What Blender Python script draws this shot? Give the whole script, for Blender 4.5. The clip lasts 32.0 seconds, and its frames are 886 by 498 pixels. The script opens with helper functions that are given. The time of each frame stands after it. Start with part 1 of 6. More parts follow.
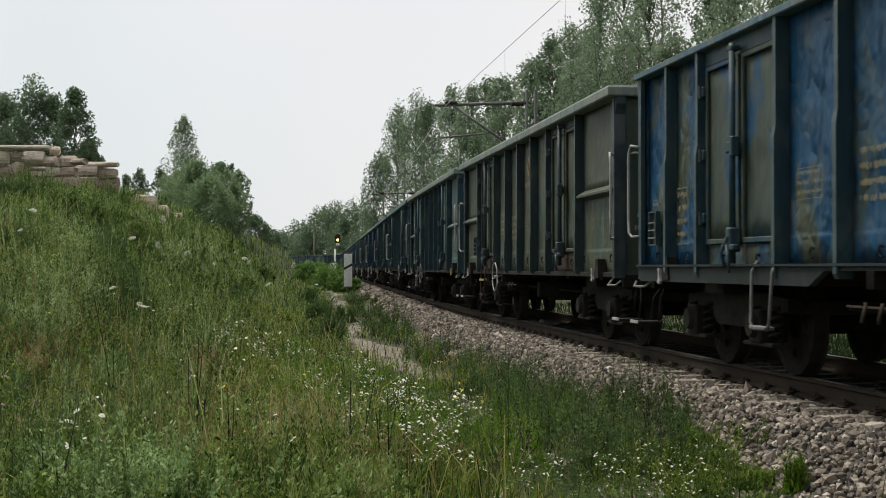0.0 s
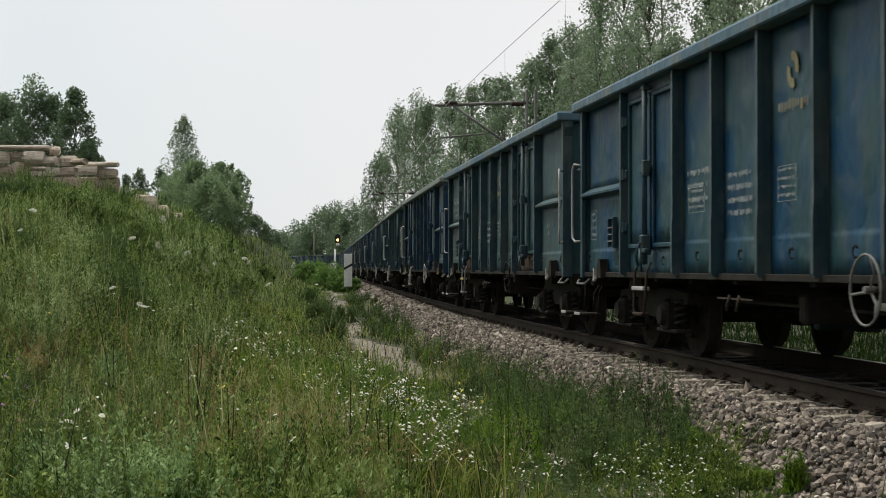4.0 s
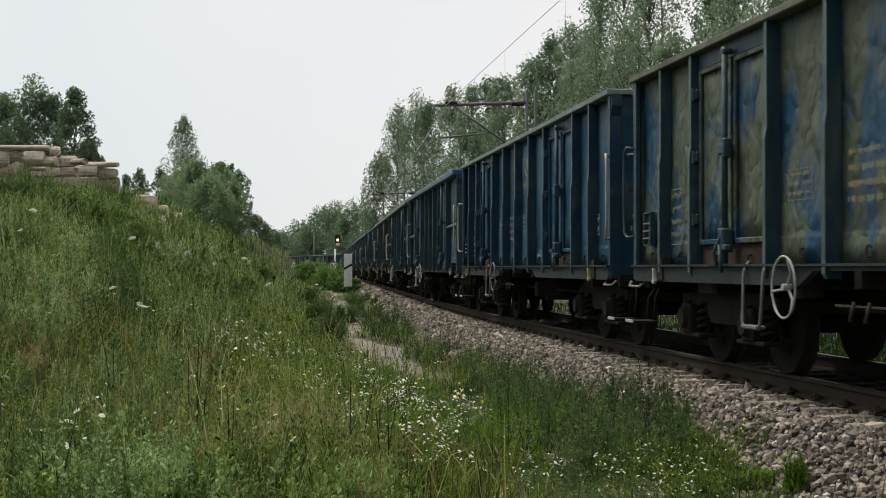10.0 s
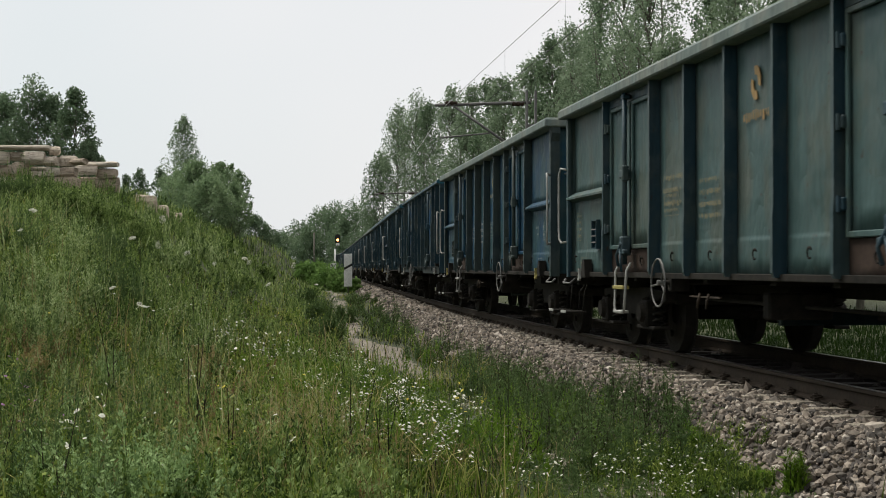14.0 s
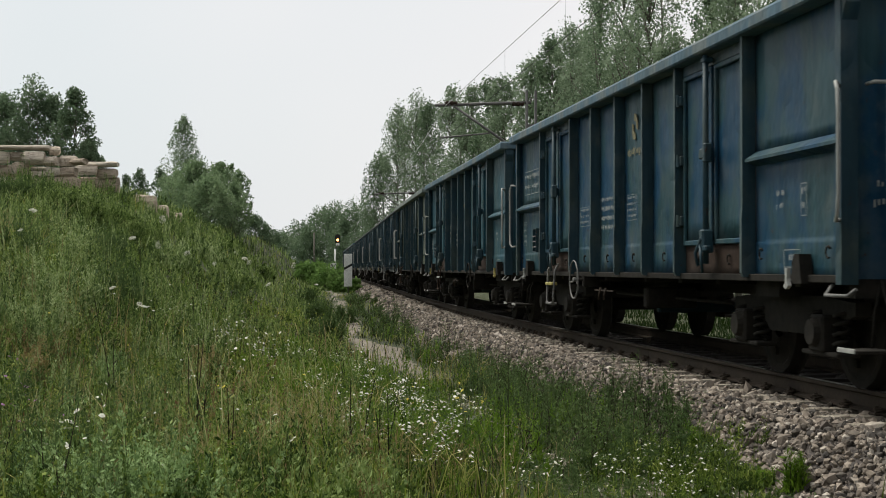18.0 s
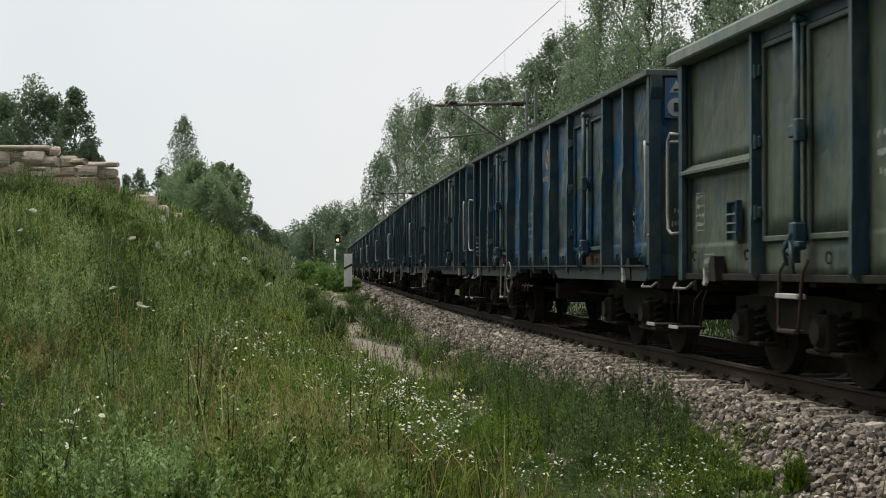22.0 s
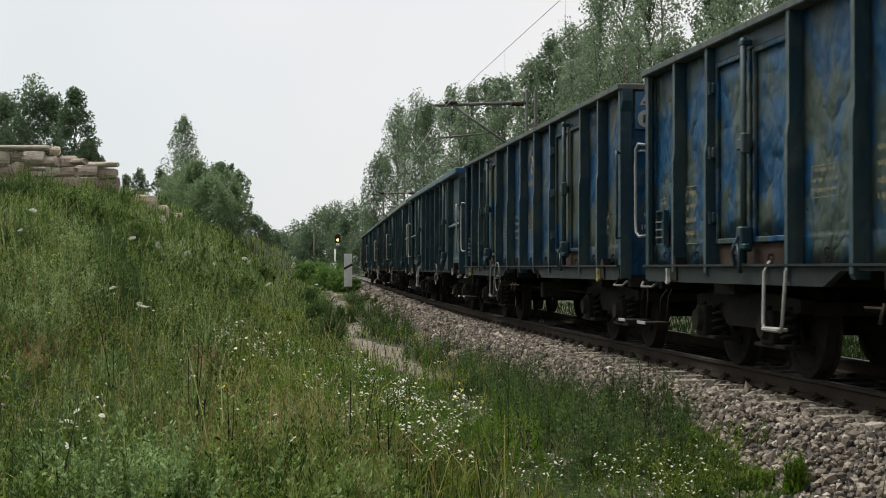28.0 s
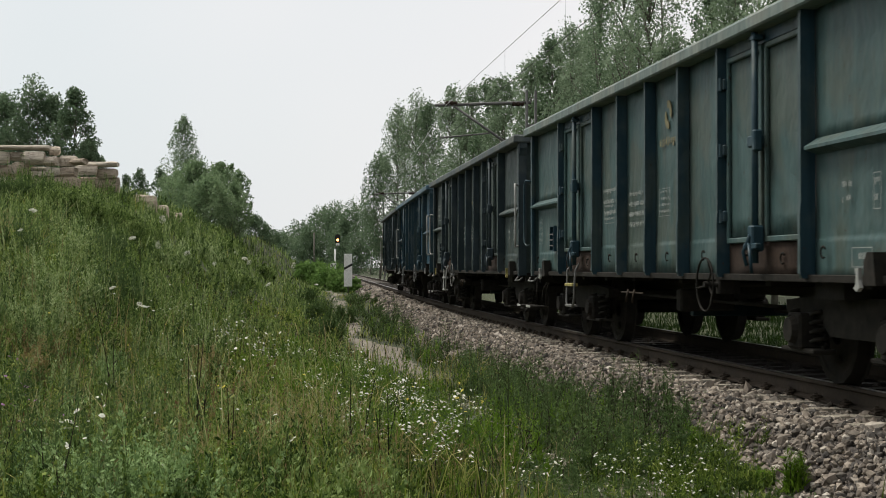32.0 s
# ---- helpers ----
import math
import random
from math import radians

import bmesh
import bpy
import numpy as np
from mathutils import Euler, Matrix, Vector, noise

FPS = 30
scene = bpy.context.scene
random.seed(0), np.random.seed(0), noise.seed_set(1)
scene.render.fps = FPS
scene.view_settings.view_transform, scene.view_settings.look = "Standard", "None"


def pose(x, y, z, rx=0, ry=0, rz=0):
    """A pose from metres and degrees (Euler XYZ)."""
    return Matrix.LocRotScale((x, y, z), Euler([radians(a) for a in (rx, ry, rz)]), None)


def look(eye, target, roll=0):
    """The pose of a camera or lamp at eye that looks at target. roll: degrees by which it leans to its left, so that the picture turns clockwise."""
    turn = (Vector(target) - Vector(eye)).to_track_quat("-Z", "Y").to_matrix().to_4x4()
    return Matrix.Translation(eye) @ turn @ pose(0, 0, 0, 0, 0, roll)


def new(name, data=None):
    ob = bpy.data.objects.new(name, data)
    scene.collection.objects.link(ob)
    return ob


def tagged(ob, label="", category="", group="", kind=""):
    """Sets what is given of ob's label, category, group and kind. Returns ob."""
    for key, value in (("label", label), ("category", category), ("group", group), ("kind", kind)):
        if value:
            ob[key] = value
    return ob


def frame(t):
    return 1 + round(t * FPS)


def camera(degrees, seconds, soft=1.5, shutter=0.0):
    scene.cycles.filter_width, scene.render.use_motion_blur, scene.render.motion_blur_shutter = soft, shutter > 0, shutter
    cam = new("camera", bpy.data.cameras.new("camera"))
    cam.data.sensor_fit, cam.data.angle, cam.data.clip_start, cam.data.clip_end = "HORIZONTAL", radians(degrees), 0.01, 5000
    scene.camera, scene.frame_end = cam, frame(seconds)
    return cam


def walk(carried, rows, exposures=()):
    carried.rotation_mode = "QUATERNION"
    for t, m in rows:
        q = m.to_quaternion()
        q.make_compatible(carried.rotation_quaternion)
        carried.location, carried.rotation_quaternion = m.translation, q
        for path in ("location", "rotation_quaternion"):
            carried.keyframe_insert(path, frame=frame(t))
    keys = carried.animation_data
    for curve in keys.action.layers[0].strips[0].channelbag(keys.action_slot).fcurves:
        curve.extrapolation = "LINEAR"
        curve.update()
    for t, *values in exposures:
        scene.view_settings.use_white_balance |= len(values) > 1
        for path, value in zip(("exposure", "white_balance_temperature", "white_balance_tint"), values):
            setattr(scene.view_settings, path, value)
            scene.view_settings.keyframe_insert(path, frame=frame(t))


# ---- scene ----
# the standing camera
cam = camera(34.3, 32.0, soft=1.0, shutter=0.12)
EYE = pose(0, 0, 1.083, 90.75, 0, 0)
walk(cam, [(0.0, EYE), (32.0, EYE)])

# ---- world and light: bright, even overcast ----
world = bpy.data.worlds.new("overcast_sky")
scene.world = world
world.use_nodes = True
wn, wl = world.node_tree.nodes, world.node_tree.links
wn.clear()
sky = wn.new("ShaderNodeTexSky")
sky.sky_type, sky.sun_disc = "NISHITA", False
sky.sun_elevation, sky.sun_rotation = radians(61), radians(304)
sky.air_density, sky.dust_density, sky.ozone_density = 1.0, 4.0, 1.0
bright = wn.new("ShaderNodeVectorMath")
bright.operation = "SCALE"
bright.inputs["Scale"].default_value = 0.10
cloud = wn.new("ShaderNodeMix")
cloud.data_type = "RGBA"
cloud.inputs["Factor"].default_value = 0.90
aim, split, side_of, veil, tint = wn.new("ShaderNodeTexCoord"), wn.new("ShaderNodeSeparateXYZ"), wn.new("ShaderNodeMath"), wn.new("ShaderNodeTexNoise"), wn.new("ShaderNodeValToRGB")
veil.inputs["Scale"].default_value, veil.inputs["Detail"].default_value = 2.2, 3.0
side_of.operation, side_of.inputs[1].default_value = "MULTIPLY_ADD", 1.15
wl.new(aim.outputs["Generated"], split.inputs[0])
wl.new(aim.outputs["Generated"], veil.inputs["Vector"])
wl.new(split.outputs["X"], side_of.inputs[0])
wl.new(veil.outputs["Fac"], side_of.inputs[2])
wl.new(side_of.outputs[0], tint.inputs[0])
for stop, (where, shade) in zip(tint.color_ramp.elements, ((0.08, (0.815, 0.862, 0.878)), (0.50, (0.935, 0.922, 0.925)))):
    stop.position, stop.color = where, (*shade, 1)
thick, shaded = wn.new("ShaderNodeMapRange"), wn.new("ShaderNodeVectorMath")
thick.inputs["From Min"].default_value, thick.inputs["From Max"].default_value = -0.9, 0.35
thick.inputs["To Min"].default_value, thick.inputs["To Max"].default_value = 0.68, 1.0
shaded.operation = "SCALE"
wl.new(split.outputs["Y"], thick.inputs["Value"])
wl.new(tint.outputs[0], shaded.inputs[0])
wl.new(thick.outputs[0], shaded.inputs["Scale"])
wl.new(shaded.outputs[0], cloud.inputs["B"])
back = wn.new("ShaderNodeBackground")
wout = wn.new("ShaderNodeOutputWorld")
wl.new(sky.outputs[0], bright.inputs[0])
wl.new(bright.outputs[0], cloud.inputs["A"])
wl.new(cloud.outputs["Result"], back.inputs["Color"])
wl.new(back.outputs[0], wout.inputs[0])
back.inputs["Strength"].default_value = 1.0
sun = new("sun", bpy.data.lights.new("sun", "SUN"))
sun.data.energy, sun.data.angle, sun.data.color = 3.5, radians(30), (1.0, 0.97, 0.88)
sun.matrix_world = look((-24, 16, 52), (0, 0, 0))
scene.view_settings.exposure = 0.0

# ---- the line of the track and the ground's shape ----
DS = 0.5
S = np.arange(-460, 460 + DS, DS)
BEND = 0.00149 * np.clip((S + 46) / 8, 0, 1) - 0.0060 * np.clip((-198 - S) / 15, 0, 1)
TURN = np.concatenate([[0], np.cumsum((BEND[1:] + BEND[:-1]) / 2 * DS)])
ZERO = int(np.argmin(abs(S)))
TURN = TURN - TURN[ZERO] - 1.425
PX = np.concatenate([[0], np.cumsum((np.cos(TURN[1:]) + np.cos(TURN[:-1])) / 2 * DS)])
PY = np.concatenate([[0], np.cumsum((np.sin(TURN[1:]) + np.sin(TURN[:-1])) / 2 * DS)])
HALF = 1.45
LIFT = 0.11  # the rails above the zero of the wagons' own heights
PX = PX - PX[ZERO] + 3.366 - HALF * np.sin(TURN)
PY = PY - PY[ZERO] + 6.925 + HALF * np.cos(TURN)
MIDX, MIDY = PX, PY


def on_line(s, off=0.0):
    """Place and heading of the track's middle at s metres along it; off is to the left of travel."""
    th = np.interp(s, S, TURN)
    return np.interp(s, S, MIDX) - off * np.sin(th), np.interp(s, S, MIDY) + off * np.cos(th), th


def aside(x, y):
    """Metres from the track's middle; negative on the camera's side."""
    th = np.interp(y, MIDY[::-1], TURN[::-1])
    return (x - np.interp(y, MIDY[::-1], MIDX[::-1])) * -np.sin(th)


def ease(v):
    v = np.clip(v, 0, 1)
    return v * v * (3 - 2 * v)


def height(x, y):
    x, y = np.asarray(x, float), np.asarray(y, float)
    d = aside(x, y)
    low = -0.45 - 0.0 * d
    toe = -4.3 - 2.8 * ease((27 - y) / 20)
    crest = np.interp(y, [-40, 0, 20, 30, 37, 44, 52, 60, 84, 100, 118, 150, 185, 230], [1.6, 1.9, 2.1, 2.2, 2.97, 3.5, 3.4, 3.5, 3.6, 3.45, 3.2, 2.4, 1.3, -0.3])
    rise = ease((toe - d) / (7.4 - 2.8 * ease((y - 70) / 60))) * (1 - 0.75 * ease((-11.0 - d) / 12))
    z = low + (crest + 0.45) * rise
    bank = np.interp(abs(d), [0, 1.45, 1.62, 2.05, 2.6], [LIFT - 0.235, LIFT - 0.235, LIFT - 0.25, -0.45, -0.46])
    z = np.where(abs(d) < 2.05, bank, z)
    z = z + 0.05 * np.sin(x * 0.9 + 0.3 * y) * np.sin(y * 0.7) * ease((abs(d) - 2.3) / 2)
    return z

# ---- materials ----
def nodes_of(name):
    m = bpy.data.materials.new(name)
    m.use_nodes = True
    n, l = m.node_tree.nodes, m.node_tree.links
    return m, n, l, n["Principled BSDF"]


def ramp(n, stops):
    r = n.new("ShaderNodeValToRGB")
    while len(r.color_ramp.elements) < len(stops):
        r.color_ramp.elements.new(0.5)
    for e, (p, c) in zip(r.color_ramp.elements, stops):
        e.position, e.color = p, (*c, 1) if len(c) == 3 else c
    return r


def grain(n, l, vec, scale, detail=6.0, rough=0.6, stretch=None):
    t = n.new("ShaderNodeTexNoise")
    t.inputs["Scale"].default_value, t.inputs["Detail"].default_value, t.inputs["Roughness"].default_value = scale, detail, rough
    if stretch:
        mp = n.new("ShaderNodeMapping")
        mp.inputs["Scale"].default_value = stretch
        l.new(vec, mp.inputs["Vector"])
        vec = mp.outputs[0]
    l.new(vec, t.inputs["Vector"])
    return t.outputs["Fac"]


def mixed(n, l, fac, a, b, how="MIX"):
    m = n.new("ShaderNodeMix")
    m.data_type, m.blend_type = "RGBA", how
    for key, v in (("Factor", fac), ("A", a), ("B", b)):
        if isinstance(v, (int, float)):
            m.inputs[key].default_value = v
        elif isinstance(v, tuple):
            m.inputs[key].default_value = (*v, 1) if len(v) == 3 else v
        else:
            l.new(v, m.inputs[key])
    return m.outputs["Result"]


def shifted(n, l):
    """Object coordinates moved by each object's own random number."""
    co, info = n.new("ShaderNodeTexCoord"), n.new("ShaderNodeObjectInfo")
    mul, add = n.new("ShaderNodeMath"), n.new("ShaderNodeVectorMath")
    mul.operation, mul.inputs[1].default_value = "MULTIPLY", 83.0
    l.new(info.outputs["Random"], mul.inputs[0])
    l.new(co.outputs["Object"], add.inputs[0])
    l.new(mul.outputs[0], add.inputs[1])
    return add.outputs[0]


def step(n, l, v, lo, hi):
    r = n.new("ShaderNodeMapRange")
    r.inputs["From Min"].default_value, r.inputs["From Max"].default_value = lo, hi
    l.new(v, r.inputs["Value"])
    return r.outputs["Result"]


def bump(n, l, bsdf, v, strength=0.3, distance=0.02):
    b = n.new("ShaderNodeBump")
    b.inputs["Strength"].default_value, b.inputs["Distance"].default_value = strength, distance
    l.new(v, b.inputs["Height"])
    l.new(b.outputs[0], bsdf.inputs["Normal"])


def paint(name, base, patch, much, rust=0.45, gloss=0.42, blot=1.7, dent=0.3):
    """Old wagon paint: overpainted patches, vertical streaks of dirt, chipped rusty spots."""
    m, n, l, b = nodes_of(name)
    base, patch = (tuple(k * e for k, e in zip(q, (0.72, 0.80, 0.83))) for q in (base, patch))
    v = shifted(n, l)
    big = grain(n, l, v, blot, 5, 0.6, (1.0, 1.0, 0.55))
    patches = step(n, l, big, 0.63 - 0.3 * much, 0.73 - 0.3 * much)
    c = mixed(n, l, patches, base, patch)
    streak = grain(n, l, v, 6.0, 5, 0.65, (2.2, 2.2, 0.12))
    tone = ramp(n, [(0.25, (0.55, 0.55, 0.55)), (0.6, (1, 1, 1)), (0.85, (1.35, 1.3, 1.2))])
    l.new(streak, tone.inputs[0])
    c = mixed(n, l, 0.75, c, tone.outputs[0], "MULTIPLY")
    dust = grain(n, l, v, 2.3, 6, 0.6)
    c = mixed(n, l, step(n, l, dust, 0.52, 1.15), c, (0.135, 0.145, 0.130))
    chips = grain(n, l, v, 15.0, 8, 0.7, (1.0, 1.0, 0.7))
    c = mixed(n, l, step(n, l, chips, 0.72 - 0.14 * rust, 0.77 - 0.14 * rust), c, (0.045, 0.026, 0.018))
    l.new(c, b.inputs["Base Color"])
    b.inputs["Roughness"].default_value = gloss
    rr = n.new("ShaderNodeMapRange")
    rr.inputs["To Min"].default_value, rr.inputs["To Max"].default_value = gloss - 0.1, gloss + 0.3
    l.new(dust, rr.inputs["Value"])
    l.new(rr.outputs[0], b.inputs["Roughness"])
    b.inputs["Specular IOR Level"].default_value = 0.24
    crease, fold = n.new("ShaderNodeMath"), n.new("ShaderNodeMath")
    crease.operation, crease.inputs[1].default_value = "SUBTRACT", 0.5
    fold.operation = "ABSOLUTE"
    l.new(grain(n, l, v, 2.4, 3, 0.5, (1, 1, 0.7)), crease.inputs[0])
    l.new(crease.outputs[0], fold.inputs[0])
    bump(n, l, b, fold.outputs[0], 0.8, 0.22 * dent)
    return m


def rough_stuff(name, a, c, scale, rough=0.9, strength=0.5, distance=0.02, metal=0.0, stretch=None, sheen=0.5):
    m, n, l, b = nodes_of(name)
    v = shifted(n, l)
    g = grain(n, l, v, scale, 8, 0.65, stretch)
    big = grain(n, l, v, scale * 0.13, 4, 0.5)
    r = ramp(n, [(0.3, a), (0.7, c)])
    l.new(g, r.inputs[0])
    tone = ramp(n, [(0.3, (0.7, 0.7, 0.7)), (0.7, (1.2, 1.2, 1.2))])
    l.new(big, tone.inputs[0])
    l.new(mixed(n, l, 1.0, r.outputs[0], tone.outputs[0], "MULTIPLY"), b.inputs["Base Color"])
    b.inputs["Roughness"].default_value, b.inputs["Metallic"].default_value = rough, metal
    b.inputs["Specular IOR Level"].default_value = sheen
    bump(n, l, b, g, strength, distance)
    return m


def leafy(name, tones, patch_scale=0.35, seep=0.35, rough=0.65, plant=5.0, contrast=1.5, single=0.42):
    """Leaves or blades: each its own tone, each plant its own, with patches over the ground."""
    m, n, l, b = nodes_of(name)
    geo, co = n.new("ShaderNodeNewGeometry"), n.new("ShaderNodeTexCoord")
    r = ramp(n, [(i / (len(tones) - 1), t) for i, t in enumerate(tones)])
    parts = ((geo.outputs["Random Per Island"], single), (grain(n, l, co.outputs["Object"], patch_scale, 3, 0.5), contrast), (grain(n, l, co.outputs["Object"], plant, 2, 0.5, (1, 1, 0.3)), contrast))
    last = 0.52 - single / 2 - contrast
    for out, weight in parts:
        f = n.new("ShaderNodeMath")
        f.operation = "MULTIPLY_ADD"
        f.inputs[1].default_value = weight
        l.new(out, f.inputs[0])
        if isinstance(last, float):
            f.inputs[2].default_value = last
        else:
            l.new(last, f.inputs[2])
        last = f.outputs[0]
    l.new(last, r.inputs[0])
    l.new(r.outputs[0], b.inputs["Base Color"])
    b.inputs["Roughness"].default_value = rough
    b.inputs["Specular IOR Level"].default_value = 0.12
    tr, mx = n.new("ShaderNodeBsdfTranslucent"), n.new("ShaderNodeMixShader")
    mx.inputs[0].default_value = seep
    l.new(r.outputs[0], tr.inputs["Color"])
    l.new(b.outputs[0], mx.inputs[1])
    l.new(tr.outputs[0], mx.inputs[2])
    l.new(mx.outputs[0], n["Material Output"].inputs["Surface"])
    return m


def plain(name, colour, rough=0.6, metal=0.0):
    m, n, l, b = nodes_of(name)
    v = shifted(n, l)
    g = grain(n, l, v, 9.0, 6, 0.7)
    tone = ramp(n, [(0.3, (0.72, 0.72, 0.70)), (0.65, (1.08, 1.08, 1.08))])
    l.new(g, tone.inputs[0])
    l.new(mixed(n, l, 1.0, colour, tone.outputs[0], "MULTIPLY"), b.inputs["Base Color"])
    b.inputs["Roughness"].default_value, b.inputs["Metallic"].default_value = rough, metal
    return m


OLIVE, TEAL = (0.084, 0.092, 0.060), (0.022, 0.086, 0.114)
BLUE = (0.007, 0.062, 0.132)
PAINTS = {
    "blue_olive": paint("blue_over_olive_paint", BLUE, OLIVE, 0.36, 0.5, dent=1.0),
    "olive_blue": paint("olive_with_blue_paint", (0.090, 0.097, 0.060), (0.012, 0.058, 0.115), 0.42, 0.7, dent=1.0),
    "blotched": paint("grey_green_paint_with_blue_blotches", (0.060, 0.082, 0.068), (0.012, 0.070, 0.230), 0.36, 0.5, 0.42, 3.0),
    "blue_grey": paint("blue_paint_over_grey", (0.007, 0.068, 0.152), (0.060, 0.080, 0.066), 0.60, 0.5, 0.42, 2.4, dent=1.0),
    "blue_brown": paint("blotchy_blue_over_brown_paint", (0.007, 0.062, 0.146), (0.068, 0.075, 0.054), 0.50, 0.6, 0.42, 3.0, dent=1.0),
    "pale_olive": paint("pale_olive_grey_paint", (0.100, 0.110, 0.074), (0.044, 0.076, 0.080), 0.42, 0.7),
    "grey_teal": paint("grey_teal_paint", (0.044, 0.088, 0.096), (0.066, 0.094, 0.088), 0.45, 0.7),
    "post_blue": paint("clear_blue_post_paint", (0.011, 0.044, 0.082), (0.030, 0.055, 0.070), 0.40, 0.5),
    "grey_green": paint("grey_green_paint", (0.084, 0.087, 0.052), (0.056, 0.080, 0.064), 0.5, 0.7),
    "teal": paint("dusty_teal_paint", TEAL, (0.046, 0.096, 0.104), 0.45, 0.6),
    "pale_teal": paint("pale_teal_paint", (0.076, 0.122, 0.114), (0.098, 0.118, 0.096), 0.45, 0.7),
    "blue": paint("worn_blue_paint", (0.008, 0.056, 0.108), (0.030, 0.076, 0.088), 0.60, 0.6),
    "bright_blue": paint("bright_blue_paint", (0.007, 0.068, 0.128), (0.012, 0.052, 0.080), 0.45, 1.15, dent=0.4),
    "dark_green": paint("dark_green_grey_paint", (0.045, 0.060, 0.055), (0.07, 0.08, 0.07), 0.5, 0.5),
    "olive_door": paint("olive_door_paint_edged_with_blue", (0.070, 0.082, 0.060), (0.007, 0.062, 0.132), 0.40, 0.6, 0.42, 2.6),
    "rim_blue": paint("clear_blue_rim_paint", (0.010, 0.090, 0.210), (0.020, 0.080, 0.150), 0.4, 0.5),
    "rim_teal": paint("clear_teal_rim_paint", (0.012, 0.110, 0.150), (0.020, 0.090, 0.120), 0.4, 0.5),
    # post's outward face: light falling on it is put into the colour
    "rib_lit": paint("lit_post_face_paint", (0.085, 0.110, 0.108), (0.050, 0.080, 0.088), 0.45, 0.6),
    "rib_blue": paint("blue_rib_paint", (0.028, 0.062, 0.080), (0.060, 0.082, 0.078), 0.45, 0.6),
    "rib_grey": paint("grey_rib_paint", (0.062, 0.076, 0.068), (0.035, 0.056, 0.062), 0.45, 0.5),
    "rib_dark": paint("dark_rib_paint", (0.035, 0.05, 0.055), (0.05, 0.065, 0.075), 0.45, 0.5),
}
CAP_GREY = paint("dusty_grey_cap_paint", (0.20, 0.225, 0.20), (0.25, 0.25, 0.21), 0.5, 0.45, 0.6)
CAP_BLUE = paint("dusty_blue_cap_paint", (0.10, 0.16, 0.20), (0.17, 0.19, 0.185), 0.5, 0.4, 0.55)
CAP_DARK = paint("weathered_dark_cap_paint", (0.11, 0.12, 0.12), (0.15, 0.145, 0.125), 0.5, 0.5, 0.6)
CAP_TAN = paint("rust_dusted_cap_paint", (0.165, 0.145, 0.10), (0.12, 0.11, 0.085), 0.5, 0.5, 0.65)
RUSTY = rough_stuff("rusty_brown_steel", (0.024, 0.015, 0.011), (0.050, 0.032, 0.023), 14, 0.9, 0.4, 0.01, sheen=0.2)
# grime, with the shade low on the wagon side added into the colour
SILL = rough_stuff("grimy_shaded_sill_paint", (0.010, 0.016, 0.018), (0.026, 0.034, 0.035), 9, 0.7, 0.3, 0.008, sheen=0.25)
GRIME = rough_stuff("grimy_black_steel", (0.012, 0.0115, 0.0100), (0.030, 0.026, 0.021), 10, 0.9, 0.4, 0.01, sheen=0.15)
RAIL = rough_stuff("brown_rail_steel", (0.026, 0.019, 0.013), (0.052, 0.038, 0.027), 25, 0.85, 0.3, 0.005, sheen=0.25)
RAILTOP = plain("worn_rail_head", (0.32, 0.31, 0.30), 0.35, 0.9)
CONCRETE = rough_stuff("grey_sleeper_concrete", (0.13, 0.115, 0.095), (0.27, 0.25, 0.215), 22, 0.95, 0.4, 0.006)
WHITE = plain("dirty_white_paint", (0.33, 0.33, 0.31), 0.6)
YELLOW = plain("faded_yellow_paint", (0.30, 0.25, 0.07), 0.6)
PALE = plain("faded_white_lettering", (0.29, 0.30, 0.28), 0.75)
OCHRE = plain("faded_ochre_lettering", (0.20, 0.172, 0.09), 0.75)
ORANGE = plain("faded_orange_paint", (0.29, 0.18, 0.065), 0.7)
CABLE = plain("bright_stranded_cable", (0.55, 0.55, 0.53), 0.5)
BLACK = plain("black_paint", (0.015, 0.015, 0.015), 0.7)
SIGNBLUE = plain("sign_blue_enamel", (0.03, 0.11, 0.22), 0.5)
PAPER = plain("white_sign_enamel", (0.86, 0.86, 0.84), 0.5)
DULLWHITE = plain("dulled_white_enamel", (0.36, 0.37, 0.36), 0.6)
GALV = rough_stuff("galvanised_mast_steel", (0.10, 0.10, 0.095), (0.19, 0.185, 0.175), 12, 0.7, 0.2, 0.005, 0.3)
INSIDE = rough_stuff("rusty_load_bay_steel", (0.05, 0.035, 0.027), (0.10, 0.075, 0.06), 6, 0.9, 0.4, 0.02)
BARK = rough_stuff("grey_brown_bark", (0.07, 0.065, 0.05), (0.19, 0.175, 0.145), 9, 0.95, 0.7, 0.03, 0.0, (1, 1, 0.25))
GRASS = leafy("meadow_grass_blades", [(0.016, 0.034, 0.005), (0.055, 0.094, 0.012), (0.118, 0.176, 0.024), (0.22, 0.275, 0.045), (0.38, 0.37, 0.12)], 0.5, contrast=2.0, single=1.0)
WEED = leafy("grey_green_weed_leaves", [(0.022, 0.047, 0.010), (0.076, 0.128, 0.028), (0.158, 0.228, 0.062), (0.290, 0.375, 0.135)], 0.8, contrast=2.0, single=1.0)
PALEWEED = leafy("silvery_weed_leaves", [(0.090, 0.150, 0.050), (0.230, 0.340, 0.130), (0.430, 0.570, 0.270)], 0.9, single=0.8)
PLUME = leafy("silvery_plume_leaves", [(0.040, 0.078, 0.022), (0.125, 0.190, 0.060), (0.260, 0.340, 0.135), (0.420, 0.500, 0.250)], 0.9, contrast=1.8, single=0.9)
BROAD = leafy("broad_weed_leaves", [(0.026, 0.050, 0.009), (0.080, 0.130, 0.020), (0.160, 0.225, 0.036), (0.290, 0.345, 0.085)], 0.7, contrast=1.8, single=1.0)
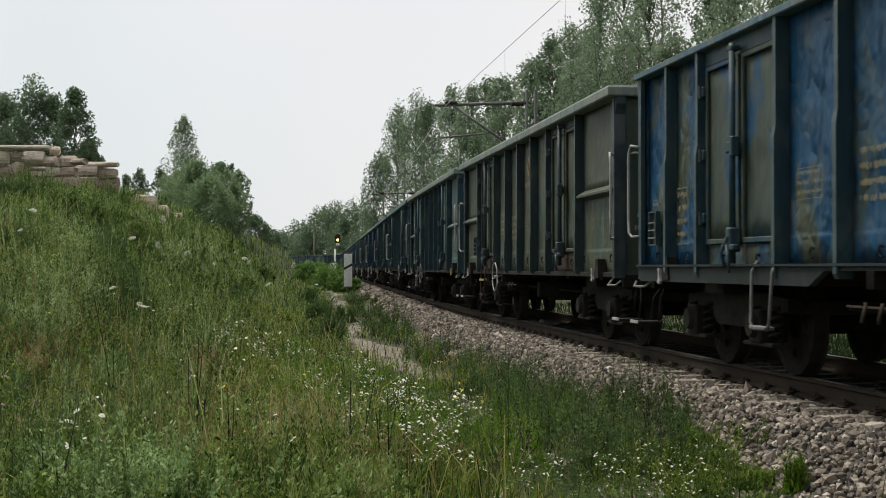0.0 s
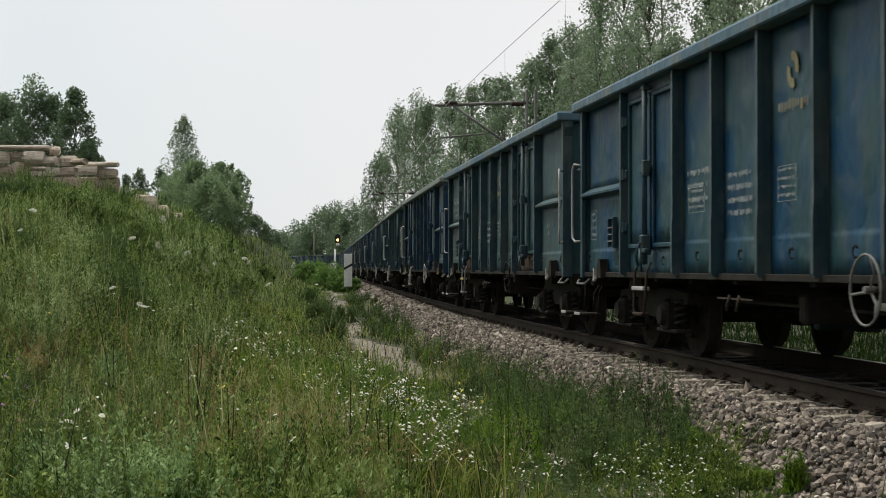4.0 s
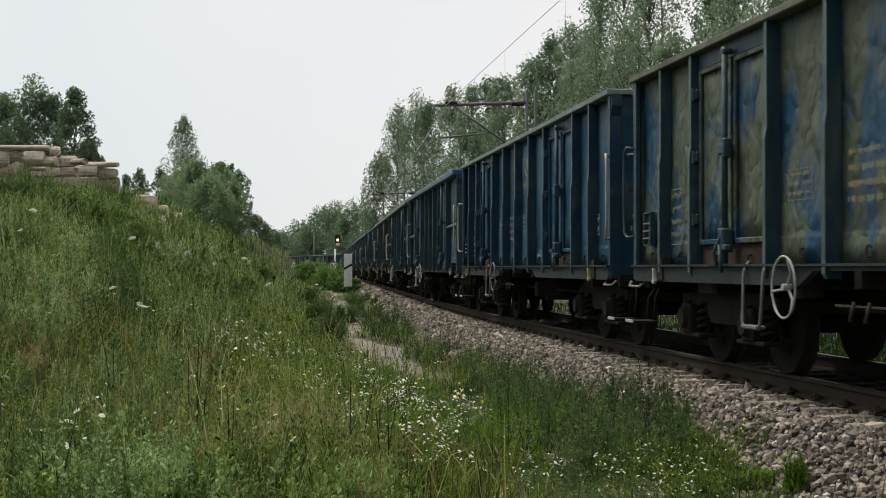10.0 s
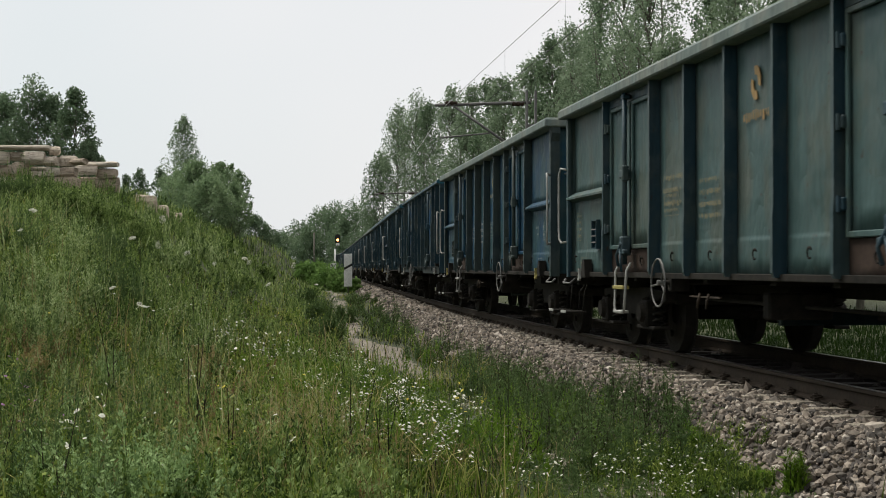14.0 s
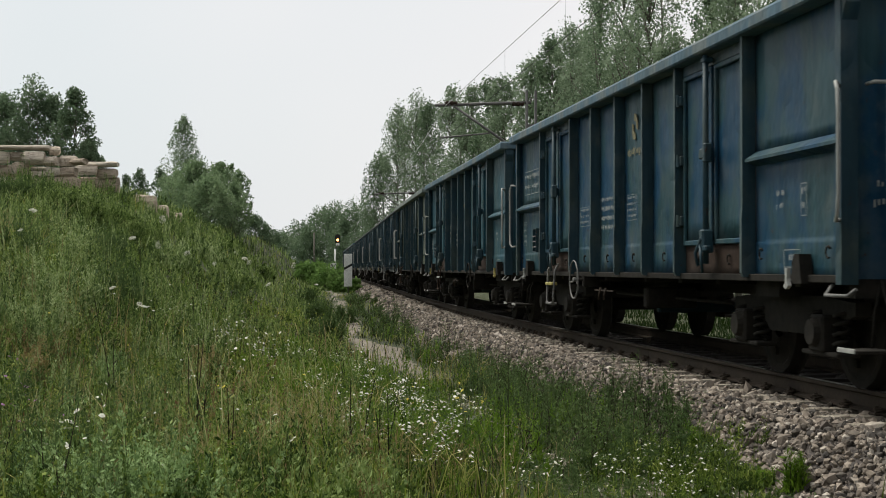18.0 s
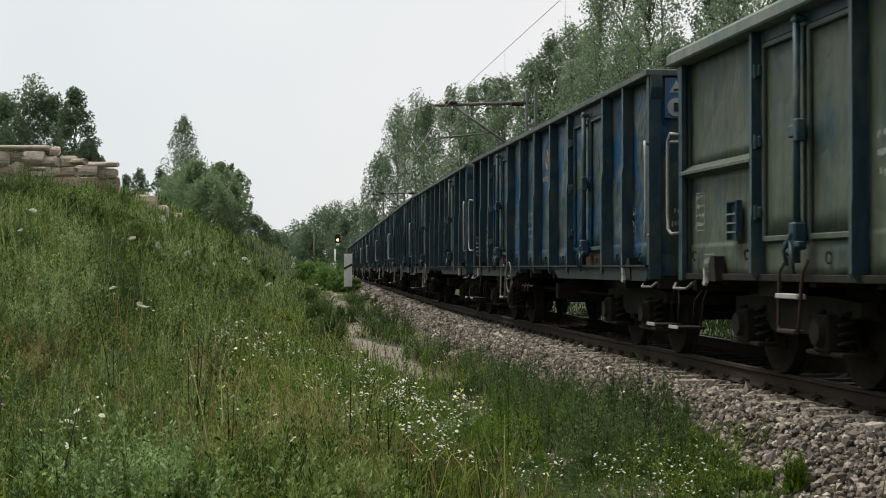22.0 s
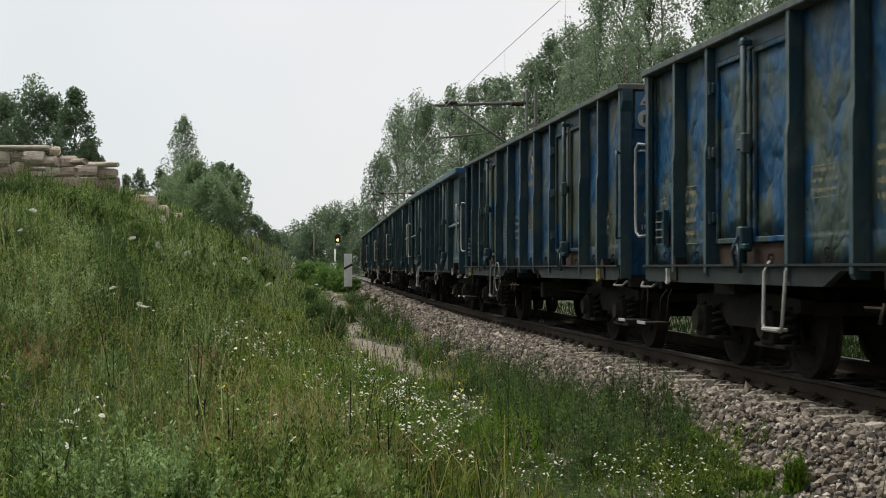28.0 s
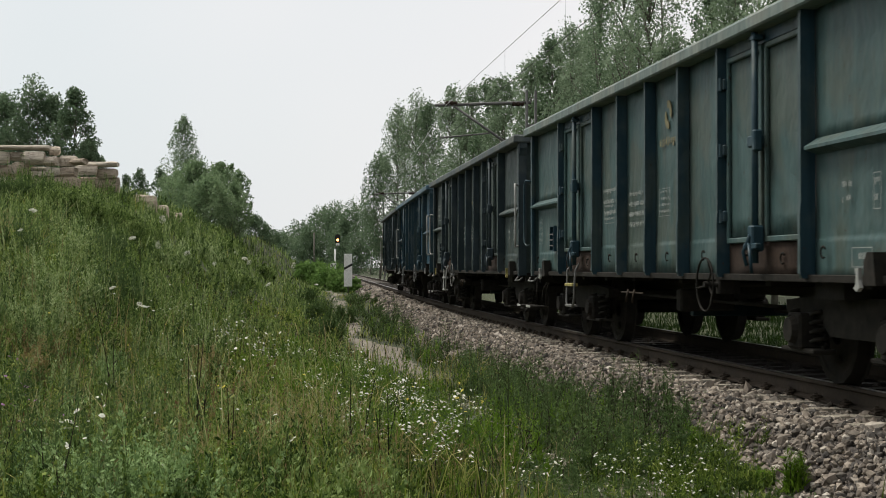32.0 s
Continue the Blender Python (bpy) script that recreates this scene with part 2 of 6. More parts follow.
STRAW = leafy("pale_green_stalks", [(0.13, 0.145, 0.045), (0.25, 0.26, 0.10), (0.37, 0.36, 0.17)], 0.6, 0.2, single=0.7)
DARKWEED = leafy("dark_feathery_weed_leaves", [(0.031, 0.060, 0.018), (0.068, 0.112, 0.035), (0.124, 0.177, 0.060)], 0.9)
# tones lowered: shade in the gaps between taller stems is in the colour
UNDER = leafy("shaded_undergrowth_blades", [(0.008, 0.012, 0.003), (0.020, 0.028, 0.006), (0.048, 0.054, 0.014)], 0.6)
# the tree belt's shade beyond the track is mixed into these greens
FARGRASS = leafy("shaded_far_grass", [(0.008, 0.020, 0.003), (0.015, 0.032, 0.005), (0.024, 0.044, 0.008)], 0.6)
DARKSTEM = leafy("dark_dry_stems", [(0.014, 0.012, 0.008), (0.035, 0.027, 0.018)], 0.9, 0.1)
RUSTLEAF = leafy("rusty_seed_heads", [(0.10, 0.052, 0.026), (0.18, 0.095, 0.050), (0.27, 0.17, 0.10)], 0.9, 0.2)
HAY = leafy("dry_grass_stalks", [(0.15, 0.115, 0.045), (0.29, 0.235, 0.105), (0.42, 0.345, 0.19)], 0.6, 0.25)
FRESH = leafy("fresh_green_weed_leaves", [(0.045, 0.090, 0.008), (0.105, 0.190, 0.016), (0.185, 0.300, 0.034)], 0.6)
# haze over the distance is in the paleness of the next three colours
LEAF = leafy("tree_leaves", [(0.052, 0.086, 0.050), (0.098, 0.150, 0.086), (0.160, 0.225, 0.130), (0.250, 0.320, 0.200)], 0.25, 0.45, plant=1.2, contrast=0.9)
LEAF_PALE = leafy("poplar_leaves", [(0.090, 0.132, 0.080), (0.160, 0.220, 0.136), (0.245, 0.320, 0.205), (0.360, 0.440, 0.310)], 0.25, 0.4, plant=1.2, contrast=0.9)
LEAF_FRESH = leafy("shrub_leaves", [(0.105, 0.162, 0.085), (0.190, 0.270, 0.140), (0.310, 0.400, 0.225)], 0.3, 0.45, plant=1.4, contrast=0.9)
LEAF_LIGHT = leafy("light_shrub_leaves", [(0.075, 0.145, 0.036), (0.140, 0.240, 0.062), (0.225, 0.340, 0.105)], 0.3, 0.45, plant=1.4, contrast=0.9)
PETAL = plain("white_petals", (0.60, 0.60, 0.50), 0.8)
YPETAL = plain("yellow_petals", (0.50, 0.42, 0.04), 0.8)
PPETAL = plain("purple_petals", (0.30, 0.13, 0.30), 0.8)


def sleeper_material():
    """Pale concrete ends; the middle is coloured dark for the shade under wagons."""
    m, n, l, b = nodes_of("shaded_middle_sleeper_concrete")
    v = shifted(n, l)
    co, sep, ab = n.new("ShaderNodeTexCoord"), n.new("ShaderNodeSeparateXYZ"), n.new("ShaderNodeMath")
    ab.operation = "ABSOLUTE"
    l.new(co.outputs["Object"], sep.inputs[0])
    l.new(sep.outputs["Y"], ab.inputs[0])
    g = grain(n, l, v, 20, 8, 0.65)
    r = ramp(n, [(0.3, (0.19, 0.165, 0.128)), (0.7, (0.36, 0.315, 0.25))])
    l.new(g, r.inputs[0])
    # painted shade: dark between the rails, fading out just past them
    under_shade = n.new("ShaderNodeMapRange")
    under_shade.inputs["From Min"].default_value, under_shade.inputs["From Max"].default_value = 0.76, 0.88
    l.new(ab.outputs[0], under_shade.inputs["Value"])
    l.new(mixed(n, l, under_shade.outputs["Result"], (0.022, 0.018, 0.015), r.outputs[0]), b.inputs["Base Color"])
    b.inputs["Roughness"].default_value = 0.95
    bump(n, l, b, g, 0.4, 0.006)
    return m


SLEEPER_STONE = sleeper_material()


def ground_material():
    m, n, l, b = nodes_of("meadow_soil_and_thatch")
    co = n.new("ShaderNodeTexCoord")
    v = co.outputs["Object"]
    a = grain(n, l, v, 0.6, 6, 0.6)
    r = ramp(n, [(0.3, (0.026, 0.034, 0.010)), (0.55, (0.042, 0.052, 0.015)), (0.75, (0.046, 0.052, 0.019))])
    l.new(a, r.inputs[0])
    f = grain(n, l, v, 18, 8, 0.7)
    tone = ramp(n, [(0.3, (0.5, 0.5, 0.5)), (0.7, (1.3, 1.3, 1.3))])
    l.new(f, tone.inputs[0])
    l.new(mixed(n, l, 1.0, r.outputs[0], tone.outputs[0], "MULTIPLY"), b.inputs["Base Color"])
    b.inputs["Roughness"].default_value = 0.95
    bump(n, l, b, f, 0.8, 0.05)
    return m


def wood_material():
    """Weathered timber: grain along the piece, cracks, and each piece its own grey, tan or brown."""
    m, n, l, b = nodes_of("weathered_timber")
    v, info = shifted(n, l), n.new("ShaderNodeObjectInfo")
    r = ramp(n, [(0.0, (0.34, 0.275, 0.21)), (0.4, (0.62, 0.53, 0.43)), (0.7, (0.52, 0.46, 0.385)), (1.0, (0.74, 0.66, 0.55))])
    l.new(info.outputs["Random"], r.inputs[0])
    g = grain(n, l, v, 5, 8, 0.7, (0.6, 5, 5))
    tone = ramp(n, [(0.34, (0.22, 0.19, 0.16)), (0.42, (0.78, 0.76, 0.74)), (0.7, (1.2, 1.2, 1.2))])
    l.new(g, tone.inputs[0])
    c = mixed(n, l, 1.0, r.outputs[0], tone.outputs[0], "MULTIPLY")
    c = mixed(n, l, step(n, l, grain(n, l, v, 4.0, 5, 0.6), 0.60, 0.80), c, (0.10, 0.082, 0.06))
    l.new(c, b.inputs["Base Color"])
    b.inputs["Roughness"].default_value = 0.95
    bump(n, l, b, g, 0.9, 0.05)
    return m


WOOD = wood_material()
SOIL = ground_material()
EARTH = rough_stuff("dusty_trodden_earth", (0.085, 0.075, 0.052), (0.23, 0.20, 0.145), 16, 0.95, 0.9, 0.03)
SAND = rough_stuff("trodden_sandy_path", (0.11, 0.094, 0.070), (0.22, 0.19, 0.145), 9, 0.95, 0.6, 0.02)


def stone_material():
    m, n, l, b = nodes_of("pinkish_grey_ballast")
    geo, co = n.new("ShaderNodeNewGeometry"), n.new("ShaderNodeTexCoord")
    r = ramp(n, [(0.0, (0.042, 0.037, 0.033)), (0.18, (0.098, 0.085, 0.072)), (0.55, (0.206, 0.171, 0.139)), (0.88, (0.325, 0.274, 0.221)), (1.0, (0.54, 0.485, 0.42))])
    l.new(geo.outputs["Random Per Island"], r.inputs[0])
    f = grain(n, l, co.outputs["Object"], 30, 6, 0.7)
    tone = ramp(n, [(0.3, (0.7, 0.68, 0.66)), (0.7, (1.15, 1.15, 1.15))])
    l.new(f, tone.inputs[0])
    l.new(mixed(n, l, 1.0, r.outputs[0], tone.outputs[0], "MULTIPLY"), b.inputs["Base Color"])
    b.inputs["Roughness"].default_value = 0.9
    return m


STONE = stone_material()
# ballast between the rails, its dark colour standing for shade below the train
SHADED_BALLAST = rough_stuff("shade_dark_ballast", (0.020, 0.017, 0.015), (0.075, 0.062, 0.053), 26, 0.95, 1.0, 0.04)
# darkened so that the bed shows as shade in gaps between stones
BED = rough_stuff("dusty_shaded_ballast_bed", (0.030, 0.025, 0.022), (0.13, 0.108, 0.094), 26, 0.95, 1.0, 0.04)

# ---- mesh helpers ----
def mesh_of(name, bm):
    me = bpy.data.meshes.new(name)
    bm.to_mesh(me)
    bm.free()
    me.materials.append(None)
    return me


def data_mesh(name, verts, faces, material=None, smooth=False):
    """A mesh from arrays of corner places and of faces with equal numbers of corners."""
    verts, faces = np.asarray(verts, np.float32), np.asarray(faces, np.int32)
    me = bpy.data.meshes.new(name)
    k = faces.shape[1]
    me.vertices.add(len(verts))
    me.vertices.foreach_set("co", verts.ravel())
    me.loops.add(faces.size)
    me.loops.foreach_set("vertex_index", faces.ravel())
    me.polygons.add(len(faces))
    me.polygons.foreach_set("loop_start", np.arange(len(faces), dtype=np.int32) * k)
    me.polygons.foreach_set("loop_total", np.full(len(faces), k, np.int32))
    me.polygons.foreach_set("use_smooth", np.full(len(faces), smooth, bool))
    me.update(calc_edges=True)
    me.materials.append(material)
    return me


def place(name, me, material, parent=None, m=None, label=""):
    """One object on a mesh that may be shared, with its own material."""
    ob = new(name, me)
    ob.material_slots[0].link = "OBJECT"
    ob.material_slots[0].material = material
    if parent:
        ob.parent = parent
    if m is not None:
        ob.matrix_local = m
    if label:
        ob["label"] = label
    return ob


def part(name, bm, material, parent, label="", m=None):
    return place(name, mesh_of(name, bm), material, parent, m, label)


def box(bm, x0, x1, y0, y1, z0, z1, bevel=0.0):
    v = [bm.verts.new(p) for p in ((x0, y0, z0), (x1, y0, z0), (x1, y1, z0), (x0, y1, z0), (x0, y0, z1), (x1, y0, z1), (x1, y1, z1), (x0, y1, z1))]
    fs = [bm.faces.new([v[i] for i in f]) for f in ((3, 2, 1, 0), (4, 5, 6, 7), (0, 1, 5, 4), (1, 2, 6, 5), (2, 3, 7, 6), (3, 0, 4, 7))]
    if bevel:
        bmesh.ops.bevel(bm, geom=list({e for f in fs for e in f.edges}), offset=bevel, segments=1, affect="EDGES", profile=0.5)
    return bm


def prism(bm, outline, axis, a, b):
    """A flat outline pushed from a to b along an axis: 'x' takes (y, z), 'y' takes (x, z), 'z' takes (x, y)."""
    put = {"x": lambda p, t: (t, *p), "y": lambda p, t: (p[0], t, p[1]), "z": lambda p, t: (*p, t)}[axis]
    lo, hi = [bm.verts.new(put(p, a)) for p in outline], [bm.verts.new(put(p, b)) for p in outline]
    n = len(outline)
    fs = [bm.faces.new(lo), bm.faces.new(hi[::-1])]
    for i in range(n):
        fs.append(bm.faces.new((lo[i], hi[i], hi[(i + 1) % n], lo[(i + 1) % n])))
    bmesh.ops.recalc_face_normals(bm, faces=fs)
    return bm


def tube(bm, pts, r, n=8, closed=False):
    """A round bar along a line of places."""
    pts = [Vector(p) for p in pts]
    rings = []
    for i, p in enumerate(pts):
        a = pts[i - 1] if i or closed else p
        b = pts[(i + 1) % len(pts)] if i < len(pts) - 1 or closed else p
        d = (b - a).normalized()
        u = d.orthogonal().normalized() if not rings else (rings[-1][1] - d * rings[-1][1].dot(d)).normalized()
        w = d.cross(u)
        rr = r[i] if isinstance(r, (list, tuple)) else r
        rings.append(([bm.verts.new(p + rr * (u * math.cos(2 * math.pi * k / n) + w * math.sin(2 * math.pi * k / n))) for k in range(n)], u))
    count = len(rings) if closed else len(rings) - 1
    for i in range(count):
        a, b = rings[i][0], rings[(i + 1) % len(rings)][0]
        for k in range(n):
            bm.faces.new((a[k], a[(k + 1) % n], b[(k + 1) % n], b[k])).smooth = True
    if not closed:
        bm.faces.new(rings[0][0][::-1])
        bm.faces.new(rings[-1][0])
    return bm


def turned(bm, profile, axis, centre, n=20):
    """A round body: rows of (along, radius) round an axis through centre."""
    cx, cy, cz = centre
    rings = []
    for a, r in profile:
        ring = []
        for k in range(n):
            c, s = r * math.cos(2 * math.pi * k / n), r * math.sin(2 * math.pi * k / n)
            ring.append(bm.verts.new({"x": (cx + a, cy + c, cz + s), "y": (cx + c, cy + a, cz + s), "z": (cx + c, cy + s, cz + a)}[axis]))
        rings.append(ring)
    fs = []
    for a, b in zip(rings, rings[1:]):
        for k in range(n):
            fs.append(bm.faces.new((a[k], a[(k + 1) % n], b[(k + 1) % n], b[k])))
    fs += [bm.faces.new(rings[0]), bm.faces.new(rings[-1])]
    bmesh.ops.recalc_face_normals(bm, faces=fs)
    return bm


# ---- ground ----
def spaced(lo, hi, fine_lo, fine_hi, fine, grow=1.18):
    mid = list(np.arange(fine_lo, fine_hi + fine, fine))
    d, v = fine, mid[-1]
    while v < hi:
        d *= grow
        v += d
        mid.append(v)
    d, v = fine, mid[0]
    while v > lo:
        d *= grow
        v -= d
        mid.insert(0, v)
    return np.array(mid)


def build_ground():
    gx, gy = spaced(-2600, 2600, -24, 14, 0.55), spaced(-900, 4200, -6, 130, 0.8)
    xx, yy = np.meshgrid(gx, gy)
    verts = np.stack([xx, yy, height(xx, yy) - 0.03 * (abs(aside(xx, yy)) < 2.05)], -1).reshape(-1, 3)
    w = len(gx)
    i = (np.arange(len(gy) - 1)[:, None] * w + np.arange(w - 1)[None]).ravel()
    me = data_mesh("ground", verts, np.stack([i, i + 1, i + w + 1, i + w], 1), SOIL, True)
    tagged(new("ground", me), "uneven meadow ground rising to a grassy bank", "ground", kind="structure")


build_ground()


def strip(name, s0, s1, ds, offs, zs, material, label, category):
    """A band that follows the track, from offsets and heights across it."""
    ss = np.arange(s0, s1 + ds, ds)
    verts = []
    for s in ss:
        for o, z in zip(offs, zs):
            x, y, _ = on_line(s, o)
            verts.append((x, y, z))
    w = len(offs)
    i = (np.arange(len(ss) - 1)[:, None] * w + np.arange(w - 1)[None]).ravel()
    me = data_mesh(name, verts, np.stack([i, i + w, i + w + 1, i + 1], 1), material, False)
    return tagged(new(name, me), label, category, kind="structure")


strip("ballast_bed", -440, 440, 1.0, (-2.35, -2.02, -1.66, -1.4, -0.8), (-0.62, -0.42, LIFT - 0.24, LIFT - 0.225, LIFT - 0.225), BED, "dusty bed of crushed stone under the rails", "ballast")

strip("ballast_bed", -440, 440, 1.0, (-0.8, 0.9, 1.4, 1.66, 2.02, 2.35), (LIFT - 0.225, LIFT - 0.225, LIFT - 0.225, LIFT - 0.24, -0.42, -0.62), SHADED_BALLAST, "stone bed between the rails, train shade in its colour", "ballast")


def build_path():
    """Two uneven sheets of bare, trodden sand beside the line."""
    rng = np.random.default_rng(5)
    ss = np.arange(-95, -13, 0.35)
    verts, faces = [], []
    for i, s in enumerate(ss):
        mid = -3.45 + 0.18 * math.sin(s * 0.31) + 0.1 * math.sin(s * 0.83)
        half = 0.23 + 0.12 * math.sin(s * 0.57 + 1) + 0.08 * rng.normal() + (0.25 if -21 < s < -10 else 0)
        for k in range(5):
            o = mid + half * (k / 2 - 1)
            x, y, _ = on_line(s, o)
            verts.append((x, y, float(height(x, y)) + (0.012 if 0 < k < 4 else -0.02)))
    i = (np.arange(len(ss) - 1)[:, None] * 5 + np.arange(4)[None]).ravel()
    me = data_mesh("path", verts, np.stack([i, i + 5, i + 6, i + 1], 1), SAND, True)
    tagged(new("path", me), "narrow trodden path of pale sand beside the track", "path", kind="structure")


build_path()


def build_trodden():
    """Bare dusty earth where the path reaches the ballast's foot."""
    rng = np.random.default_rng(8)
    ss = np.arange(-9.5, 1.0, 0.25)
    verts = []
    for s in ss:
        mid, half = -2.95 + 0.12 * math.sin(s * 1.3), 0.5 + 0.14 * math.sin(s * 2.1 + 1) + 0.06 * rng.normal()
        for k in range(7):
            x, y, _ = on_line(s, mid + half * (k / 3 - 1))
            verts.append((x, y, float(height(x, y)) + (0.014 if 0 < k < 6 else -0.03) + 0.008 * rng.normal()))
    i = (np.arange(len(ss) - 1)[:, None] * 7 + np.arange(6)[None]).ravel()
    me = data_mesh("trodden_earth", verts, np.stack([i, i + 7, i + 8, i + 1], 1), EARTH, True)
    tagged(new("trodden_earth", me), "dusty trodden earth at the foot of the ballast", "ground", kind="structure")


build_trodden()


# ---- rails, sleepers and clips ----
def rail_mesh(off):
    prof = [(-0.075, -0.172), (-0.075, -0.160), (-0.010, -0.140), (-0.009, -0.045), (-0.036, -0.032), (-0.036, -0.004), (-0.030, 0.0), (0.030, 0.0), (0.036, -0.004), (0.036, -0.032), (0.009, -0.045), (0.010, -0.140), (0.075, -0.160), (0.075, -0.172)]
    ss = np.arange(-440, 441, 2.0)
    verts = []
    for s in ss:
        for o, z in prof:
            x, y, _ = on_line(s, off + o)
            verts.append((x, y, z + LIFT))
    w = len(prof)
    rows, cols = np.meshgrid(np.arange(len(ss) - 1), np.arange(w), indexing="ij")
    a, b = (rows * w + cols).ravel(), (rows * w + (cols + 1) % w).ravel()
    me = data_mesh("rail", verts, np.stack([a, a + w, b + w, b], 1), None)
    me.materials.clear()
    me.materials.append(RAIL)
    me.materials.append(RAILTOP)
    top = np.where(cols.ravel() == 6, 1, 0).astype(np.int32)
    me.polygons.foreach_set("material_index", top)
    return me


track = tagged(new("railway_track"), "curving railway track with brown rails on concrete sleepers", "railway track", kind="structure")
for side in (-1, 1):
    r = new("rail", rail_mesh(side * 0.7535))
    r.parent = track


def sleeper_mesh():
    bm = bmesh.new()
    prism(bm, [(-0.13, -0.34), (0.13, -0.34), (0.085, -0.172), (-0.085, -0.172)], "y", -1.3, 1.3)
    return mesh_of("sleeper", bm)


def clip_mesh():
    bm = bmesh.new()
    box(bm, -0.06, 0.06, 0.078, 0.135, -0.172, -0.150, 0.008)
    tube(bm, [(-0.04, 0.12, -0.145), (-0.05, 0.05, -0.13), (-0.02, 0.04, -0.125), (-0.02, 0.10, -0.12), (0.02, 0.10, -0.12), (0.02, 0.04, -0.125), (0.05, 0.05, -0.13), (0.04, 0.12, -0.145)], 0.010, 6)
    turned(bm, [(-0.15, 0.03), (-0.12, 0.03), (-0.12, 0.016), (-0.10, 0.016)], "z", (0, 0.09, 0), 8)
    return mesh_of("rail_clip", bm)


SLEEPER, CLIP = sleeper_mesh(), clip_mesh()
far = bmesh.new()
for k in range(-660, 500):
    s = k * 0.6
    x, y, th = on_line(s)
    m = Matrix.Translation((x, y, LIFT)) @ Matrix.Rotation(th, 4, "Z")
    if -105 < s < 6:
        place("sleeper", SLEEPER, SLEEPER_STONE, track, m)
        for side in ((-1, 1) if s > -45 else (-1,)):
            place("rail_clip", CLIP, RAIL, track, m @ Matrix.Translation((0, side * 0.7535, 0)) @ Matrix.Rotation(math.pi if side < 0 else 0, 4, "Z"))
    elif s < 300:
        box(far, x - 1.3, x + 1.3, y - 0.11, y + 0.11, LIFT - 0.34, LIFT - 0.175)
tagged(part("far_sleepers", far, CONCRETE, track), kind="stuff")


# ---- crushed stone ----
def stones(name, count, s_lo, s_hi, o_lo, o_hi, size, label, seed, power=1.0, material=None):
    rng = np.random.default_rng(seed)
    k = 1.618
    base = np.array([(-1, k, 0), (1, k, 0), (-1, -k, 0), (1, -k, 0), (0, -1, k), (0, 1, k), (0, -1, -k), (0, 1, -k), (k, 0, -1), (k, 0, 1), (-k, 0, -1), (-k, 0, 1)]) * 0.56
    tris = np.array([(0, 11, 5), (0, 5, 1), (0, 1, 7), (0, 7, 10), (0, 10, 11), (1, 5, 9), (5, 11, 4), (11, 10, 2), (10, 7, 6), (7, 1, 8), (3, 9, 4), (3, 4, 2), (3, 2, 6), (3, 6, 8), (3, 8, 9), (4, 9, 5), (2, 4, 11), (6, 2, 10), (8, 6, 7), (9, 8, 1)])
    s = s_hi - (s_hi - s_lo) * rng.random(count) ** power
    o = o_lo + (o_hi - o_lo) * rng.random(count)
    th = np.interp(s, S, TURN)
    x, y = np.interp(s, S, MIDX) - o * np.sin(th), np.interp(s, S, MIDY) + o * np.cos(th)
    z = np.interp(abs(o), [0, 1.4, 1.64, 2.02, 2.15, 2.4], [LIFT - 0.222, LIFT - 0.20, LIFT - 0.215, -0.40, -0.44, -0.46])
    z = np.where(o < -2.4, height(x, y) + 0.004, z)
    r = size * rng.lognormal(0, 0.36, count) * (1 + 0.006 * np.maximum(0, -s - 20))
    v = base[None] * rng.uniform(0.75, 1.25, (count, 1, 3)) * rng.uniform(0.80, 1.12, (count, 12, 1)) * np.array([1.15, 0.92, 0.74]) + rng.normal(0, 0.15, (count, 12, 3))
    q = rng.normal(size=(count, 4))
    q /= np.linalg.norm(q, axis=1)[:, None]
    w_, a, b, c = q.T
    R = np.stack([1 - 2 * (b * b + c * c), 2 * (a * b - c * w_), 2 * (a * c + b * w_), 2 * (a * b + c * w_), 1 - 2 * (a * a + c * c), 2 * (b * c - a * w_), 2 * (a * c - b * w_), 2 * (b * c + a * w_), 1 - 2 * (a * a + b * b)], 1).reshape(-1, 3, 3)
    v = np.einsum("nij,nkj->nki", R, v) * r[:, None, None] + np.stack([x, y, z + r * 0.25], 1)[:, None]
    f = tris[None] + 12 * np.arange(count)[:, None, None]
    me = data_mesh(name, v.reshape(-1, 3), f.reshape(-1, 3), material or STONE)
    tagged(new(name, me), label, "ballast", kind="stuff")


stones("ballast_stones", 40000, -32, 3, -2.5, -0.86, 0.0195, "pinkish grey crushed stones heaped along the rail", 3, 1.3)
stones("ballast_stones", 8000, -105, -32, -2.12, -0.9, 0.033, "pinkish grey crushed stones heaped along the rail", 4, 1.5)
stones("scattered_stones", 1300, -9, 3, -3.1, -2.4, 0.015, "stray pinkish grey stones on the trodden ground", 7, 1.2)
stones("ballast_stones", 2500, -100, 3, -0.68, 1.0, 0.036, "crushed stones between the rails, coloured dark for shade", 6, 1.0, SHADED_BALLAST)

# ---- goods wagons ----
KEPT = {}


def cached(key, build):
    if key not in KEPT:
        bm = bmesh.new()
        build(bm)
        KEPT[key] = mesh_of(key[0] if isinstance(key, tuple) else key, bm)
    return KEPT[key]


SKIN, END = 1.335, 6.46


